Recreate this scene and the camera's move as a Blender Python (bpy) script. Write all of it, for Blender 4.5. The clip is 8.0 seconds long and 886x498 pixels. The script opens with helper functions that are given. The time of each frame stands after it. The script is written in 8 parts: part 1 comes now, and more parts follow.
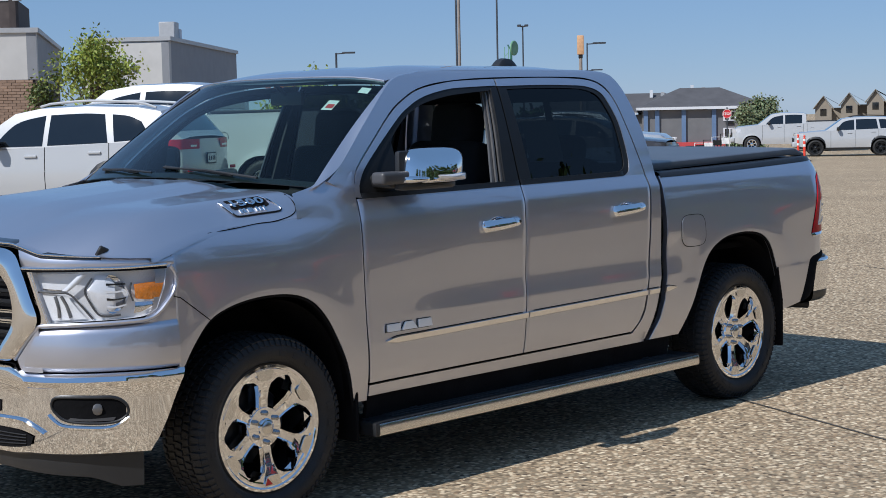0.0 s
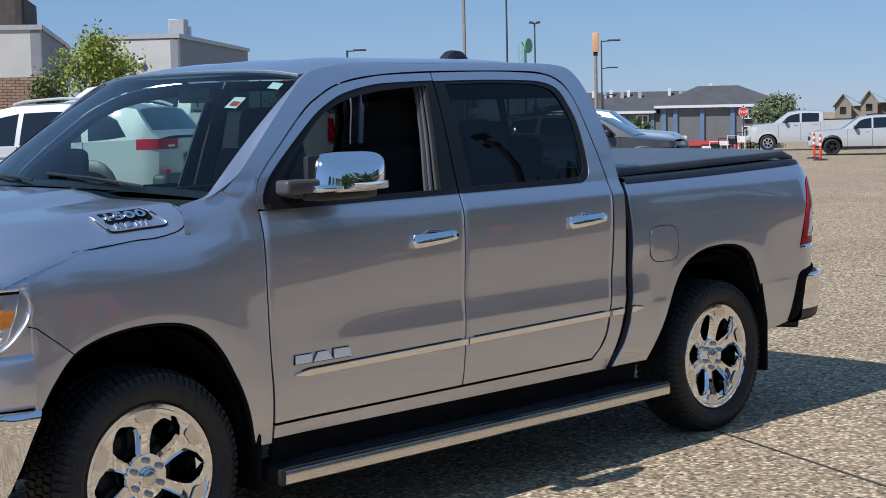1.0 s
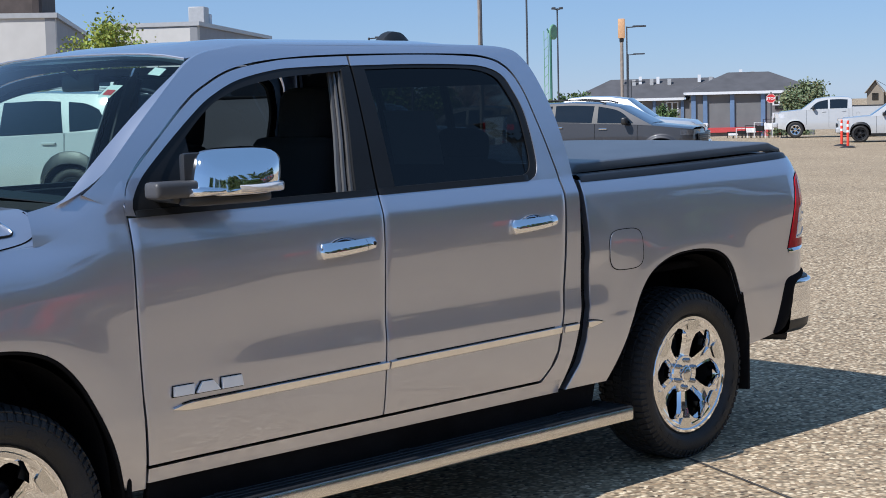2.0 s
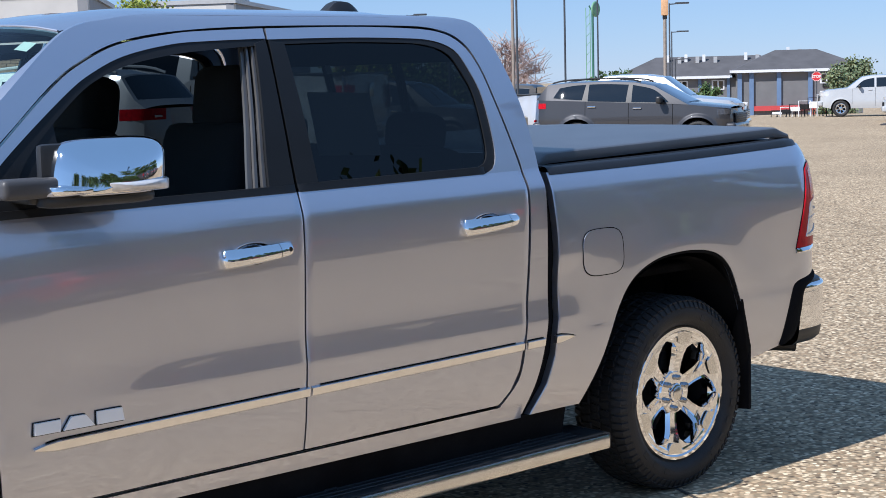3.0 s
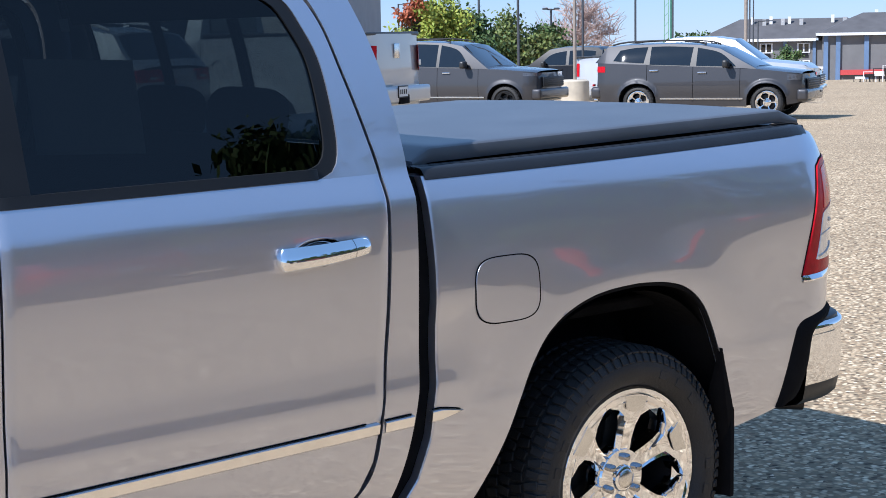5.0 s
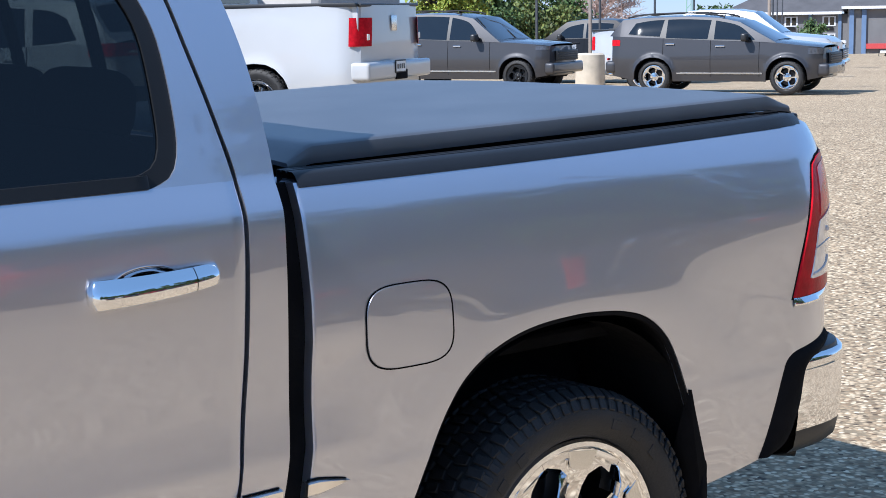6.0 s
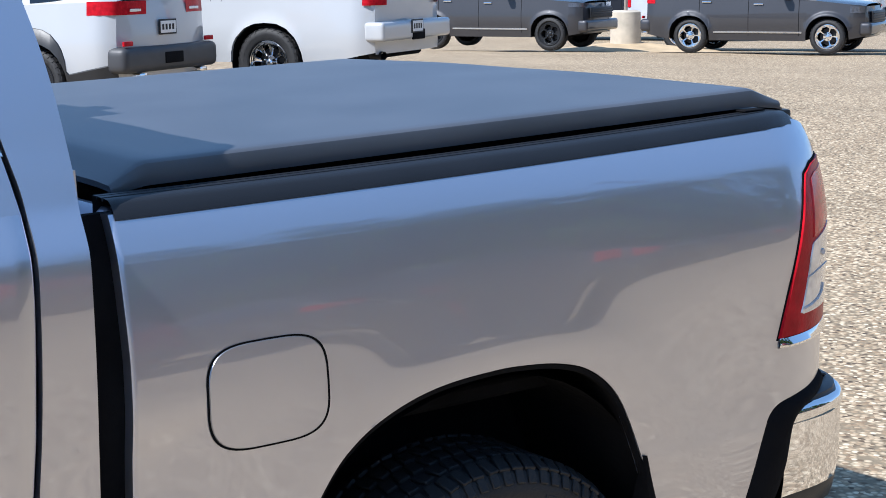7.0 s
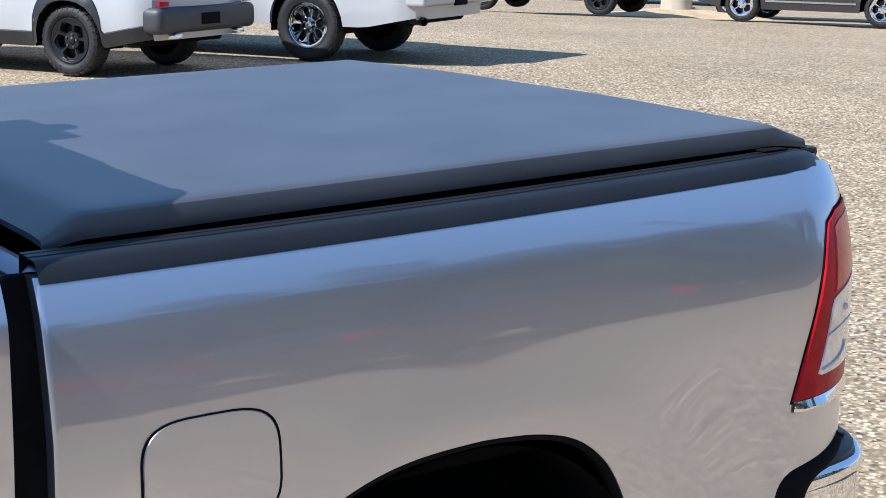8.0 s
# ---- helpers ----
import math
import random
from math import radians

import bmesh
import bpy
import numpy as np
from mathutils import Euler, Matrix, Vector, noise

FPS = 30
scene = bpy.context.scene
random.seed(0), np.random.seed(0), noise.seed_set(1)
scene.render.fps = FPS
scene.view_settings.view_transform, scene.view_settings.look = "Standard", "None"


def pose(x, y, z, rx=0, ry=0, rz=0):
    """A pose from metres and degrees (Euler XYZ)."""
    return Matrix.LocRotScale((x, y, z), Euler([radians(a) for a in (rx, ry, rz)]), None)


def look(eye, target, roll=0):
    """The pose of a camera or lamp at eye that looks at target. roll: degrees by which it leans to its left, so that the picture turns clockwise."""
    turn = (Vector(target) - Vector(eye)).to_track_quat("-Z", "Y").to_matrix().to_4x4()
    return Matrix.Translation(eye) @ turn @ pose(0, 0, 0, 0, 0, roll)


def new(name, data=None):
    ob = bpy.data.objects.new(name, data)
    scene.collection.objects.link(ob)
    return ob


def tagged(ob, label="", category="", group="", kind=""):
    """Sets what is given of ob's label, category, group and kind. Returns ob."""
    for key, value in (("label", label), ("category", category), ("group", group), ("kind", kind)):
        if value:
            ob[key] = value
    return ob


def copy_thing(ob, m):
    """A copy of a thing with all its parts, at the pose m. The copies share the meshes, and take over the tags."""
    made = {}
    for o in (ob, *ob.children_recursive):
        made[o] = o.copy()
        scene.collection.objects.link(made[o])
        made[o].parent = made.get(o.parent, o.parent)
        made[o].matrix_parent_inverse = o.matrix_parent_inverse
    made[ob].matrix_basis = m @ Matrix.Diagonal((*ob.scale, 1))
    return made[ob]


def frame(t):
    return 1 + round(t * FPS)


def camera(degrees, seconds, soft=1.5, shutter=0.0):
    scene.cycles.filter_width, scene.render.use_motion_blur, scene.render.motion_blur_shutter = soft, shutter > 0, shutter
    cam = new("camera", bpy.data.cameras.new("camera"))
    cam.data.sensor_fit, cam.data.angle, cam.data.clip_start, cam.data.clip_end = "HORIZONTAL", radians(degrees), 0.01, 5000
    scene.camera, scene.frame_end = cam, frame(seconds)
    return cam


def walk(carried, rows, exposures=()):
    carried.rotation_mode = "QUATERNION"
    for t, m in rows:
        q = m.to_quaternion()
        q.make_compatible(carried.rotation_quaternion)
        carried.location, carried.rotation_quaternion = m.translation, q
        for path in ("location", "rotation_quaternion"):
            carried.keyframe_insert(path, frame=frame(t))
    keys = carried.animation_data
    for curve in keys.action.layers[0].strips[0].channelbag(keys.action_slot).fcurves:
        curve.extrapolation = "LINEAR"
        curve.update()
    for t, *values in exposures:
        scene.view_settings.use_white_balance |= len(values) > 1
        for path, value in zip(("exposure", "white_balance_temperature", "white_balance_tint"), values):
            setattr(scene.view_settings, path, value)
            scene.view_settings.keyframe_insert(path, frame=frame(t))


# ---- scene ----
cam = camera(31.9, 8.0, soft=0.9)
PATH = [
    (0, (-4.266, -6.233, 1.774), (-2.841, -4.841, 1.598), -1.2),
    (0.5, (-3.772, -6.065, 1.779), (-2.354, -4.665, 1.603), -1.1),
    (1, (-3.281, -5.848, 1.767), (-1.873, -4.438, 1.589), -1.2),
    (1.5, (-2.793, -5.681, 1.761), (-1.399, -4.259, 1.578), -1.3),
    (2, (-2.311, -5.509, 1.762), (-0.933, -4.072, 1.569), -1.4),
    (2.2, (-2.114, -5.409, 1.755), (-0.744, -3.966, 1.558), -1.4),
    (3.5, (-0.957, -4.926, 1.76), (0.351, -3.43, 1.527), -1.5),
    (4, (-0.504, -4.689, 1.746), (0.781, -3.176, 1.504), -1.6),
    (4.5, (-0.068, -4.441, 1.747), (1.196, -2.912, 1.496), -1.5),
    (5.8, (0.988, -3.786, 1.738), (2.218, -2.237, 1.443), -0.6),
    (6, (1.156, -3.675, 1.732), (2.378, -2.121, 1.431), -0.9),
    (6.5, (1.552, -3.462, 1.738), (2.753, -1.896, 1.411), -0.9),
    (7, (1.86, -3.26, 1.773), (3.033, -1.68, 1.415), -0.7),
    (7.5, (2.04, -3.125, 1.826), (3.183, -1.531, 1.434), -0.2),
    (8, (2.138, -3.083, 1.9), (3.257, -1.478, 1.485), 0.8),
]
walk(cam, [(t, look(e, g, r)) for t, e, g, r in PATH],
     exposures=[(0.0, 0.06, 5950, 11), (2.2, 0.38, 5950, 12), (4.0, 0.72, 5850, 13), (6.0, 0.80, 5750, 12), (8.0, 0.74, 5750, 11)])

# ---- light ----
SUN = Vector((-1.02, 0.06, 1.0))
world = bpy.data.worlds.new("world")
scene.world = world
world.use_nodes = True
sky = world.node_tree.nodes.new("ShaderNodeTexSky")
sky.sky_type = "NISHITA"
sky.sun_disc = False
sky.sun_elevation = math.atan2(1.0, math.hypot(SUN.x, SUN.y))
sky.sun_rotation = math.atan2(SUN.x, SUN.y)
sky.altitude = 2200
sky.air_density = 1.0
sky.dust_density = 0.0
sky.ozone_density = 1.5
tint = world.node_tree.nodes.new("ShaderNodeVectorMath")
tint.operation = "MULTIPLY_ADD"
tint.inputs[1].default_value = (0.31, 0.31, 0.32)
tint.inputs[2].default_value = (1.22, 2.22, 3.75)
world.node_tree.links.new(sky.outputs[0], tint.inputs[0])
world.node_tree.links.new(tint.outputs[0], world.node_tree.nodes["Background"].inputs[0])
world.node_tree.nodes["Background"].inputs[1].default_value = 0.088
sun = new("sun", bpy.data.lights.new("sun", "SUN"))
sun.data.energy = 4.4
sun.data.angle = radians(0.53)
sun.data.color = (1.0, 0.95, 0.87)
sun.matrix_world = look(SUN * 40, (0, 0, 0))


# ---- materials ----
def material(name, color, rough=0.5, metal=0.0, coat=0.0, spec=0.5, vary=0.06, scale=6.0, bump=0.0, bump_scale=60.0, random_tone=0.0, coat_rough=0.03):
    m = bpy.data.materials.new(name)
    m.use_nodes = True
    nt = m.node_tree
    b = nt.nodes["Principled BSDF"]
    b.inputs["Metallic"].default_value = metal
    b.inputs["Roughness"].default_value = rough
    b.inputs["Coat Weight"].default_value = coat
    b.inputs["Coat Roughness"].default_value = coat_rough
    b.inputs["Specular IOR Level"].default_value = spec
    co = nt.nodes.new("ShaderNodeTexCoord")
    big = nt.nodes.new("ShaderNodeTexNoise")
    big.inputs["Scale"].default_value = scale
    big.inputs["Detail"].default_value = 5
    nt.links.new(co.outputs["Object"], big.inputs["Vector"])
    ramp = nt.nodes.new("ShaderNodeMapRange")
    ramp.inputs["From Min"].default_value, ramp.inputs["From Max"].default_value = 0.3, 0.7
    ramp.inputs["To Min"].default_value, ramp.inputs["To Max"].default_value = 1 - vary, 1 + vary
    nt.links.new(big.outputs["Fac"], ramp.inputs["Value"])
    mul = nt.nodes.new("ShaderNodeVectorMath")
    mul.operation = "SCALE"
    mul.inputs[0].default_value = color
    tone = ramp.outputs[0]
    if random_tone:
        info = nt.nodes.new("ShaderNodeObjectInfo")
        r2 = nt.nodes.new("ShaderNodeMapRange")
        r2.inputs["To Min"].default_value, r2.inputs["To Max"].default_value = 1 - random_tone, 1 + random_tone
        nt.links.new(info.outputs["Random"], r2.inputs["Value"])
        mm = nt.nodes.new("ShaderNodeMath")
        mm.operation = "MULTIPLY"
        nt.links.new(tone, mm.inputs[0])
        nt.links.new(r2.outputs[0], mm.inputs[1])
        tone = mm.outputs[0]
    nt.links.new(tone, mul.inputs["Scale"])
    nt.links.new(mul.outputs[0], b.inputs["Base Color"])
    if bump:
        fine = nt.nodes.new("ShaderNodeTexNoise")
        fine.inputs["Scale"].default_value = bump_scale
        fine.inputs["Detail"].default_value = 4
        nt.links.new(co.outputs["Object"], fine.inputs["Vector"])
        bp = nt.nodes.new("ShaderNodeBump")
        bp.inputs["Strength"].default_value = bump
        bp.inputs["Distance"].default_value = 0.01
        nt.links.new(fine.outputs["Fac"], bp.inputs["Height"])
        nt.links.new(bp.outputs[0], b.inputs["Normal"])
    return m


def glass(name, tint, rough=0.0, ior=1.5):
    m = bpy.data.materials.new(name)
    m.use_nodes = True
    nt = m.node_tree
    nt.nodes.remove(nt.nodes["Principled BSDF"])
    tr = nt.nodes.new("ShaderNodeBsdfTransparent")
    tr.inputs[0].default_value = (*tint, 1)
    gl = nt.nodes.new("ShaderNodeBsdfGlossy")
    gl.inputs["Roughness"].default_value = rough
    f0 = ((ior - 1) / (ior + 1)) ** 2
    lw = nt.nodes.new("ShaderNodeLayerWeight")
    lw.inputs[0].default_value = 0.5
    pw = nt.nodes.new("ShaderNodeMath")
    pw.operation = "POWER"
    pw.inputs[1].default_value = 5.0
    nt.links.new(lw.outputs["Facing"], pw.inputs[0])
    fr = nt.nodes.new("ShaderNodeMath")
    fr.operation = "MULTIPLY_ADD"
    fr.inputs[1].default_value, fr.inputs[2].default_value = 1 - f0, f0
    nt.links.new(pw.outputs[0], fr.inputs[0])
    mx = nt.nodes.new("ShaderNodeMixShader")
    nt.links.new(fr.outputs[0], mx.inputs[0])
    nt.links.new(tr.outputs[0], mx.inputs[1])
    nt.links.new(gl.outputs[0], mx.inputs[2])
    nt.links.new(mx.outputs[0], nt.nodes["Material Output"].inputs["Surface"])
    return m


def car_paint(name, color, metal=0.75, rough=0.38, coat_ior=1.6, coat=1.0):
    m = material(name, color, rough, metal, coat=coat, vary=0.015, scale=2.0)
    nt = m.node_tree
    b = nt.nodes["Principled BSDF"]
    b.inputs["Coat IOR"].default_value = coat_ior
    co = nt.nodes.new("ShaderNodeTexCoord")
    fl = nt.nodes.new("ShaderNodeTexNoise")
    fl.inputs["Scale"].default_value = 900
    nt.links.new(co.outputs["Object"], fl.inputs["Vector"])
    mr = nt.nodes.new("ShaderNodeMapRange")
    mr.inputs["To Min"].default_value, mr.inputs["To Max"].default_value = rough - 0.03, rough + 0.03
    nt.links.new(fl.outputs["Fac"], mr.inputs["Value"])
    nt.links.new(mr.outputs[0], b.inputs["Roughness"])
    return m


SILVER = car_paint("silver_paint", (0.55, 0.56, 0.63), 0.88, 0.36, 2.1)
WHITE = car_paint("white_paint", (0.43, 0.44, 0.45), 0.0, 0.4)
GREY = car_paint("granite_paint", (0.036, 0.036, 0.041), 0.35, 0.5, 1.45)
BLACKP = car_paint("black_paint", (0.012, 0.012, 0.014), 0.1, 0.35, 1.4, 0.6)
BLACKP.node_tree.nodes["Principled BSDF"].inputs["Specular IOR Level"].default_value = 0.15
REDP = car_paint("red_paint", (0.30, 0.03, 0.03), 0.3, 0.35)
PALE = car_paint("pale_silver_paint", (0.62, 0.64, 0.67), 0.5, 0.35)
CHROME = material("chrome", (0.86, 0.86, 0.87), 0.05, 1.0, vary=0.02, bump=0.004, bump_scale=14)
SATIN = material("satin_aluminium", (0.72, 0.71, 0.69), 0.22, 1.0, vary=0.05, scale=20, bump=0.02, bump_scale=120)
MOULDING = material("bright_moulding", (0.90, 0.88, 0.86), 0.30, 1.0, vary=0.04, scale=20, bump=0.02, bump_scale=120)
NAMEPLATE = material("bright_name_plate", (0.90, 0.88, 0.85), 0.4, 0.15, vary=0.03)
NUT = material("black_chrome", (0.38, 0.38, 0.39), 0.10, 1.0, vary=0.05)
DARKMETAL = material("dark_metal", (0.03, 0.03, 0.032), 0.5, 0.7, vary=0.2, bump=0.1)
PLASTIC = material("black_plastic", (0.018, 0.019, 0.021), 0.42, vary=0.15, bump=0.06, bump_scale=300)
TRIM = material("gloss_black_trim", (0.012, 0.013, 0.015), 0.40, vary=0.1, scale=3, spec=0.3)
GREYPLASTIC = material("grey_plastic", (0.06, 0.06, 0.064), 0.45, vary=0.1, bump=0.05, bump_scale=300)
VINYL = material("tonneau_vinyl", (0.068, 0.071, 0.080), 0.36, vary=0.16, scale=3.5, bump=0.05, bump_scale=420, spec=0.95)
DARKPLASTIC = material("dark_bumper_plastic", (0.045, 0.046, 0.050), 0.5, vary=0.1, bump=0.05, bump_scale=300)
RAILCAP = material("rail_cap_plastic", (0.014, 0.015, 0.018), 0.40, vary=0.12, scale=5, bump=0.08, bump_scale=350, spec=0.4)
RUBBER = material("tyre_rubber", (0.016, 0.016, 0.017), 0.62, vary=0.25, scale=9, bump=0.25, bump_scale=150)
LINER = material("wheel_liner", (0.008, 0.008, 0.009), 0.9, spec=0.08, vary=0.3, bump=0.3, bump_scale=40)
CLOTH = material("seat_cloth", (0.010, 0.010, 0.012), 0.95, vary=0.2, bump=0.3, bump_scale=250)
HEADLINER = material("headliner", (0.06, 0.06, 0.065), 0.95, vary=0.1, bump=0.2, bump_scale=300)
RUNCHANNEL = material("window_channel", (0.17, 0.165, 0.165), 0.35, 0.6, vary=0.1)
REDLENS = material("red_lens", (0.44, 0.008, 0.016), 0.30, spec=0.08, coat=0.05, vary=0.25, scale=25, bump=0.12, bump_scale=90)
# brighter copy of the red lens, for light painted on the tail lamp
LITLENS = material("lit_red_lens", (0.62, 0.03, 0.028), 0.22, spec=0.3, coat=0.3, vary=0.3, scale=30, bump=0.12, bump_scale=90)
LENSGREY = material("lamp_reflector_grey", (0.56, 0.53, 0.52), 0.5, 0.0, vary=0.2, scale=30)
CLEARLENS = material("clear_lamp", (0.70, 0.68, 0.67), 0.08, 0.30, coat=1.0, vary=0.2, scale=30, bump=0.1, bump_scale=70)
AMBER = material("amber_lens", (0.75, 0.22, 0.01), 0.1, coat=1.0, vary=0.2, scale=60, bump=0.3, bump_scale=120)
REFLECTOR = material("lamp_reflector", (0.8, 0.8, 0.82), 0.07, 1.0, vary=0.05)
HOUSING = material("lamp_housing", (0.80, 0.80, 0.82), 0.22, 0.25, vary=0.05)
GREYTRIM = material("grey_window_trim", (0.022, 0.022, 0.024), 0.5, vary=0.1)
SMOKED = material("smoked_headlamp", (0.10, 0.10, 0.11), 0.15, 0.3, coat=1.0, vary=0.3, scale=20)
FROST = material("frosted_lamp", (0.78, 0.78, 0.80), 0.15, 0.1, coat=1.0, vary=0.06, scale=30)
LENS = glass("lamp_cover", (0.95, 0.96, 0.97))
CLEAR = glass("clear_glass", (0.62, 0.79, 0.75), ior=1.6)
BACKGLASS = glass("back_glass", (0.46, 0.52, 0.51))
SHIELD = material("smoked_acrylic", (0.020, 0.021, 0.024), 0.05, coat=1.0, vary=0.05)
CABGLASS = glass("cab_glass", (0.80, 0.90, 0.87))
TINT = glass("privacy_glass", (0.062, 0.076, 0.085), ior=1.52)
DARKGLASS = material("dark_glass", (0.006, 0.008, 0.010), 0.03, coat=1.0, vary=0.1, spec=0.6)
STICKER = material("sticker_white", (0.75, 0.74, 0.72), 0.6)
STICKRED = material("sticker_red", (0.55, 0.05, 0.05), 0.6)
REDMARK = material("red_mark", (0.6, 0.03, 0.03), 0.3)


def ground_material():
    m = bpy.data.materials.new("exposed_aggregate")
    m.use_nodes = True
    nt = m.node_tree
    b = nt.nodes["Principled BSDF"]
    b.inputs["Roughness"].default_value = 0.85
    b.inputs["Specular IOR Level"].default_value = 0.12
    co = nt.nodes.new("ShaderNodeTexCoord")
    vor = nt.nodes.new("ShaderNodeTexVoronoi")
    vor.inputs["Scale"].default_value = 42
    nt.links.new(co.outputs["Object"], vor.inputs["Vector"])
    sep = nt.nodes.new("ShaderNodeSeparateColor")
    nt.links.new(vor.outputs["Color"], sep.inputs[0])
    ramp = nt.nodes.new("ShaderNodeValToRGB")
    el = ramp.color_ramp.elements
    el[0].position, el[0].color = 0.0, (0.075, 0.058, 0.045, 1)
    el[1].position, el[1].color = 1.0, (0.88, 0.73, 0.51, 1)
    for p, c in ((0.25, (0.31, 0.215, 0.132, 1)), (0.5, (0.50, 0.368, 0.232, 1)), (0.8, (0.62, 0.485, 0.325, 1))):
        e = el.new(p)
        e.color = c
    nt.links.new(sep.outputs[0], ramp.inputs[0])
    # mortar between the stones
    dist = nt.nodes.new("ShaderNodeMapRange")
    dist.inputs["From Min"].default_value, dist.inputs["From Max"].default_value = 0.35, 0.75
    nt.links.new(vor.outputs["Distance"], dist.inputs["Value"])
    mix = nt.nodes.new("ShaderNodeMix")
    mix.data_type = "RGBA"
    mix.inputs["B"].default_value = (0.27, 0.212, 0.140, 1)
    nt.links.new(dist.outputs[0], mix.inputs["Factor"])
    nt.links.new(ramp.outputs[0], mix.inputs["A"])
    # wide stains
    st = nt.nodes.new("ShaderNodeTexNoise")
    st.inputs["Scale"].default_value = 0.35
    st.inputs["Detail"].default_value = 8
    st.inputs["Roughness"].default_value = 0.65
    nt.links.new(co.outputs["Object"], st.inputs["Vector"])
    mr = nt.nodes.new("ShaderNodeMapRange")
    mr.inputs["From Min"].default_value, mr.inputs["From Max"].default_value = 0.3, 0.7
    mr.inputs["To Min"].default_value, mr.inputs["To Max"].default_value = 0.83, 1.08
    nt.links.new(st.outputs["Fac"], mr.inputs["Value"])
    sc = nt.nodes.new("ShaderNodeVectorMath")
    sc.operation = "SCALE"
    nt.links.new(mix.outputs["Result"], sc.inputs[0])
    nt.links.new(mr.outputs[0], sc.inputs["Scale"])
    nt.links.new(sc.outputs[0], b.inputs["Base Color"])
    bp = nt.nodes.new("ShaderNodeBump")
    bp.invert = True
    bp.inputs["Strength"].default_value = 0.5
    bp.inputs["Distance"].default_value = 0.006
    nt.links.new(vor.outputs["Distance"], bp.inputs["Height"])
    nt.links.new(bp.outputs[0], b.inputs["Normal"])
    return m


GROUND = ground_material()
JOINT = material("joint_filler", (0.07, 0.06, 0.05), 0.9, vary=0.4, scale=3, bump=0.4, bump_scale=60)


# ---- building helpers ----
def part(name, bm, mat, parent=None, label="", smooth=True):
    me = bpy.data.meshes.new(name)
    bm.to_mesh(me)
    bm.free()
    me.materials.append(mat)
    if smooth:
        me.shade_smooth()
        me.set_sharp_from_angle(angle=radians(38))
    ob = new(name, me)
    if parent is not None:
        ob.parent = parent
    if label:
        ob["label"] = label
    return ob


def thing(name, label, category, group="", kind="", at=None):
    ob = new(name)
    if at is not None:
        ob.matrix_world = at
    return tagged(ob, label, category, group, kind)


def curve(pts, n):
    """n points spread evenly by length along a smooth line through pts."""
    p = [Vector(q) for q in pts]
    fine = []
    for i in range(len(p) - 1):
        a, b, c, d = p[max(i - 1, 0)], p[i], p[i + 1], p[min(i + 2, len(p) - 1)]
        for k in range(12):
            t = k / 12
            fine.append(0.5 * ((2 * b) + (c - a) * t + (2 * a - 5 * b + 4 * c - d) * t * t + (3 * b - a - 3 * c + d) * t ** 3))
    fine.append(p[-1])
    return even(fine, n)


def even(p, n):
    p = [Vector(q) for q in p]
    run = [0.0]
    for a, b in zip(p, p[1:]):
        run.append(run[-1] + (b - a).length)
    out, j = [], 0
    for k in range(n):
        s = run[-1] * k / (n - 1)
        while j < len(p) - 2 and run[j + 1] < s:
            j += 1
        span = run[j + 1] - run[j]
        out.append(p[j].lerp(p[j + 1], (s - run[j]) / span if span else 0))
    return out


def sheet(rows, inward, closed=False):
    """A skin through rows of points, folded back by inward along its border."""
    bm = bmesh.new()
    v = [[bm.verts.new(p) for p in r] for r in rows]
    m = len(v[0])
    for a, b in zip(v, v[1:]):
        for i in range(m if closed else m - 1):
            k = (i + 1) % m
            bm.faces.new((a[i], a[k], b[k], b[i]))
    if inward is not None:
        if closed:
            loops = [v[0], v[-1]]
        else:
            loops = [v[0] + [r[-1] for r in v[1:-1]] + v[-1][::-1] + [r[0] for r in v[-2:0:-1]]]
        for loop in loops:
            back = [bm.verts.new(q.co + (inward(q.co) if callable(inward) else Vector(inward))) for q in loop]
            for i in range(len(loop)):
                k = (i + 1) % len(loop)
                bm.faces.new((loop[i], back[i], back[k], loop[k]))
    bmesh.ops.remove_doubles(bm, verts=bm.verts, dist=1e-5)
    bmesh.ops.recalc_face_normals(bm, faces=bm.faces)
    return bm


def box(size, at=(0, 0, 0), bevel=0.01, seg=2, bm=None, rot=None):
    own = bmesh.new()
    bmesh.ops.create_cube(own, size=1)
    bmesh.ops.scale(own, vec=size, verts=own.verts)
    if bevel:
        bmesh.ops.bevel(own, geom=own.edges[:], offset=min(bevel, 0.45 * min(size)), segments=seg, affect="EDGES", profile=0.6)
    m = Matrix.Translation(at)
    if rot:
        m = m @ Euler([radians(a) for a in rot]).to_matrix().to_4x4()
    bmesh.ops.transform(own, matrix=m, verts=own.verts)
    return merge(bm, own)


def merge(bm, own):
    if bm is None:
        return own
    me = bpy.data.meshes.new("tmp")
    own.to_mesh(me)
    own.free()
    bm.from_mesh(me)
    bpy.data.meshes.remove(me)
    return bm


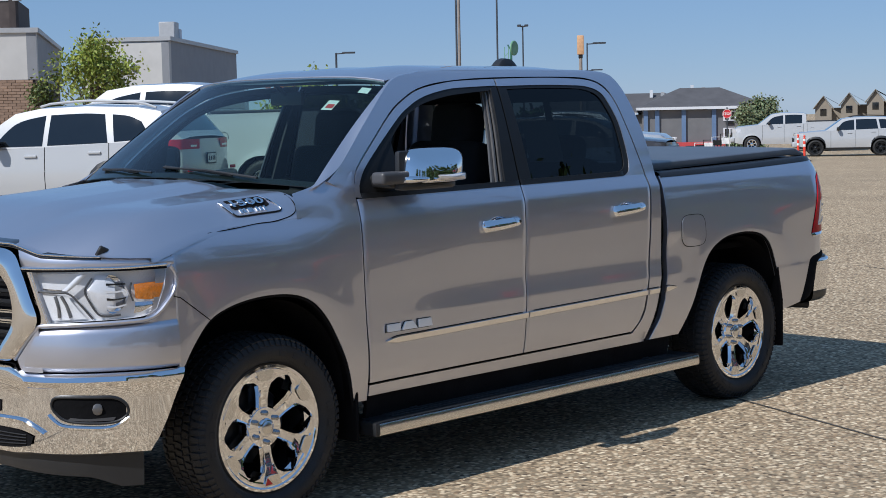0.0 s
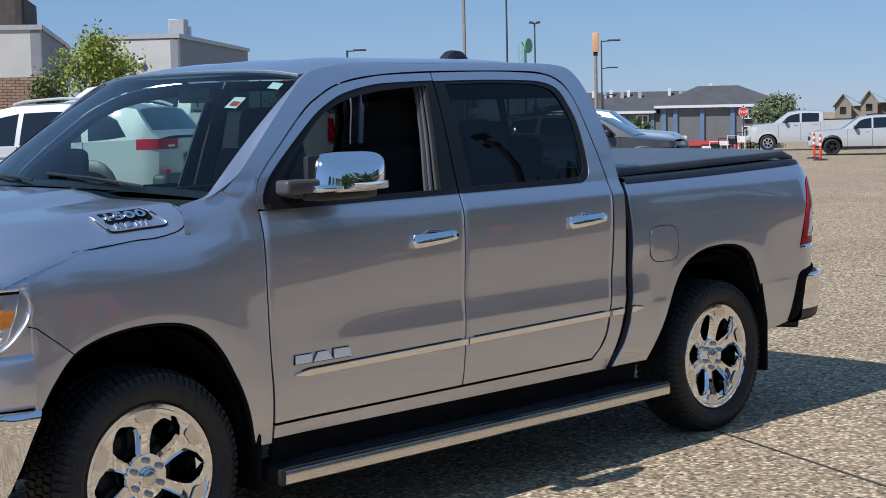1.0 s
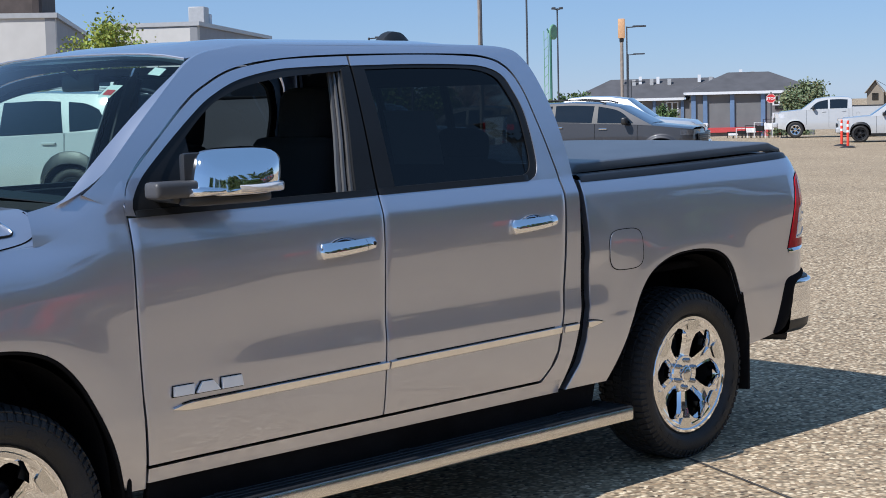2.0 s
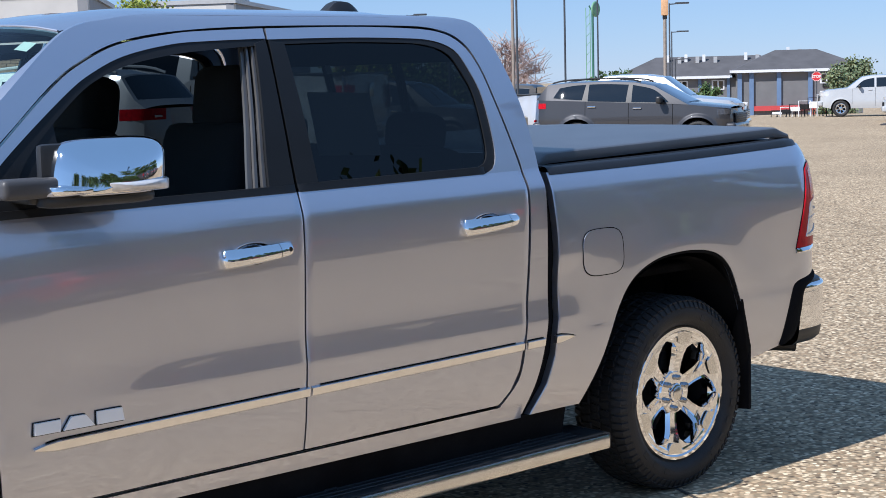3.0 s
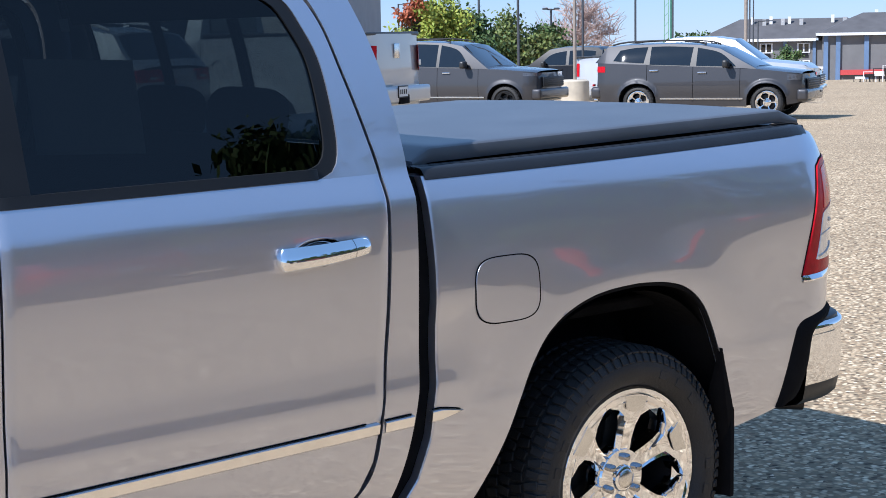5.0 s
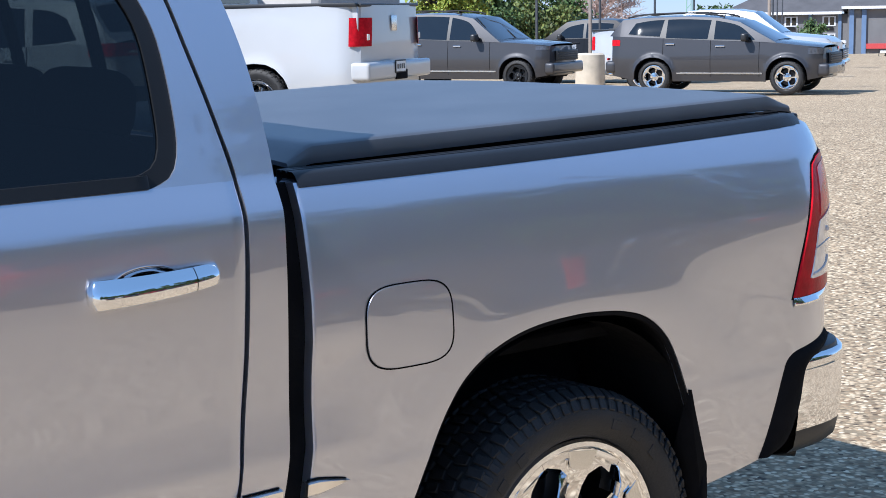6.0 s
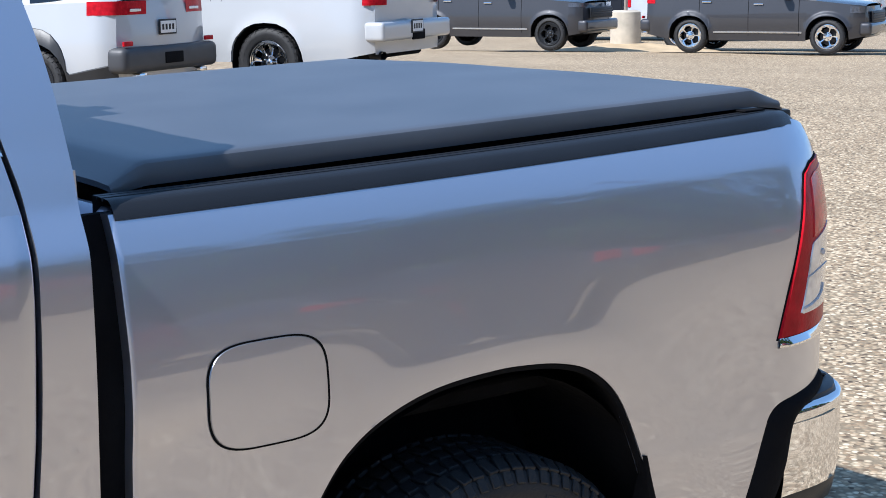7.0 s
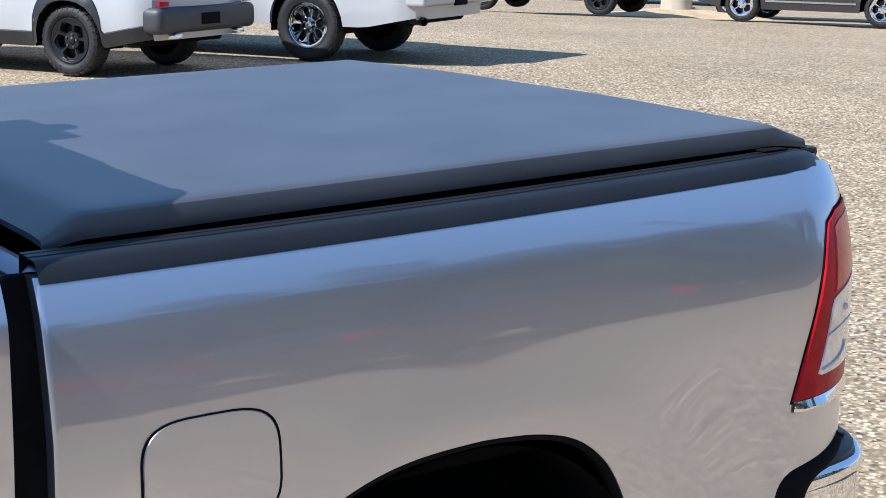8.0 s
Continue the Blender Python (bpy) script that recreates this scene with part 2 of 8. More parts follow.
def lathe(profile, n=48, axis="Y", arc=(0, 360), cap=False):
    """Turns (radius, height) points round an axis."""
    bm = bmesh.new()
    full = abs(arc[1] - arc[0]) >= 360
    rows = []
    for k in range(n if full else n + 1):
        a = radians(arc[0] + (arc[1] - arc[0]) * k / n)
        row = []
        for r, h in profile:
            c, s = r * math.cos(a), r * math.sin(a)
            row.append(bm.verts.new((c, h, s) if axis == "Y" else (c, s, h)))
        rows.append(row)
    for k in range(len(rows) if full else len(rows) - 1):
        a, b = rows[k], rows[(k + 1) % len(rows)]
        for i in range(len(profile) - 1):
            bm.faces.new((a[i], a[i + 1], b[i + 1], b[i]))
    bmesh.ops.remove_doubles(bm, verts=bm.verts, dist=1e-5)
    bmesh.ops.recalc_face_normals(bm, faces=bm.faces)
    return bm


def tube(pts, r, n=10, bm=None, taper=None, caps=True):
    own = bmesh.new()
    p = [Vector(q) for q in pts]
    rings = []
    up = Vector((0.13, 0.21, 0.97))
    for i, q in enumerate(p):
        d = (p[min(i + 1, len(p) - 1)] - p[max(i - 1, 0)]).normalized()
        a = d.cross(up)
        if a.length < 0.1:
            a = d.cross(Vector((1, 0, 0)))
        a.normalize()
        b = d.cross(a)
        rr = taper[i] if taper else r
        rings.append([own.verts.new(q + (a * math.cos(2 * math.pi * k / n) + b * math.sin(2 * math.pi * k / n)) * rr) for k in range(n)])
    for u, w in zip(rings, rings[1:]):
        for k in range(n):
            own.faces.new((u[k], u[(k + 1) % n], w[(k + 1) % n], w[k]))
    if caps:
        own.faces.new(rings[0][::-1])
        own.faces.new(rings[-1])
    return merge(bm, own)


def plate(outline, at_uv, depth, bm=None):
    """A flat or bent plate: an outline in (u, v), placed by at_uv(u, v, d), with depth."""
    own = bmesh.new()
    top = [own.verts.new(at_uv(u, v, 0)) for u, v in outline]
    low = [own.verts.new(at_uv(u, v, depth)) for u, v in outline]
    own.faces.new(top)
    own.faces.new(low[::-1])
    for i in range(len(outline)):
        k = (i + 1) % len(outline)
        own.faces.new((top[i], low[i], low[k], top[k]))
    bmesh.ops.recalc_face_normals(own, faces=own.faces)
    return merge(bm, own)


def lettering(text, size, depth, m, mat, parent, name="lettering", shear=0.0):
    cu = bpy.data.curves.new(name, "FONT")
    cu.body, cu.size, cu.extrude, cu.shear = text, size, depth, shear
    cu.resolution_u = 2
    cu.offset = size * 0.025
    ob = bpy.data.objects.new(name, cu)
    me = bpy.data.meshes.new_from_object(ob)
    bpy.data.objects.remove(ob)
    me.name = name
    me.transform(m)
    me.materials.append(mat)
    o = new(name, me)
    o.parent = parent
    return o


def interp(x, table):
    return float(np.interp(x, [a for a, _ in table], [b for _, b in table]))


def smoothed(x, table):
    """Cubic through the table's points."""
    xs = [a for a, _ in table]
    if x <= xs[0]:
        return table[0][1]
    if x >= xs[-1]:
        return table[-1][1]
    i = max(k for k in range(len(xs)) if xs[k] <= x)
    def slope(k):
        if k == 0 or k == len(xs) - 1:
            j = min(max(k, 1), len(xs) - 1)
            return (table[j][1] - table[j - 1][1]) / (xs[j] - xs[j - 1])
        return (table[k + 1][1] - table[k - 1][1]) / (xs[k + 1] - xs[k - 1])
    h = xs[i + 1] - xs[i]
    t = (x - xs[i]) / h
    return ((2 * t ** 3 - 3 * t * t + 1) * table[i][1] + (t ** 3 - 2 * t * t + t) * h * slope(i)
            + (-2 * t ** 3 + 3 * t * t) * table[i + 1][1] + (t ** 3 - t * t) * h * slope(i + 1))


# ---- ground ----
def ease(v, a, b):
    t = min(1.0, max(0.0, (v - a) / (b - a)))
    return t * t * (3 - 2 * t)


def ground_z(x, y):
    fall = interp(0.82 * x + 0.57 * y, [(24, 0), (33, -0.08), (38, -0.36), (48, -0.60), (66, -0.62), (76, -0.68), (85, -0.75), (115, -2.2), (200, -6.5), (1500, -9)])
    return fall + 0.27 * ease(y, 3, 12) * (1 - ease(x, 13, 24))


line = [-1500, -600, -200, -80] + list(range(-40, 130, 3)) + [140, 160, 200, 300, 600, 1500]
rows = [[(x, y, ground_z(x, y)) for y in line] for x in line]
tagged(part("ground", sheet(rows, None), GROUND), "tan exposed-aggregate concrete parking lot with pebbly surface", "ground", kind="structure")

# ---- wheels ----
def wheel_parts(parent, tyre_r=0.412, rim_r=0.282, width=0.275, spokes=6, rim_mat=None, hub_mat=None, blocks=76, lugs=6, hole=True, pocket=None):
    """A wheel whose outer face looks to -Y, with its centre at the parent's origin."""
    rim_mat = rim_mat or CHROME
    w = width / 2
    bead = rim_r + 0.006
    prof = [(bead, -w + 0.035), (bead + 0.012, -w + 0.012), (tyre_r - 0.085, -w - 0.004), (tyre_r - 0.05, -w - 0.002), (tyre_r - 0.025, -w + 0.012),
            (tyre_r - 0.009, -w + 0.035), (tyre_r - 0.006, 0), (tyre_r - 0.009, w - 0.035), (tyre_r - 0.025, w - 0.012), (tyre_r - 0.06, w),
            (bead + 0.012, w - 0.012), (bead, w - 0.035)]
    carcass = lathe(prof, 64)
    rnd = random.Random(4)
    if blocks:
        bm = bmesh.new()
        for k in range(blocks):
            a = 2 * math.pi * k / blocks
            for j, yy in enumerate((-w + 0.03, -w * 0.38, 0.0, w * 0.38, w - 0.03)):
                ang = a + (0.5 * j) * 2 * math.pi / blocks
                own = box((2 * math.pi * tyre_r / blocks * 0.74, w * 0.31, 0.009), (0, 0, 0), 0.002, 1)
                tilt = 22 if yy < -w * 0.6 else (-22 if yy > w * 0.6 else 0)
                drop = 0.010 if abs(yy) > w * 0.6 else 0.004
                m = Matrix.Rotation(-ang, 4, "Y") @ Matrix.Translation((0, yy, tyre_r - drop)) @ Euler((radians(tilt), 0, radians(rnd.choice((-9, 9))))).to_matrix().to_4x4()
                bmesh.ops.transform(own, matrix=m, verts=own.verts)
                merge(bm, own)
            # shoulder lugs and raised marks on the side wall
            own = box((0.020, 0.006, 0.030), (0, 0, 0), 0.002, 1)
            m = Matrix.Rotation(-a, 4, "Y") @ Matrix.Translation((0, -w + 0.006, tyre_r - 0.032)) @ Euler((radians(-32), 0, 0)).to_matrix().to_4x4()
            bmesh.ops.transform(own, matrix=m, verts=own.verts)
            merge(bm, own)
        for k in range(26):
            if k % 13 in (0, 1, 2, 8, 9):
                continue
            a = 2 * math.pi * k / 26
            own = box((0.032, 0.003, 0.026), (0, 0, 0), 0.001, 1)
            m = Matrix.Rotation(-a, 4, "Y") @ Matrix.Translation((0, -w - 0.0035, tyre_r - 0.078))
            bmesh.ops.transform(own, matrix=m, verts=own.verts)
            merge(bm, own)
        part("tread", bm, RUBBER, parent)["kind"] = "stuff"
    part("tyre", carcass, RUBBER, parent, "black all-terrain tyre")
    # rim: lip and barrel
    R = rim_r
    lip = lathe([(R - 0.05, -w + 0.06), (R - 0.030, -w + 0.040), (R - 0.022, -w + 0.026), (R - 0.012, -w + 0.019), (R, -w + 0.020), (R + 0.006, -w + 0.028), (R + 0.004, -w + 0.05)], 64)
    part("rim_lip", lip, rim_mat, parent)
    part("barrel", lathe([(R - 0.03, -w + 0.04), (R - 0.045, -w + 0.08), (R - 0.05, w - 0.03), (0.0, w - 0.05)], 48), LINER, parent)
    rotor = lathe([(0.0, 0.0), (0.165, 0.0), (0.172, 0.012), (0.165, 0.025)], 40)
    part("brake_disc", rotor, DARKMETAL, parent)
    # spokes
    face = -w + 0.020
    bm = bmesh.new()
    for k in range(spokes):
        a = math.pi / 2 + 2 * math.pi * k / spokes
        # (radius, half width, depth behind the lip)
        st = [(0.045, 0.034, 0.034), (0.085, 0.031, 0.031), (0.125, 0.031, 0.027), (0.165, 0.035, 0.020), (0.198, 0.046, 0.013), (0.224, 0.076, 0.007), (0.241, 0.112, 0.004), (0.248, 0.1235, 0.003), (0.272, 0.1355, 0.002)]
        st = [(r * (R / 0.282 if r > 0.1 else 1), hw * 6 / spokes * (R / 0.282) * (0.60 if spokes < 6 and r < 0.21 else 1.0), d) for r, hw, d in st]
        rows = []
        for r, hw, d in st:
            y = face + d
            bow = ease(r, 0.16 * R / 0.282, 0.22 * R / 0.282)
            deep = 0.0 if r > 0.244 * R / 0.282 else 1.0
            rows.append([(u, y + dy, r + bow * (math.sqrt(max(0.30 * r * r, r * r - u * u)) - r)) for u, dy in ((-hw - 0.004 * deep, 0.003 + 0.062 * deep), (-hw, 0.002 + 0.018 * deep), (-hw + 0.010, 0.002), (-hw * 0.45, 0.002 + 0.004 * deep), (hw * 0.45, 0.002 + 0.004 * deep), (hw - 0.010, 0.002), (hw, 0.002 + 0.018 * deep), (hw + 0.004 * deep, 0.003 + 0.062 * deep))])
        own = bmesh.new()
        vs = [[own.verts.new(q) for q in row] for row in rows]
        for u, x in zip(vs, vs[1:]):
            for i in range(7):
                own.faces.new((u[i], u[i + 1], x[i + 1], x[i]))
        bmesh.ops.transform(own, matrix=Matrix.Rotation(-(a - math.pi / 2), 4, "Y"), verts=own.verts)
        merge(bm, own)
    bmesh.ops.recalc_face_normals(bm, faces=bm.faces)
    part("spokes", bm, rim_mat, parent).data.set_sharp_from_angle(angle=radians(18))
    if pocket:
        for k in range(spokes):
            a = 2 * math.pi * k / spokes
            tr = [(-0.050, R - 0.024), (0.050, R - 0.024), (0.034, R - 0.064), (0.022, R - 0.070), (-0.022, R - 0.070), (-0.034, R - 0.064)]
            own = plate(tr, lambda u, v, d: Vector((u, face + 0.0035 + d, v)), 0.006)
            bmesh.ops.transform(own, matrix=Matrix.Rotation(-a, 4, "Y"), verts=own.verts)
            pocket_plate = part("pocket", own, SATIN, parent)
            if k == 3:
                own = plate([(0.004, R - 0.030), (0.044, R - 0.030), (0.030, R - 0.062)], lambda u, v, d: Vector((u, face + 0.002 + d, v)), 0.003)
                bmesh.ops.transform(own, matrix=Matrix.Rotation(-a, 4, "Y"), verts=own.verts)
                part("red_mark", own, REDMARK, pocket_plate)
    hub = lathe([(0.0, face + 0.018), (0.034, face + 0.018), (0.040, face + 0.022), (0.042, face + 0.030), (0.088, face + 0.034), (0.097, face + 0.045), (0.100, face + 0.09)], 36)
    part("hub", hub, hub_mat or rim_mat, parent)
    cap = lathe([(0.0, face + 0.010), (0.022, face + 0.011), (0.030, face + 0.016), (0.031, face + 0.024)], 30)
    part("centre_cap", cap, hub_mat or SATIN, parent)
    for k in range(lugs):
        a = math.pi / 2 + 2 * math.pi * k / lugs
        nut = lathe([(0.0, face + 0.010), (0.007, face + 0.012), (0.0115, face + 0.017), (0.0125, face + 0.05)], 16)
        bmesh.ops.transform(nut, matrix=Matrix.Translation((0.066 * math.cos(a), 0, 0.066 * math.sin(a))), verts=nut.verts)
        part("lug_nut", nut, NUT, parent)


# ---- the silver pickup ----
WB = 3.672
truck = thing("pickup_truck", "silver-grey crew-cab pickup truck with chrome trim, parked on the lot", "pickup truck")
PROFILE = [(1.36, 0.9780), (1.40, 0.968), (1.50, 0.943), (1.62, 0.908), (1.74, 0.867), (1.86, 0.820), (1.92, 0.790), (1.96, 0.765), (1.985, 0.735), (2.0, 0.69)]
# lean of the side against height: doors, the plain front fender, the bed
DOOR_LEAN = [(0.36, 0.19), (0.46, 0.21), (0.53, 0.18), (0.60, 0.10), (0.68, 0.045), (0.76, 0.022), (0.822, 0.015), (0.830, -0.115), (0.86, -0.10), (0.90, -0.075), (0.925, -0.04), (0.945, -0.008), (0.98, 0.004),
             (1.06, 0.004), (1.11, -0.006), (1.14, -0.018), (1.20, -0.055), (1.26, -0.09), (1.300, -0.13), (1.312, -0.29), (1.335, -0.34), (1.36, -0.38), (1.40, -0.40)]
FENDER_LEAN = [(0.36, 0.19), (0.46, 0.21), (0.53, 0.18), (0.60, 0.10), (0.70, 0.03), (0.712, -0.02), (0.80, -0.01), (0.98, -0.01), (1.08, -0.02), (1.14, -0.04), (1.20, -0.07), (1.26, -0.10), (1.29, -0.13), (1.308, -0.20), (1.33, -0.28), (1.35, -0.36), (1.40, -0.46)]
BED_LEAN = [(0.36, 0.19), (0.46, 0.21), (0.53, 0.18), (0.60, 0.10), (0.68, 0.045), (0.758, 0.022), (0.766, -0.085), (0.79, -0.02), (0.82, 0.002), (0.98, 0.002), (1.02, -0.018), (1.06, -0.048), (1.10, -0.078), (1.20, -0.13),
            (1.28, -0.185), (1.312, -0.205), (1.320, -0.34), (1.35, -0.40), (1.38, -0.50), (1.40, -0.70), (1.43, -0.85)]
ZFINE = np.arange(0.36, 1.4301, 0.002)


def integrated(lean, z0, w0):
    """Half width against height from a table of leans, through the point (z0, w0)."""
    g = np.interp(ZFINE, [a for a, _ in lean], [b for _, b in lean])
    w = np.concatenate([[0.0], np.cumsum((g[1:] + g[:-1]) * 0.001)])
    return w + w0 - float(np.interp(z0, ZFINE, w))


W_DOOR, W_FENDER, W_BED = integrated(DOOR_LEAN, 1.12, 1.0185), integrated(FENDER_LEAN, 1.12, 1.0190), integrated(BED_LEAN, 1.10, 1.0210)
ARCH = {0.0: 0.57, WB: 0.585}
ARCH_LINE = {0.0: [(-0.66, 0.36), (-0.631, 0.418), (-0.521, 0.639), (-0.479, 0.742), (-0.423, 0.834), (-0.344, 0.923), (-0.247, 0.968), (-0.137, 0.991), (-0.026, 0.999), (0.088, 0.993), (0.175, 0.972), (0.248, 0.931), (0.320, 0.852), (0.378, 0.753), (0.421, 0.663), (0.450, 0.586), (0.478, 0.484), (0.498, 0.407), (0.506, 0.33)],
             WB: [(2.99, 0.43), (3.013, 0.465), (3.064, 0.540), (3.136, 0.655), (3.185, 0.755), (3.236, 0.848), (3.293, 0.919), (3.375, 0.972), (3.49, 1.008), (3.64, 1.020), (3.74, 1.015), (3.80, 1.006), (3.86, 0.988), (3.912, 0.956), (3.957, 0.908), (3.996, 0.836), (4.037, 0.735), (4.077, 0.630), (4.103, 0.560), (4.124, 0.491), (4.14, 0.42)]}


def arch_z(x, cx):
    """Height of a wheel arch's edge: steep in front, dropping in a straight line behind."""
    line = ARCH_LINE[cx]
    return smoothed(x, line) if line[0][0] < x < line[-1][0] else 0.0


def half_width(x, z):
    if z >= 1.43 or (x < 2.87 and z >= 1.40):
        w = smoothed(z, PROFILE)
        if x < 2.87:
            w += (float(W_DOOR[520]) - 0.968) * max(0.0, 1 - (z - 1.40) / 0.10)
    else:
        # the shoulder line climbs towards the tail
        tri = interp(z, [(0.98, 0.0), (1.18, 1.0), (1.31, 1.0), (1.40, 0.0)])
        climb = 0.030 * (x - 1.30) if x < 2.87 else 0.0145 * (x - 2.955)
        ze = z - climb * tri
        if x > 3.97:
            ze -= 0.20 * (x - 3.97) * interp(z, [(0.90, 0.0), (1.05, 1.0), (1.20, 0.6), (1.31, 0.0)])
        door = float(np.interp(ze, ZFINE, W_DOOR))
        if x < 1.4:
            plain = float(np.interp(ze, ZFINE, W_FENDER))
            w = plain + (door - plain) * ease(x, 0.50, 1.35)
        elif x <= 2.87:
            w = door
        else:
            bed = float(np.interp(ze, ZFINE, W_BED))
            w = door + (bed - door) * max(ease(x, 2.93, 3.10), ease(z, 0.98, 1.08))
    for cx, r in ARCH.items():
        if z < 1.25:
            q = math.hypot((x - cx), (z - 0.43))
            w += 0.006 * math.exp(-((q - r - 0.02) / 0.10) ** 2) * (1 if z < 1.05 else max(0, (1.25 - z) / 0.2))
    if x < 0.50 and 1.14 < z < 1.45:
        k = min(1.0, (0.50 - x) / 0.40)
        w -= 0.030 * min(1.0, (z - 1.14) / 0.16) ** 2 * k * k * (3 - 2 * k)
    if x < -0.25:
        d = -0.25 - x
        w -= 0.10 * d ** 2 + 0.42 * d ** 4
    if z < 1.45 and x > 2.87:
        w += 0.003 * ease(x, 3.7, 4.4) * math.exp(-((z - 1.20) / 0.12) ** 2)
        if x > 4.46:
            w -= 1.7 * (x - 4.46) ** 2
    return w


def skin(s):
    return lambda x, z: Vector((x, s * half_width(x, z), z))


def panel(s, xl, xr, zb, zt, nu, nv, out=0.0, thick=0.018, eased=(True, True)):
    """A skin between the lines xl(v), xr(v) and zb(x), zt(x) on the side of the body."""
    f = skin(s)
    rows = []
    lowest = min(zb(xl(0) + (xr(0) - xl(0)) * k / 60) for k in range(61))
    for j in range(nv + 1):
        v = j / nv
        row = []
        a, b = xl(v), xr(v)
        for i in range(-1, nu + 2):
            x = a + (b - a) * min(1, max(0, i / nu))
            x += 0.004 if i == 0 else (-0.004 if i == nu else 0.0)
            z = max(zb(x), lowest + (zt(x) - lowest) * v)
            q = f(x, z)
            edge = (i == -1 and eased[0]) or (i == nu + 1 and eased[1])
            q.y += s * (out - (0.003 if edge else 0.0))
            row.append(q)
        rows.append(row)
    return sheet(rows, (0, -s * thick, 0))


def strip(s, outer, inner, n=40, across=4, out=0.0, thick=0.02):
    """A skin between two lines in (x, z) on the side of the body."""
    a, b = curve([(x, 0, z) for x, z in outer], n), curve([(x, 0, z) for x, z in inner], n)
    f = skin(s)
    rows = []
    for j in range(across + 1):
        row = []
        for p, q in zip(a, b):
            m = p.lerp(q, j / across)
            r = f(m.x, m.z)
            r.y += s * out
            row.append(r)
        rows.append(row)
    return sheet(rows, (0, -s * thick, 0))


def fill(s, outline, out=0.0, n=14, thick=0.005):
    """A pane inside an outline in (x, z): upper and lower lines from front to back."""
    low, high = outline
    a, b = curve([(x, 0, z) for x, z in low], n), curve([(x, 0, z) for x, z in high], n)
    f = skin(s)
    rows = []
    for j in range(7):
        rows.append([])
        for p, q in zip(a, b):
            m = p.lerp(q, j / 6)
            r = f(m.x, m.z)
            r.y += s * out
            rows[-1].append(r)
    return sheet(rows, None if thick is None else (0, -s * thick, 0))


GAP = 0.003


def ws_edge(x):
    """Half width and height of the windscreen's lower corner line."""
    return interp(x, [(0.15, 0.94), (0.335, 0.928), (0.56, 0.905)]), interp(x, [(0.15, 1.415), (0.30, 1.445), (0.335, 1.455), (0.56, 1.585)])


FRONT_GAP = [(0, 0.572), (0.3, 0.556), (0.65, 0.551), (1, 0.556)]


def fdoor_front(v):
    return interp(v, FRONT_GAP) + GAP


def door_mid(v):
    return 1.662 + 0.034 * v


REAR_GAP = [(0.0, 2.572), (0.06, 2.633), (0.14, 2.676), (0.30, 2.708), (0.6, 2.736), (0.85, 2.749), (1.0, 2.752)]


def belt(x):
    return 1.383 + 0.010 * (x - 0.6)


def door_bottom(x):
    return 0.529 + 0.004 * (x - 0.6)


# moulding on the doors: x ranges, height line
def moulding(s, x0, x1, point_front, point_back, parent):
    n = 26
    rows = [[], [], [], []]
    for i in range(n + 1):
        x = x0 + (x1 - x0) * i / n
        zc = 0.713 + 0.0165 * (x - 0.7)
        h = 0.0165
        if point_front:
            h *= min(1, max(0.06, ((x - x0) / 0.07))) ** 0.6
        if point_back:
            h *= min(1, max(0.06, ((x1 - x) / 0.075))) ** 0.8
        for r, (dz, o) in zip(rows, ((-h, 0.003), (-h * 0.78, 0.0085), (h * 0.78, 0.0130), (h, 0.004))):
            q = skin(s)(x, zc + dz)
            q.y += s * o
            r.append(q)
    bar = part("moulding", sheet(rows, (0, -s * 0.012, 0)), MOULDING, parent, "bright metal side moulding")
    # thin dark strip stands in for the shadow gap above the moulding
    part("seal_line", tube([q + Vector((0, -s * 0.002, 0.0025)) for q in rows[3][1:-1]], 0.0018, 5), LINER, bar)
    return bar


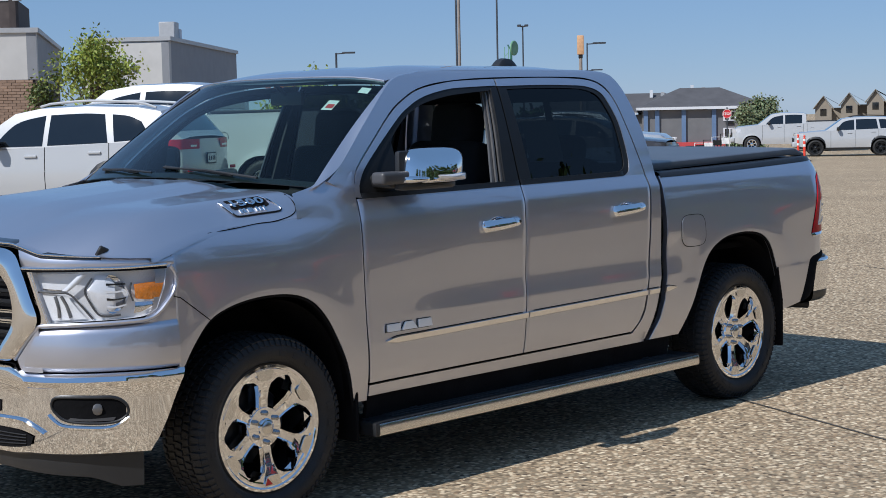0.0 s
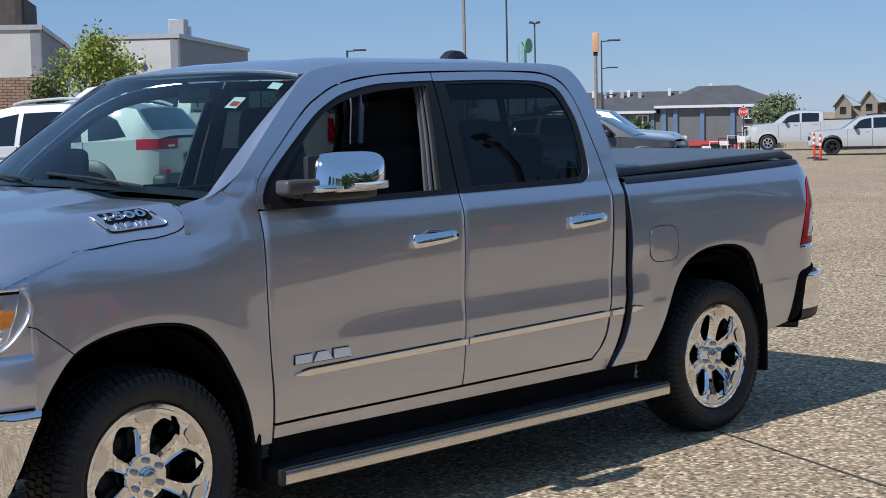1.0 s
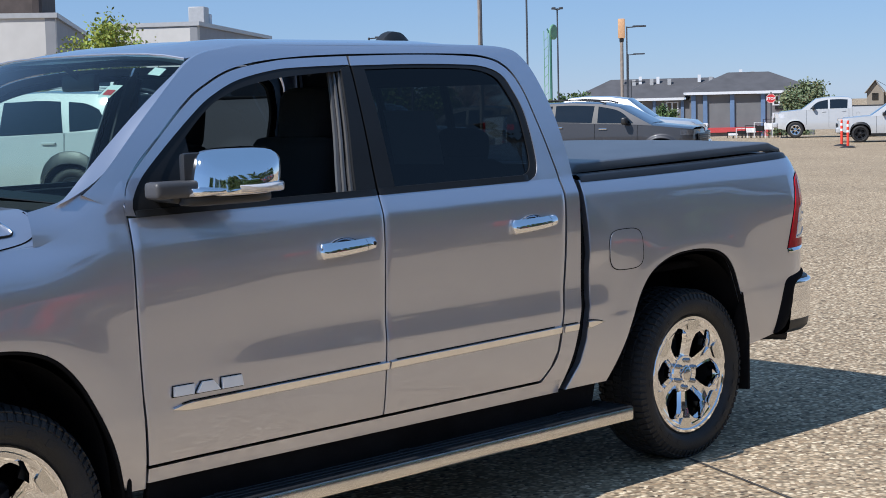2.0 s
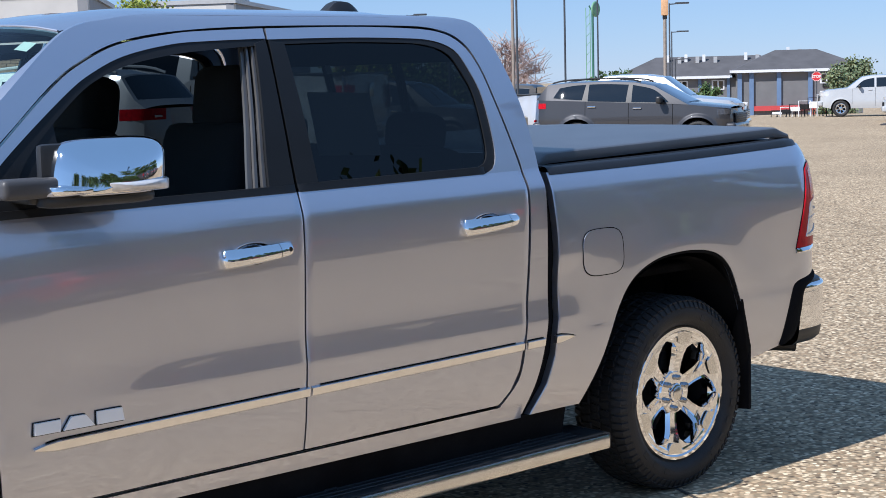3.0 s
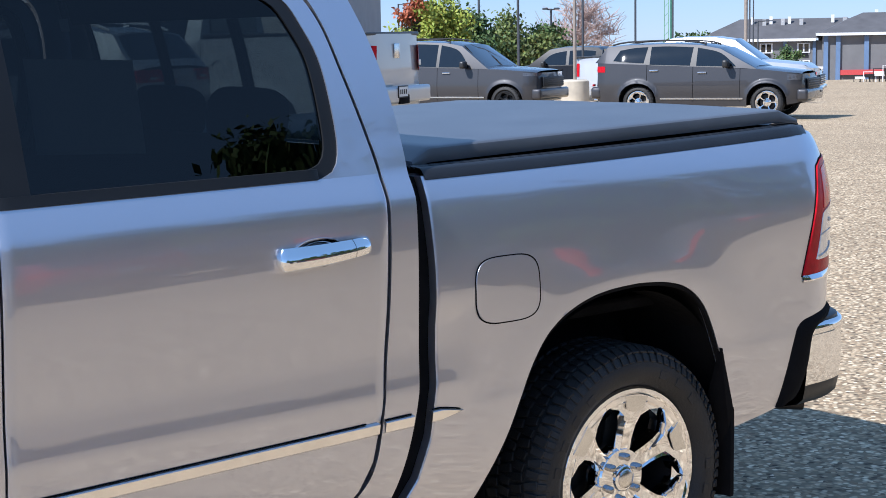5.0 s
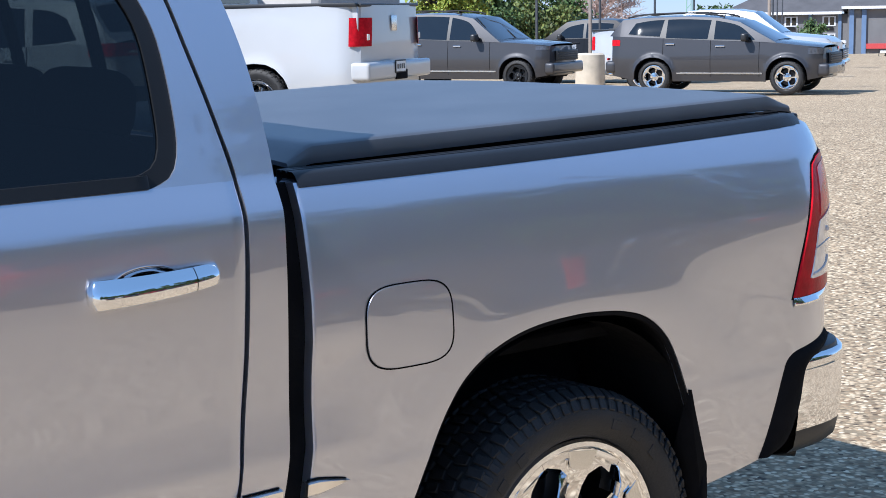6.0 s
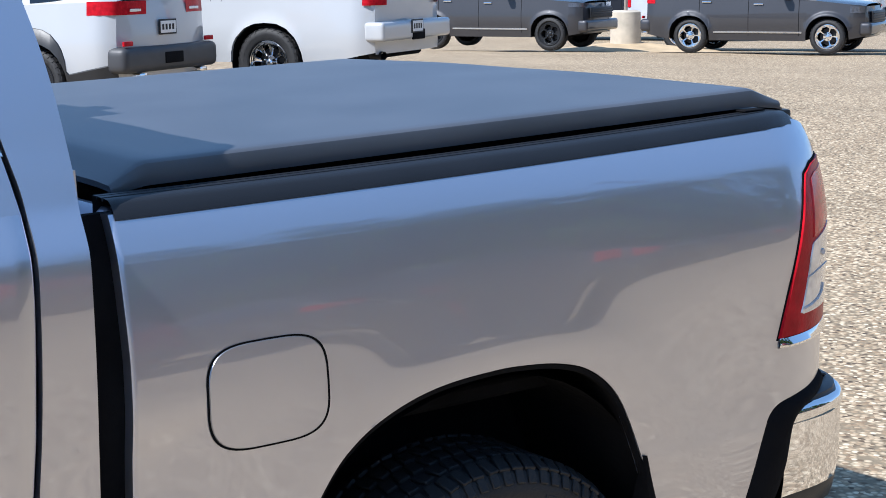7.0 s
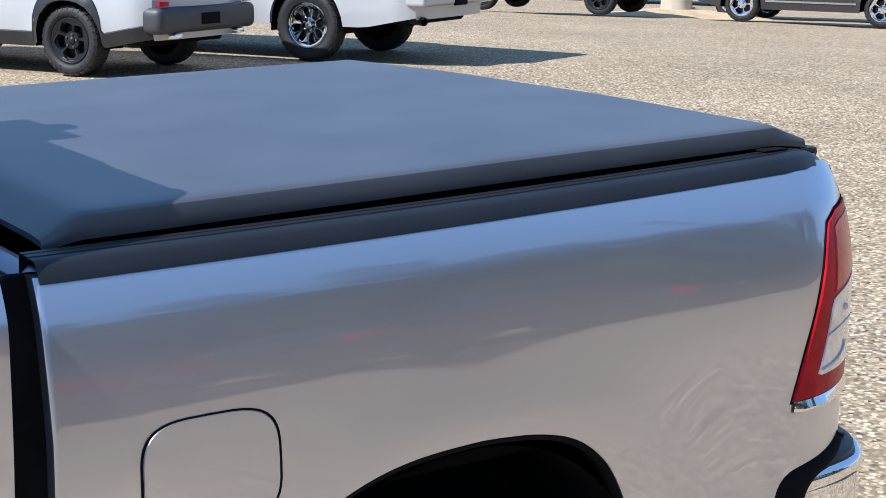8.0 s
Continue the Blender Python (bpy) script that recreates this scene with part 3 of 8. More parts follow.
def door_handle(s, x0, x1, z, parent, keyhole):
    """A chrome grip over a shallow round dish, with a cap piece at its rear end."""
    cx, L = (x0 + x1) / 2, x1 - x0
    f = skin(s)
    tilt = 0.016
    rows = []
    for r in (1.0, 0.96, 0.90, 0.6, 0.0):
        o = {1.0: 0.0005, 0.96: 0.006, 0.90: 0.004, 0.6: 0.001, 0.0: 0.0008}[r]
        rows.append([f(cx - 0.012 + 0.080 * r * math.cos(a), z - 0.001 + 0.038 * r * math.sin(a)) + Vector((0, s * o, 0)) for a in np.linspace(0, 2 * math.pi, 33)[:-1]])
    handle = part("handle", sheet(rows, None, closed=True), CHROME, parent, "chrome pull handle")

    def bar(xa, xb, name, swell=0.0):
        rows = []
        n = 22
        for i in range(n + 1):
            u = i / n
            x = xa + (xb - xa) * u
            g = (x - x0) / L
            tip = min(1.0, (0.25 + 22 * u) ** 0.5 if swell < 0.5 else 1.0, (0.25 + 22 * (1 - u)) ** 0.5 if swell > -0.5 else 1.0)
            h = (0.031 - 0.008 * g) * tip
            o = 0.020 + 0.030 * max(0.0, math.sin(math.pi * min(1, max(0, g)))) ** 0.55
            zc = z + tilt * (g - 0.5) - 0.002
            p = f(x, zc)
            prof = [(-0.030, -0.80), (-0.012, -1.0), (-0.003, -0.80), (0.0, -0.35), (-0.001, 0.10), (-0.004, 0.34), (-0.012, 0.72), (-0.020, 0.95), (-0.034, 0.85)]
            rows.append([p + Vector((0, s * (max(0.001, (o + dy) * (0.5 + 0.5 * tip))), h * q)) for dy, q in prof])
        bm = sheet(rows, None)
        for r in (rows[0], rows[-1]):
            vs = [bm.verts.new(q) for q in r]
            bm.faces.new(vs)
        bmesh.ops.remove_doubles(bm, verts=bm.verts, dist=1e-5)
        bmesh.ops.recalc_face_normals(bm, faces=bm.faces)
        return part(name, bm, CHROME, handle)
    bar(x0, x1 - 0.064, "grip", -1.0 + 0.4)
    bar(x1 - 0.062, x1, "handle_cap", 0.6)
    if keyhole:
        k = lathe([(0, 0.0), (0.007, 0.0), (0.0085, 0.003)], 16)
        q = f(x1 - 0.022, z)
        bmesh.ops.transform(k, matrix=Matrix.Translation((x1 - 0.022, q.y + s * 0.036, z + 0.004)) @ Matrix.Diagonal((1, -s, 1, 1)), verts=k.verts)
        part("keyhole", k, DARKMETAL, handle)


A_OUT = [(0.545, 1.392), (0.560, 1.450), (0.600, 1.520), (0.750, 1.652), (0.890, 1.764), (0.990, 1.825), (1.14, 1.886), (1.35, 1.921), (1.50, 1.932), (1.718, 1.940)]
A_IN = [(0.588, 1.388), (0.585, 1.435), (0.640, 1.515), (0.760, 1.617), (0.925, 1.740), (1.02, 1.797), (1.15, 1.850), (1.33, 1.886), (1.48, 1.897), (1.714, 1.905)]
A_IN2 = [(0.70, 1.405), (0.69, 1.440), (0.745, 1.540), (0.85, 1.642), (0.97, 1.738), (1.06, 1.787), (1.17, 1.824), (1.33, 1.853), (1.46, 1.866), (1.660, 1.880)]
R_OUT = [(1.730, 1.940), (2.05, 1.946), (2.303, 1.944), (2.50, 1.931), (2.600, 1.888), (2.657, 1.80), (2.692, 1.66), (2.730, 1.50), (2.748, 1.402)]
R_IN = [(1.722, 1.902), (2.05, 1.908), (2.303, 1.906), (2.46, 1.897), (2.560, 1.860), (2.606, 1.78), (2.634, 1.69), (2.640, 1.55), (2.634, 1.47), (2.610, 1.422), (2.560, 1.402)]
R_IN2 = [(1.785, 1.886), (2.05, 1.892), (2.303, 1.889), (2.43, 1.881), (2.525, 1.845), (2.571, 1.77), (2.598, 1.69), (2.602, 1.55), (2.596, 1.48), (2.574, 1.442), (2.530, 1.426)]

for s in (-1, 1):
    # front fender
    def fender_low(x):
        return max(arch_z(x, 0.0), 0.447 if x > 0 else 0.745)
    def fender_top(x):
        nosed = 1 - (1 - min(1.0, max(0.0, (x + 0.59) / 0.50))) ** 2.1
        return 1.205 + (0.092 + 0.03 * max(0, x + 0.3)) * nosed + (0.10 * max(0, x - 0.22) / 0.3)
    bm = panel(s, lambda v: -0.50, lambda v: interp(v, FRONT_GAP) - GAP, fender_low, fender_top, 110, 50)
    fender = part("front_fender", bm, SILVER, truck)
    # flange under the hood's edge
    rows = []
    for k in range(31):
        x = -0.50 + 0.78 * k / 30
        a = skin(s)(x, fender_top(x))
        rows.append([a, a + Vector((0, -s * 0.008, 0.004)), a + Vector((0, -s * 0.045, 0.024)), a + Vector((0, -s * 0.075, 0.040))])
    part("fender_flange", sheet(rows, None), SILVER, fender)
    # fender top behind the hood, up to the pillar foot
    f = skin(s)
    rows = []
    for k in range(13):
        x = 0.20 + 0.36 * k / 12
        zb = fender_top(x)
        tgt = ws_edge(x)
        a = f(x, zb)
        b = Vector((x, s * tgt[0], tgt[1]))
        rows.append([a.lerp(b, q / 5) + Vector((0, s * 0.005 * math.sin(math.pi * q / 5), 0.005 * math.sin(math.pi * q / 5))) for q in range(6)])
    part("cowl_side", sheet(rows, None), SILVER, fender)
    # front door
    door = part("front_door", panel(s, fdoor_front, lambda v: door_mid(v) - GAP, door_bottom, belt, 34, 84, thick=0.03), SILVER, truck, "silver front door with its window rolled down" if s < 0 else "")
    part("window_frame", strip(s, A_OUT, A_IN, 48, 4), SILVER, door)
    part("window_trim", strip(s, A_IN, A_IN2, 48, 3, out=-0.004), TRIM, door)
    part("pillar_trim", strip(s, [(1.713, 1.903), (1.706, 1.80), (1.698, 1.67), (1.692, 1.52), (1.689, 1.400)], [(1.665, 1.888), (1.640, 1.75), (1.614, 1.60), (1.595, 1.48), (1.585, 1.400)], 24, 3, out=0.0), TRIM, door)
    for k, (a, b, o, mt) in enumerate(((0.0, 0.22, -0.012, RUNCHANNEL), (0.24, 0.46, -0.026, LINER), (0.46, 0.66, -0.020, RUNCHANNEL), (0.66, 0.98, -0.034, RUNCHANNEL))):
        front, back = [(1.622, 1.880), (1.592, 1.74), (1.560, 1.59), (1.534, 1.47), (1.520, 1.400)], [(1.662, 1.886), (1.637, 1.75), (1.611, 1.60), (1.592, 1.48), (1.582, 1.400)]
        mixed = lambda q: [(i[0] + (j[0] - i[0]) * q, i[1]) for i, j in zip(front, back)]
        part("window_channel", strip(s, mixed(1 - a), mixed(1 - b), 24, 2, out=o, thick=0.012), mt, door)
    part("belt_trim", panel(s, lambda v: 0.59, lambda v: 1.690, belt, lambda x: belt(x) + 0.024, 24, 2, out=0.003, thick=0.02), TRIM, door)
    # mirror corner
    part("corner_trim", fill(s, ([(0.64, 1.404), (0.75, 1.406), (0.865, 1.408)], [(0.68, 1.44), (0.745, 1.545), (0.860, 1.652)]), out=-0.008), TRIM, door)
    if s > 0:
        part("pane", fill(s, ([(0.67, 1.408), (1.1, 1.408), (1.55, 1.408)], [(0.705, 1.450), (0.97, 1.740), (1.17, 1.827), (1.40, 1.862), (1.64, 1.882)]), out=-0.012, thick=None), CABGLASS, door)
    moulding(s, 0.672, 1.674, True, False, door)
    door_handle(s, 1.350, 1.626, 1.212, door, True)
    # rear door
    door = part("rear_door", panel(s, lambda v: door_mid(v) + GAP, lambda v: interp(v, REAR_GAP) - GAP, door_bottom, belt, 34, 84, thick=0.03), SILVER, truck, "silver rear door with dark privacy glass" if s < 0 else "")
    part("window_frame", strip(s, R_OUT, R_IN, 56, 4), SILVER, door)
    part("window_trim", strip(s, R_IN, R_IN2, 56, 3, out=-0.004), TRIM, door)
    part("pillar_trim", strip(s, [(1.726, 1.900), (1.716, 1.80), (1.708, 1.67), (1.703, 1.52), (1.701, 1.402)], [(1.786, 1.888), (1.786, 1.78), (1.788, 1.66), (1.789, 1.52), (1.790, 1.402)], 24, 3), TRIM, door)
    part("belt_trim", panel(s, lambda v: 1.702, lambda v: 2.56, belt, lambda x: belt(x) + 0.026, 24, 2, out=0.003, thick=0.02), TRIM, door)
    part("pane", fill(s, ([(1.785, 1.408), (2.1, 1.412), (2.40, 1.416), (2.53, 1.422)], [(1.785, 1.889), (2.05, 1.894), (2.303, 1.891), (2.535, 1.855)]), out=-0.010, thick=None, n=24), TINT, door, "dark tinted window pane")
    part("pane", fill(s, ([(2.53, 1.424), (2.585, 1.45), (2.606, 1.53)], [(2.535, 1.855), (2.580, 1.77), (2.604, 1.68)]), out=-0.010, thick=None, n=10), TINT, door)
    if s < 0:
        part("window_sticker", fill(s, ([(1.828, 1.506), (1.97, 1.500), (2.100, 1.494)], [(1.836, 1.721), (1.97, 1.717), (2.110, 1.712)]), out=-0.016, thick=None, n=8), STICKER, door, "paper price sheet behind the glass")
        part("inner_label", fill(s, ([(1.944, 1.781), (1.955, 1.781), (1.967, 1.781)], [(1.944, 1.811), (1.955, 1.811), (1.967, 1.811)]), out=-0.016, thick=None, n=4), STICKER, door)
    moulding(s, 1.684, 2.686, False, False, door)
    door_handle(s, 2.396, 2.672, 1.226, door, False)
    # rocker and cab side
    part("rocker_panel", panel(s, lambda v: 0.575, lambda v: 2.70 - 0.0 * v, lambda x: 0.466, lambda x: door_bottom(x) - 0.012, 30, 8), SILVER, truck)
    part("sill_trim", panel(s, lambda v: 0.58, lambda v: 2.96, lambda x: 0.33, lambda x: 0.470, 20, 4, out=-0.012), LINER, truck)
    cab = part("cab_side", strip(s, [(0.400, 1.470), (0.492, 1.535), (0.73, 1.745), (0.965, 1.925), (1.15, 1.970), (1.33, 1.988), (1.6, 1.992), (1.9, 1.994), (2.4, 1.992), (2.65, 1.980), (2.735, 1.930), (2.790, 1.80), (2.825, 1.65), (2.842, 1.49), (2.843, 1.38), (2.840, 1.25), (2.836, 1.05), (2.828, 0.85), (2.804, 0.72), (2.764, 0.60), (2.70, 0.48)],
                                  [(0.540, 1.400), (0.593, 1.524), (0.745, 1.659), (0.886, 1.772), (0.986, 1.832), (1.137, 1.893), (1.36, 1.929), (1.722, 1.948), (2.303, 1.952), (2.51, 1.939), (2.612, 1.894), (2.667, 1.80), (2.702, 1.66), (2.740, 1.50), (2.757, 1.40), (2.753, 1.25), (2.741, 1.05), (2.718, 0.85), (2.702, 0.74), (2.685, 0.66), (2.654, 0.60), (2.575, 0.525)], 300, 8), SILVER, truck)
    moulding(s, 2.706, 2.800, False, False, cab)
    # bedside
    def bed_low(x):
        return max(arch_z(x, WB), 0.470 if x < WB else 0.497 + 0.17 * max(0, x - 4.14))
    def bed_top(x):
        return 1.387 + 0.010 * (x - 2.9) + 0.0075 * (x - 2.9) ** 2 - 0.35 * max(0, x - 4.52) ** 2 - 1.6 * max(0, x - 4.58) ** 2
    bed_front = [(0.0, 2.745), (0.05, 2.777), (0.12, 2.824), (0.24, 2.865), (0.40, 2.887), (0.74, 2.899), (1.0, 2.897)]
    bed = part("bedside", panel(s, lambda v: interp(v, bed_front), lambda v: 4.372, bed_low, bed_top, 150, 90, thick=0.03, eased=(True, False)), SILVER, truck, "silver bed side with flared wheel arch")
    part("bedside_corner", panel(s, lambda v: 4.372, lambda v: 4.672 + 0.018 * math.sin(math.pi * min(1, 0.25 + 0.65 * v)), lambda x: interp(x, [(4.372, 0.62), (4.392, 0.69), (4.412, 0.750), (4.434, 0.785), (4.465, 0.803)]), bed_top, 36, 56, thick=0.03, eased=(False, True)), SILVER, bed)
    moulding(s, 2.862, 2.968, False, True, bed)
    # fuel door: a shallow groove line round a flush flap
    if s < 0:
        ring = []
        for k in range(48):
            a = 2 * math.pi * k / 48
            c, d = math.cos(a), math.sin(a)
            ring.append((3.148 + 0.120 * abs(c) ** 0.55 * (1 if c > 0 else -1), 1.062 + 0.094 * abs(d) ** 0.55 * (1 if d > 0 else -1)))
        f = skin(s)
        def bent(o):
            rows = []
            for scale in (1.0, 0.965):
                rows.append([f(3.148 + (x - 3.148) * scale, 1.062 + (z - 1.062) * scale) + Vector((0, s * o, 0)) for x, z in ring])
            return rows
        part("groove", sheet(bent(0.0012), None, closed=True), LINER, bed)
        rows = []
        for scale in (0.962, 0.955, 0.94, 0.7, 0.4, 0.0):
            rows.append([f(3.148 + (x - 3.148) * scale, 1.062 + (z - 1.062) * scale) + Vector((0, s * (0.0005 if scale > 0.96 else 0.0025), 0)) for x, z in ring])
        part("fuel_door", sheet(rows, None, closed=True), SILVER, bed, "flush silver fuel door")
    # gap filler between cab and bed
    part("bed_gap_seal", panel(s, lambda v: 2.66 + 0.17 * min(1, v * 3), lambda v: 2.80 + 0.12 * min(1, v * 3), lambda x: 0.46, lambda x: 1.385, 4, 12, out=-0.035), LINER, truck)
    # wheel arch liners
    for cx, r in ARCH.items():
        bm = bmesh.new()
        prev = None
        for k in range(25):
            a = math.pi * k / 24
            rr = r + 0.004
            x, z = cx + rr * math.cos(a) * (0.76 if math.cos(a) > 0 else 1.0), 0.46 + (rr - 0.06) * math.sin(a) ** 0.9
            row = [bm.verts.new((x, s * yy, z)) for yy in (0.60, 0.80, 0.985)]
            if prev:
                for i in range(2):
                    bm.faces.new((prev[i], prev[i + 1], row[i + 1], row[i]))
            prev = row
        part("arch_liner", bm, LINER, truck)
        rows = []
        for k in range(41):
            x = ARCH_LINE[cx][2][0] + (ARCH_LINE[cx][-2][0] - ARCH_LINE[cx][2][0]) * (0.5 - 0.5 * math.cos(math.pi * k / 40))
            z = max(0.40, arch_z(x, cx)) + 0.006
            rows.append([(x, s * yy, z) for yy in (0.62, 0.80, 1.0)])
        part("arch_shield", sheet(rows, None), LINER, truck)
        bm = bmesh.new()
        bmesh.ops.create_circle(bm, cap_ends=True, segments=40, radius=r + 0.02)
        bmesh.ops.transform(bm, matrix=Matrix.Translation((cx, s * 0.60, 0.45)) @ Matrix.Rotation(math.pi / 2, 4, "X"), verts=bm.verts)
        for v in bm.verts:
            v.co.z = max(v.co.z, 0.42)
            v.co.x = min(v.co.x, cx + 0.46)
        part("arch_back", bm, LINER, truck)
        # thin dark arch lip
        pts = [Vector((p.x, s * (half_width(p.x, p.z) - 0.012), p.z - 0.005)) for p in curve([(x, 0, z) for x, z in ARCH_LINE[cx][(3 if cx == 0.0 else 1):]], 60)]
        part("arch_lip", tube(pts, 0.009, 6), LINER, truck)
    # mud flaps
    if s < 0:
        edge = curve([(4.036, 0, 0.772), (4.052, 0, 0.715), (4.081, 0, 0.630), (4.107, 0, 0.560), (4.130, 0, 0.480), (4.142, 0, 0.400), (4.142, 0, 0.268)], 24)
        rows = [[skin(s)(p.x - w * min(1.0, 0.25 + k / 12), max(p.z, 0.40)) + Vector((0, s * (o if o > 0 else o * min(1.0, k / 10)), p.z - max(p.z, 0.40))) for k, p in enumerate(edge)] for w, o in ((0.0, 0.003), (0.010, 0.006), (0.030, 0.004), (0.045, -0.03), (0.045, -0.08))]
        flap = sheet(rows, None)
        flap = box((0.020, 0.24, 0.32), (4.108, s * 0.895, 0.430), 0.008, 2, flap)
        part("mud_flap", flap, LINER, truck, "black rear mud flap")
    flap = box((0.020, 0.24, 0.40), (0.500, s * 0.885, 0.46), 0.008, 2)
    part("mud_flap", flap, LINER, truck, "black front mud flap")
    # running board
    board = thing("running_board", "", "")
    board.parent = truck
    x0, x1 = 0.555, 3.09
    rows = []
    prof = [(1.075, 0.288), (1.091, 0.293), (1.096, 0.303), (1.096, 0.338), (1.092, 0.347), (1.080, 0.351)]
    for i in range(21):
        x = x0 + (x1 - x0) * i / 20
        rows.append([(x, s * y, z) for y, z in prof])
    part("board_face", sheet(rows, (0, -s * 0.03, -0.004)), SATIN, board, "brushed aluminium board edge")
    part("tread_pad", box((x1 - x0 - 0.02, 0.225, 0.045), ((x0 + x1) / 2, s * 0.966, 0.333), 0.012, 2), PLASTIC, board, "black grooved tread pad")
    for k in range(5):
        part("tread_rib", box((x1 - x0 - 0.25, 0.007, 0.005), ((x0 + x1) / 2, s * (0.89 + 0.036 * k), 0.3575), 0.002, 1), PLASTIC, board)
    for xx in (x0 - 0.004, x1 + 0.004):
        part("end_cap", box((0.03, 0.225, 0.068), (xx, s * 0.975, 0.320), 0.012, 2), PLASTIC, board)
    for xx in (0.9, 1.8, 2.75):
        part("bracket", box((0.06, 0.34, 0.03), (xx, s * 0.80, 0.35), 0.005, 1), DARKMETAL, board)
    # wheels
    for cx in (0.0, WB):
        wheel = thing("wheel", "", "")
        wheel.parent = truck
        wheel.location = (cx, s * 0.862, 0.405)
        if s > 0:
            wheel.rotation_euler = (0, 0, math.pi)
        else:
            wheel.rotation_euler = (0, radians(8 if cx else -3), 0)
        if s < 0 and cx == 0.0:
            wheel_parts(wheel, pocket=True)
            first_wheel = wheel
        else:
            for o in first_wheel.children:
                c = o.copy()
                scene.collection.objects.link(c)
                c.parent = wheel
    # door mirror
    mirror = thing("door_mirror", "", "")
    mirror.parent = truck
    def my(v):
        return s * v
    # the head is folded back along the door, its shell facing outward
    def head(x0, x1, z0, z1, y0, bulge, mat, nm, e=0.4, slant=0.0, tuck=0.0):
        rows = []
        n = 26
        for j in range(13):
            d = math.sin(0.5 * math.pi * j / 12)
            sh = (1 - d ** 3.2) ** 0.5 if d < 1 else 0.02
            ring = []
            for k in range(n):
                a = 2 * math.pi * k / n
                c, q = math.cos(a), math.sin(a)
                px = (x0 + x1) / 2 + (x1 - x0) / 2 * max(sh, 0.04) * abs(c) ** e * (1 if c > 0 else -1)
                pz = (z0 + z1) / 2 + (z1 - z0) / 2 * max(sh, 0.04) * abs(q) ** e * (1 if q > 0 else -1)
                if c < 0:
                    px += slant * (q + 1) / 2
                ring.append((px, my(y0 + bulge * d), pz - tuck * (z1 - z0) * d * d))
            rows.append(ring)
        bm = sheet(rows, None, closed=True)
        bmesh.ops.contextual_create(bm, geom=[ed for ed in bm.edges if ed.is_boundary and abs(abs(ed.verts[0].co.y) - (y0 + bulge)) < 1e-4])
        return part(nm, bm, mat, mirror)
    head(0.690, 1.090, 1.462, 1.614, 1.100, 0.110, CHROME, "shell", slant=0.075, tuck=0.36)
    head(0.690, 0.86, 1.448, 1.486, 1.105, 0.100, CHROME, "lower_shell")
    head(0.820, 1.090, 1.450, 1.494, 1.11, 0.112, CLEARLENS, "signal_lamp", 0.3, -0.02)
    head(0.690, 1.065, 1.415, 1.458, 1.085, 0.085, PLASTIC, "skirt")
    part("housing", box((0.37, 0.035, 0.17), (0.88, my(1.10), 1.515), 0.02, 2), PLASTIC, mirror)
    part("mirror_glass", box((0.32, 0.004, 0.13), (0.88, my(1.081), 1.52), 0.001, 1), REFLECTOR, mirror)
    part("arm", box((0.20, 0.085, 0.058), (0.665, my(1.105), 1.478), 0.018, 3), GREYPLASTIC, mirror, "grey plastic folding arm")
    part("foot", box((0.13, 0.17, 0.06), (0.735, my(1.01), 1.458), 0.02, 3), PLASTIC, mirror)

# front end: plan line of the nose, from the fender (1) to the middle (0)
NOSE = curve([(-0.50, 1.0, 0), (-0.56, 0.993, 0), (-0.62, 0.976, 0), (-0.68, 0.948, 0), (-0.74, 0.911, 0), (-0.80, 0.868, 0), (-0.86, 0.815, 0), (-0.91, 0.752, 0), (-0.95, 0.68, 0), (-0.982, 0.58, 0), (-1.005, 0.45, 0), (-1.022, 0.25, 0), (-1.028, 0.0, 0)], 90)
NOSE_Y = np.array([p.y for p in NOSE][::-1])
NOSE_X = np.array([p.x for p in NOSE][::-1])


def front_x(y):
    return float(np.interp(abs(y) / 1.0117, NOSE_Y, NOSE_X))


def nose(s, y, z, out=0.0):
    """A point of the nose at the half width y and height z, moved outwards."""
    q = min(1.0, y / 1.0117)
    i = int(np.searchsorted(NOSE_Y, q))
    a, b = max(i - 3, 0), min(i + 3, len(NOSE_Y) - 1)
    d = Vector((NOSE_X[b] - NOSE_X[a], NOSE_Y[b] - NOSE_Y[a], 0)).normalized()
    w = half_width(-0.50, max(z, 0.60))
    x = float(np.interp(q, NOSE_Y, NOSE_X))
    over = max(0.0, y / 1.0117 - 1.0) * 1.0117 * 8
    return Vector((x + over - d.y * out, s * (q * w + d.x * out), z))


def nose_fill(s, low, high, out=0.0, n=24, m=6, bulge=0.0, thick=None):
    """A skin on the nose between two lines in (y, z)."""
    a, b = curve([(y, 0, z) for y, z in low], n), curve([(y, 0, z) for y, z in high], n)
    rows = []
    for j in range(m + 1):
        o = out(j / m) if callable(out) else out + bulge * math.sin(math.pi * j / m)
        rows.append([nose(s, p.x + (q.x - p.x) * j / m, p.z + (q.z - p.z) * j / m, o) for p, q in zip(a, b)])
    return sheet(rows, None if thick is None else lambda c: Vector((thick, -s * thick * 0.5 if c.y * s > 0 else 0, 0)))


def nose_line(s, pts, out, r, n=30, sides=6, bm=None):
    return tube([nose(s, p.x, p.z, out) for p in curve([(y, 0, z) for y, z in pts], n)], r, sides, bm)


# hood
def brow(y):
    """Height of the hood's front edge."""
    return interp(abs(y), [(0, 1.288), (0.49, 1.279), (0.60, 1.274), (0.66, 1.255), (0.72, 1.232), (0.90, 1.217), (1.0, 1.206)])


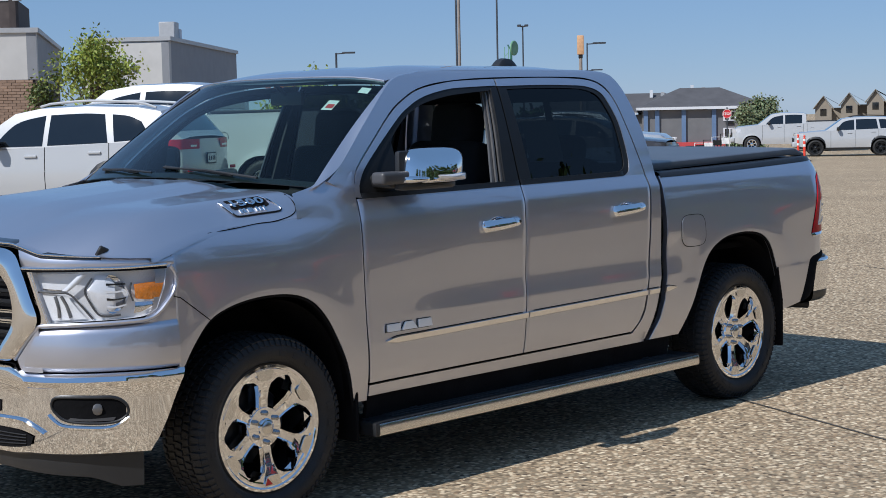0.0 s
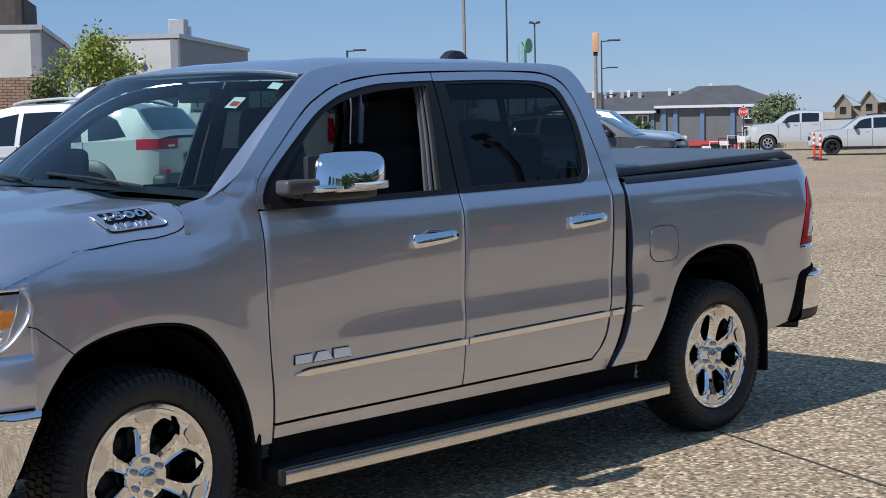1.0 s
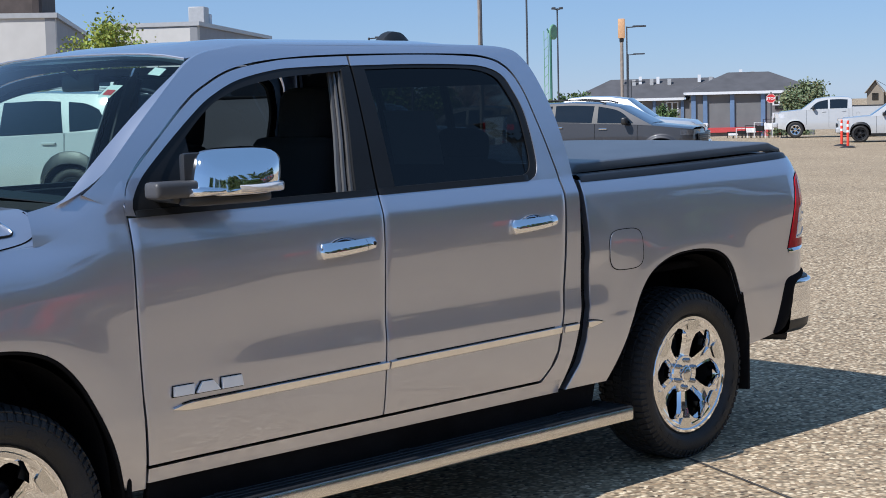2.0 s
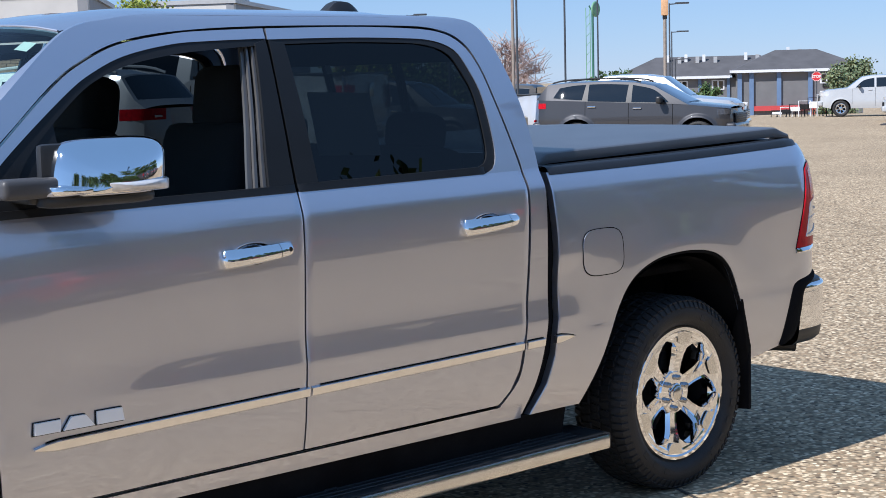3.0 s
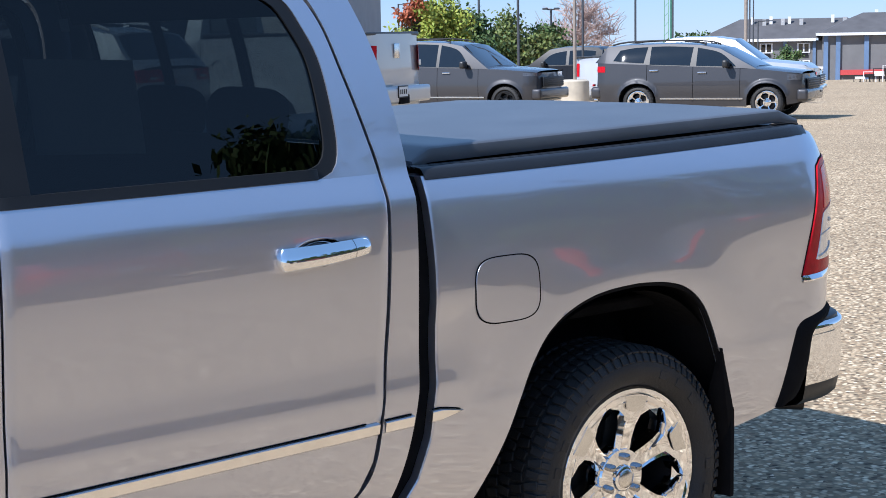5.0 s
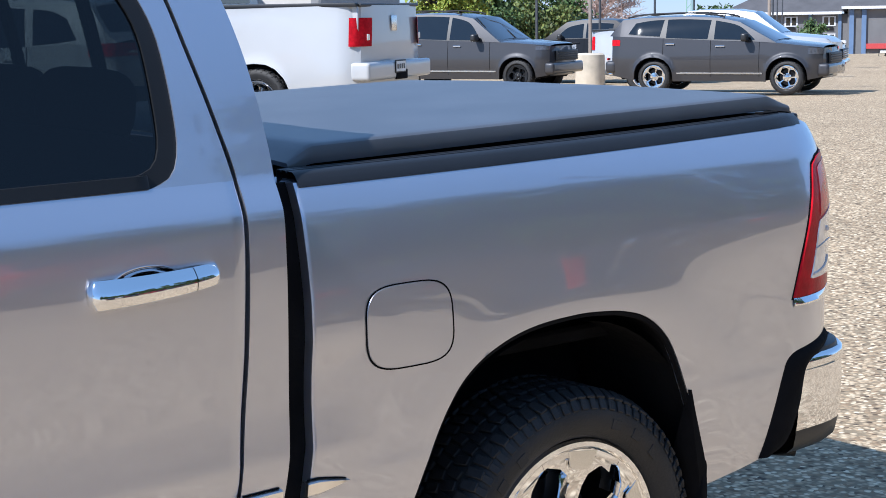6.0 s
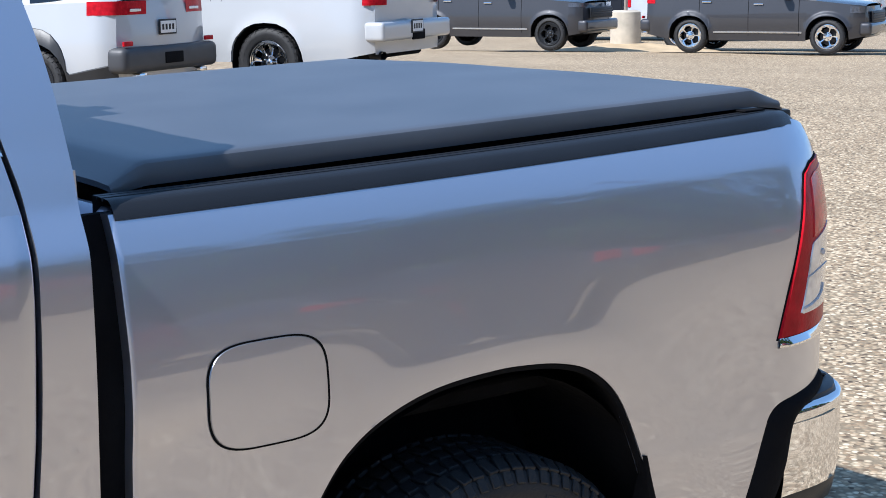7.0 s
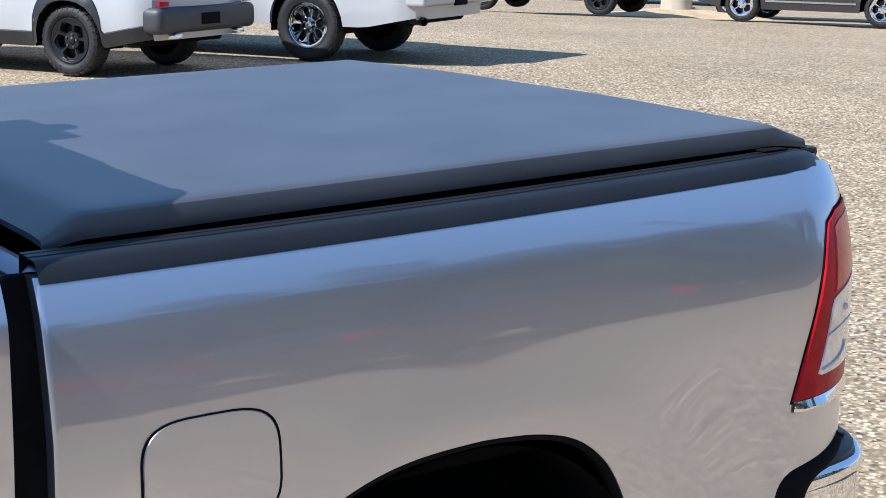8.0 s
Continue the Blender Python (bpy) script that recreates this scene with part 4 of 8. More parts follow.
def hood_z(x, y):
    a = abs(y) * 1.004 / hood_edge(x)
    edge = 1.298 + 0.030 * max(0, x + 0.3)
    rise = interp(a, [(0, 0.168), (0.30, 0.165), (0.42, 0.150), (0.52, 0.128), (0.70, 0.120), (0.83, 0.112), (0.885, 0.092), (0.925, 0.058), (0.965, 0.024), (1.004, 0.0)])
    back = interp(x, [(-1.0, 0.52), (-0.7, 0.72), (-0.3, 0.9), (0.0, 0.98), (0.3, 1.0)])
    high = edge + rise * back + 0.045 * max(0, x) * (1 - (a / 1.02) ** 2)
    t = min(1.0, max(0.0, (x - front_x(min(a, 1.0))) / 0.50))
    return brow(y) + (high - brow(y)) * (1 - (1 - t) ** 2.1)


def hood_edge(x):
    t = 1 - (1 - min(1.0, max(0.0, (x + 0.53) / 0.50))) ** 2.1
    return half_width(max(x, -0.50), 1.206 + (0.092 + 0.03 * max(0, x + 0.3)) * t)


rows = []
NY = 80
for j in range(41):
    v = (j / 40) ** 1.3
    row = []
    for i in range(NY + 1):
        y = -1 + 2 * i / NY
        y *= hood_edge(-0.655 + 0.88 * v) * 0.997
        back = 0.30 - 0.19 * (1 - (y / 0.95) ** 2) if abs(y) < 0.95 else 0.30 - 1.5 * (abs(y) - 0.95)
        x0 = front_x(y) - 0.004
        x = x0 + (back - x0) * v
        row.append((x, y, hood_z(x, y)))
    def turned(p, q):
        return (p[0], p[1] * q, p[2] - 0.019)
    rows.append([turned(row[0], 1.0055)] + row + [turned(row[-1], 1.0055)])
hood = part("hood", sheet(rows, None), SILVER, truck, "silver hood with raised centre")
# shield along the hood's front edge
rows = []
for i in range(81):
    y = -0.905 + 1.81 * i / 80
    q = nose(1 if y > 0 else -1, abs(y), brow(y), 0.0)
    rows.append([q + Vector((0.035, 0, hood_z(q.x + 0.035, y) - q.z + 0.003)), q + Vector((0.008, 0, 0.010)), q + Vector((-0.008, 0, 0.004)), q + Vector((-0.011, 0, -0.006)), q + Vector((-0.006, 0, -0.010))])
part("hood_shield", sheet(rows, (0, 0, -0.003)), SHIELD, hood, "dark acrylic hood shield")
for s in (-1, 1):
    part("shield_edge", tube([nose(s, y, brow(y) + 0.003, 0.011) for y in np.linspace(0.0, 0.90, 50)], 0.0045, 6), CHROME, hood)
    part("shield_clip", box((0.045, 0.016, 0.05), nose(s, 0.905, 1.236, -0.01), 0.005, 1, rot=(s * -20, 25, 0)), PLASTIC, hood)
    # badge on the hood's flank
    def flank(x, z, d, s=s, squeeze=True):
        if squeeze:
            x = 0.015 + (x - 0.015) * 0.78
        a, b = 0.80, 1.0
        for _ in range(24):
            c = (a + b) / 2
            if hood_z(x, c) > z:
                a = c
            else:
                b = c
        return Vector((x, s * (a + 0.75 * d), z + 0.65 * d))
    def tilted(pts, d, n=40):
        return [flank(p.x, p.z, d) for p in curve([(x, 0, z) for x, z in pts], n)]
    bd = [(-0.172, 1.398), (-0.165, 1.386), (-0.135, 1.352), (-0.105, 1.340), (0.03, 1.345), (0.180, 1.351), (0.205, 1.360), (0.195, 1.376), (0.150, 1.408), (0.128, 1.420), (0.0, 1.412), (-0.155, 1.404)]
    badge = part("hood_badge", plate(bd, lambda u, v, d: flank(u, v, 0.003 - d), 0.008), SILVER, hood, "framed hood-side badge with model number")
    part("badge_rim", tube(tilted(bd[1:7], 0.003), 0.0035, 6), TRIM, badge)
    part("badge_edge", tube(tilted(bd[6:10], 0.004), 0.004, 6), CHROME, badge)
    part("badge_corner", tube(tilted(bd[:3], 0.006, 12), 0.004, 6), CHROME, badge)
    part("badge_panel", plate([(-0.128, 1.402), (-0.120, 1.374), (-0.104, 1.367), (0.120, 1.374), (0.145, 1.380), (0.138, 1.404), (0.120, 1.414), (0.0, 1.408)], lambda u, v, d: flank(u, v, 0.006 - d), 0.006), LINER, badge)
    o = lettering("1500", 0.06, 0.002, Matrix(), CHROME, badge)
    xs = [v.co.x for v in o.data.vertices]
    ys = [v.co.y for v in o.data.vertices]
    for vtx in o.data.vertices:
        u, v, w = vtx.co
        q = (u - min(xs)) / (max(xs) - min(xs))
        q = q if s < 0 else 1 - q
        x = -0.108 + 0.226 * q
        vtx.co = flank(x, 1.3745 + 0.026 * (v - min(ys)) / (max(ys) - min(ys)) + 0.045 * (x + 0.1), 0.011 if w > 0 else 0.006)
    for k, wd in enumerate((0.020, 0.016, 0.026, 0.006, 0.018, 0.018, 0.014)):
        x = -0.085 + 0.029 * k
        bar = bmesh.new()
        plate([(x, 1.349 + 0.04 * (x + 0.1)), (x + wd, 1.349 + 0.04 * (x + wd + 0.1)), (x + wd, 1.366 + 0.04 * (x + wd + 0.1)), (x, 1.366 + 0.04 * (x + 0.1))], lambda u, v, d: flank(u, v, 0.008 - d), 0.004, bar)
        part("bar", bar, CHROME, badge)
    seam = [flank(x, z, 0.001, s, False) for x, z in ((-0.02, 1.3075), (0.06, 1.310), (0.13, 1.318), (0.19, 1.330), (0.235, 1.352), (0.250, 1.385), (0.245, 1.42))]
    part("hood_seam", tube(curve([skin(s)(-0.30, 1.285) + Vector((0, s * 0.001, 0)), skin(s)(-0.15, 1.296) + Vector((0, s * 0.001, 0))] + seam, 50), 0.0025, 6), LINER, hood)

# name plates on the doors as plain block shapes
for s in (-1, 1):
    def onside(u, v, d, s=s):
        q = skin(s)(0.672 + u, 0.757 + v)
        q.y += s * (0.013 + 0.004 * (1 - v / 0.036) - d)
        return q
    shapes = [[(0, 0), (0.082, 0), (0.086, 0.034), (0.004, 0.034)], [(0.094, 0), (0.196, 0), (0.168, 0.036), (0.122, 0.036)], [(0.205, 0), (0.295, 0.0), (0.291, 0.038), (0.207, 0.038)]]
    for sh in shapes:
        cu, cv = sum(p[0] for p in sh) / 4, sum(p[1] for p in sh) / 4
        # larger dark plate paints in the shadow round each block's edge
        part("name_backing", plate([(cu + (u - cu) * 1.07, cv + (v - cv) * 1.22 - 0.001) for u, v in sh], lambda u, v, d, s=s: skin(s)(0.672 + u, 0.757 + v) + Vector((0, s * (0.004 - d), 0)), 0.006), TRIM, truck)
        part("name_block", plate(sh, onside, 0.010), NAMEPLATE, truck)

# roof
def roof_z(x, y):
    e = min(1, abs(y) / 0.75)
    z = 2.021 - 0.008 * e ** 2 - 0.032 * e ** 6 + 0.004 * math.cos(y * 14) * (1 - e ** 4) * min(1, max(0, (x - 1.15) / 0.3))
    z -= 0.25 * max(0, 1.38 - x) ** 1.7 + 0.40 * max(0, x - 2.30) ** 1.9
    return z


rows = []
for j in range(30):
    v = j / 29
    row = []
    for i in range(41):
        y = -0.738 + 1.476 * i / 40
        x0 = 0.975 - 0.10 * (1 - (y / 0.738) ** 2)
        x1 = 2.70 + 0.04 * (1 - (y / 0.738) ** 2)
        x = x0 + (x1 - x0) * v
        row.append((x, y, roof_z(x, y)))
    rows.append(row)
part("roof", sheet(rows, (0, 0, -0.008)), SILVER, truck)
part("headliner", sheet([[(p[0], p[1] * 0.97, p[2] - 0.019) for p in r] for r in rows[::4] + [rows[-1]]], None), HEADLINER, truck)
fin = bmesh.new()
fr = []
for i in range(13):
    u = i / 12
    h = 0.092 * min(1.0, u / 0.38) ** 0.7 * (1.0 if u < 0.62 else 1 - 0.75 * ((u - 0.62) / 0.38) ** 1.6)
    fr.append([(2.55 + 0.225 * u, 0.050 * c, 1.994 + h * q) for c, q in ((-1, 0), (-0.9, 0.6), (-0.55, 0.95), (0, 1), (0.55, 0.95), (0.9, 0.6), (1, 0))])
part("antenna_fin", sheet(fr, (0, 0, -0.06)), PLASTIC, truck, "black roof antenna housing")
part("brake_light_fairing", box((0.10, 0.32, 0.03), (2.69, 0, 2.000), 0.012, 2), PLASTIC, truck)

# windshield
def ws_point(u, v):
    """u across -1..1, v from cowl to roof."""
    y = u * (0.925 + (0.752 - 0.925) * v)
    x0 = 0.335 - 0.18 * (1 - u * u)
    x1 = 0.980 - 0.10 * (1 - u * u)
    z0 = 1.448 + 0.040 * (1 - u * u)
    z1 = roof_z(0.98, 0.73 * u) - 0.010
    return Vector((x0 + (x1 - x0) * v, y, z0 + (z1 - z0) * v + 0.02 * math.sin(math.pi * v)))


part("windshield", sheet([[ws_point(-1 + 2 * i / 24, j / 12) for i in range(25)] for j in range(13)], None), CLEAR, truck, "clear windshield with price stickers")
for v0, v1, nm in ((0.0, 0.045, "frit_lower"), (0.972, 1.0, "frit_upper")):
    part(nm, sheet([[ws_point(-1 + 2 * i / 24, v0 + (v1 - v0) * j / 2) - Vector((0, 0, 0.004)) for i in range(25)] for j in range(3)], None), TRIM, truck)
part("roof_seam", tube([ws_point(-0.98 + 1.96 * i / 16, 1.0) + Vector((0, 0, 0.004)) for i in range(17)], 0.004, 6), SILVER, truck)
for s in (-1, 1):
    foot = curve([(0.300, 0, 1.440), (0.492, 0, 1.535), (0.73, 0, 1.745), (0.965, 0, 1.925)], 20)
    part("pillar_return", sheet([[skin(s)(p.x, p.z).lerp(ws_point(s, k / 19) + Vector((0, s * 0.002, 0.003)), q / 3) for q in range(4)] for k, p in enumerate(foot)], None), SILVER, truck)
def sticker(u0, u1, v0, v1, mat, name, o=0.006):
    part(name, sheet([[ws_point(u0 + (u1 - u0) * i, v0 + (v1 - v0) * j) - Vector((0, 0, o)) for i in (0, 0.5, 1)] for j in (0, 0.5, 1)], None), mat, truck)
sticker(-0.93, -0.86, 0.86, 0.92, STICKER, "sticker")
sticker(-0.79, -0.715, 0.66, 0.76, STICKER, "sticker")
sticker(-0.785, -0.735, 0.675, 0.715, STICKRED, "sticker_patch", 0.003)
# cowl and wipers
part("cowl", sheet([[Vector((0.36 - 0.19 * (1 - (y / 0.9) ** 2) + dx, y, hood_z(0.2, y) - 0.03 + dz)) for y in np.linspace(-0.9, 0.9, 25)] for dx, dz in ((-0.10, -0.03), (0.0, 0.0), (0.06, 0.01))], None), PLASTIC, truck)
for y0, y1 in ((-0.62, 0.02), (0.05, 0.66)):
    w = tube([ws_point(y0 / 0.88, 0.02) + Vector((-0.02, 0, 0.012)), ws_point((y0 * 0.5 + y1 * 0.5) / 0.86, 0.045) + Vector((-0.01, 0, 0.016)), ws_point(y1 / 0.86, 0.06) + Vector((0, 0, 0.014))], 0.006, 6)
    w = tube([ws_point((y0 * 0.75 + y1 * 0.25) / 0.87, 0.025) + Vector((0, 0, 0.010)), ws_point(y1 / 0.84, 0.075) + Vector((0, 0, 0.010))], 0.0055, 6, w)
    part("wiper", w, PLASTIC, truck)
# back wall of the cab with its sliding window
def back_x(z):
    return interp(z, [(1.0, 2.87), (1.45, 2.86), (1.65, 2.825), (1.80, 2.79), (1.93, 2.735), (2.0, 2.69)])
def back_strip(y0, y1, z0, z1, mat, name, par=truck, dx=0.0):
    return part(name, sheet([[Vector((back_x(z0 + (z1 - z0) * j / 4) + dx, y0 + (y1 - y0) * i / 6, z0 + (z1 - z0) * j / 4)) for i in range(7)] for j in range(5)], (-0.02, 0, 0)), mat, par)
back = back_strip(-0.93, 0.93, 0.55, 1.46, SILVER, "cab_back")
def edge_w(z):
    return half_width(2.70, z) - 0.02
part("back_header", sheet([[Vector((back_x(z) - 0.02, y * edge_w(z), z)) for y in np.linspace(-1, 1, 9)] for z in (1.82, 1.885, 1.93, 1.97)], (-0.02, 0, 0)), TRIM, back)
for s in (-1, 1):
    part("back_pillar", sheet([[Vector((back_x(z) - 0.012 * k, s * (0.69 + (max(0.70, edge_w(z)) - 0.69) * k / 2), z)) for k in range(3)] for z in np.linspace(1.44, 1.90, 8)], None), SILVER, back)
back_strip(-0.70, -0.25, 1.47, 1.825, BACKGLASS, "back_pane", back)
back_strip(-0.22, 0.22, 1.47, 1.825, BACKGLASS, "back_pane", back)
back_strip(0.25, 0.70, 1.47, 1.825, BACKGLASS, "back_pane", back)
for yy in (-0.235, 0.235):
    back_strip(yy - 0.018, yy + 0.018, 1.46, 1.83, TRIM, "slider_post", back, 0.003)

# cabin
cabin = part("cabin_floor", box((2.3, 1.80, 0.05), (1.72, 0, 0.62), 0.01, 1), CLOTH, truck)
part("dashboard", sheet([[Vector((x, y, z)) for y in np.linspace(-0.86, 0.86, 9)] for x, z in ((0.30, 1.40), (0.50, 1.42), (0.74, 1.395), (0.86, 1.34), (0.88, 1.05), (0.80, 0.65))], None), CLOTH, truck)
for s in (-1, 1):
    part("door_lining", panel(s, lambda v: 0.60, lambda v: 2.72, lambda x: 0.55, lambda x: belt(x) + 0.004, 16, 10, out=-0.10, thick=0.05), CLOTH, truck)
    part("door_lining_top", sheet([[Vector((x, s * (half_width(x, 1.39) - d), belt(x) + 0.002)) for x in np.linspace(0.62, 2.7, 12)] for d in (0.012, 0.11)], None), PLASTIC, truck)
    part("pillar_lining", strip(s, [(1.72, 1.92), (1.71, 1.67), (1.70, 1.40)], [(1.67, 1.88), (1.63, 1.62), (1.60, 1.40)], 14, 2, out=-0.06), HEADLINER, truck)


def seat(x, y, w, dz=0.0):
    o = thing("seat", "", "")
    o.parent = truck
    bm = box((0.52, w, 0.16), (x - 0.05, y, 0.96 + dz), 0.06, 3)
    part("cushion", bm, CLOTH, o)
    part("backrest", box((0.17, w * 0.98, 0.70), (x + 0.27, y, 1.30 + dz), 0.07, 4, rot=(0, 14, 0)), CLOTH, o)
    for yy in ([y] if w < 0.8 else [y - 0.45, y + 0.45, y]):
        hr = box((0.17, 0.30 if w < 0.8 else 0.25, 0.25 if w < 0.8 else 0.17), (x + 0.40, yy, (1.725 if w < 0.8 else 1.69) + dz), 0.076, 5, rot=(0, 8, 0))
        hr = tube([(x + 0.36, yy - 0.06, 1.55 + dz), (x + 0.395, yy - 0.06, 1.68 + dz)], 0.008, 8, hr)
        hr = tube([(x + 0.36, yy + 0.06, 1.55 + dz), (x + 0.395, yy + 0.06, 1.68 + dz)], 0.008, 8, hr)
        part("headrest", hr, CLOTH, o)


seat(1.42, -0.42, 0.54, -0.03)
seat(1.31, 0.42, 0.54, -0.05)
seat(2.28, 0.0, 1.5, -0.15)
wheelring = tube([(0.16 * math.cos(a), 0.195 * math.sin(a), 0.10 * math.cos(a)) for a in np.linspace(0, 2 * math.pi, 33)], 0.016, 8, caps=False)
bmesh.ops.transform(wheelring, matrix=Matrix.Translation((0.98, -0.40, 1.24)) @ Euler((0, radians(-92), 0)).to_matrix().to_4x4() @ Euler((0, radians(-32), 0)).to_matrix().to_4x4(), verts=wheelring.verts)
part("steering_wheel", wheelring, PLASTIC, truck)
part("rear_view_mirror", box((0.03, 0.25, 0.07), (0.98, 0.0, 1.86), 0.015, 2), PLASTIC, truck)
part("mirror_stem", tube([(0.90, 0, 1.93), (0.97, 0, 1.88)], 0.012, 8), PLASTIC, truck)

# underbody
part("chassis", box((4.80, 1.15, 0.22), (1.65, 0, 0.50), 0.03, 1), LINER, truck)
part("axle", tube([(WB, -0.75, 0.40), (WB, 0.75, 0.40)], 0.06, 10), LINER, truck)
part("axle", tube([(0, -0.75, 0.40), (0, 0.75, 0.40)], 0.05, 10), LINER, truck)
part("exhaust_tip", tube([(4.40, -0.66, 0.47), (4.58, -0.80, 0.475), (4.66, -0.86, 0.468)], 0.030, 14, caps=False), DARKMETAL, truck)

# bed: rails, tailgate, cover
part("bed_floor", box((1.75, 1.70, 0.04), (3.76, 0, 0.92), 0.01, 1), LINER, truck)
part("bed_headboard", box((0.05, 1.86, 0.62), (2.925, 0, 1.08), 0.02, 1), SILVER, truck)
for s in (-1, 1):
    rows = []
    for i in range(31):
        x = 2.905 + (4.645 - 2.905) * i / 30
        zt = bed_top(min(x, 4.58))
        dip = 0.012 * max(0, (x - 4.54) / 0.08) ** 2
        wx = half_width(x, zt - 0.01) - 0.002
        rows.append([(x, s * (wx + 0.004), zt - 0.010 - dip), (x, s * (wx + 0.001), zt - 0.002 - dip), (x, s * (wx - 0.010), zt + 0.014 - dip), (x, s * (wx - 0.020), zt + 0.0205 - dip), (x, s * (wx - 0.038), zt + 0.022 - dip), (x, s * (wx - 0.040), zt + 0.017 - dip), (x, s * (wx - 0.044), zt + 0.017 - dip), (x, s * (wx - 0.046), zt + 0.0225 - dip), (x, s * (wx - 0.060), zt + 0.023 - dip), (x, s * (wx - 0.062), zt + 0.018 - dip), (x, s * (wx - 0.065), zt + 0.018 - dip), (x, s * (wx - 0.067), zt + 0.023 - dip), (x, s * (wx - 0.080), zt + 0.023 - dip), (x, s * (wx - 0.083), zt - 0.02 - dip), (x, s * 0.80, zt - 0.025 - dip)])
    rail = part("bed_rail_cap", sheet(rows, None), RAILCAP, truck, "black plastic bed rail cap")
    part("stake_pocket", box((0.065, 0.030, 0.004), (4.50, s * 0.872, 1.4475), 0.001, 1), LINER, rail)
    part("cover_rail", box((1.48, 0.030, 0.05), (3.78, s * 0.800, 1.412), 0.006, 1), LINER, truck)

stations = [(2.950, 1.0), (2.968, 0.70), (2.986, 0.40), (3.004, 0.12), (3.018, 0.0)] + [(3.02 + 1.50 * i / 34, 0.0) for i in range(1, 35)] + [(4.530, 0.06), (4.555, 0.35), (4.585, 0.68), (4.615, 1.0)]
across = [(0.858, 0.031), (0.857, 0.024), (0.855, 0.012), (0.8525, 0.004), (0.847, 0.0005), (0.836, -0.0015)]
rows = []
for x, fall in stations:
    top = 1.452 + 0.026 * (x - 2.95)
    line = []
    for y, d in across:
        wave = 0.0025 * noise.noise(Vector((x * 14.0, 3.0, 1.0))) if d > 0.035 else 0.0
        line.append((y + wave, top - d * (1 - 0.75 * fall) - 0.034 * fall))
    for k in range(1, 25):
        y = 0.838 * (1 - k / 24)
        a = 1 - (y / 0.838) ** 2
        z = top + 0.002 + 0.010 * a + 0.0022 * noise.noise(Vector((x * 2.6, y * 2.6, 3))) * min(1, k / 4) - 0.034 * fall
        line.append((y, z))
    rows.append([(x, -y, z) for y, z in line] + [(x, y, z) for y, z in line[-2::-1]])
cover = part("tonneau_cover", sheet(rows, (0, 0, -0.010)), VINYL, truck, "black vinyl roll-up bed cover")
for s in (-1, 1):
    part("cover_tail", plate([(4.56, 0.70), (4.615, 0.72), (4.642, 0.80), (4.636, 0.846), (4.56, 0.848)], lambda u, v, d, s=s: Vector((u, s * v, 1.470 - 0.36 * (u - 4.56) - d)), 0.006), VINYL, cover)
    part("corner_stitch", tube([(2.965, s * 0.838, 1.424), (2.985, s * 0.842, 1.427)], 0.0025, 5), STICKER, cover)

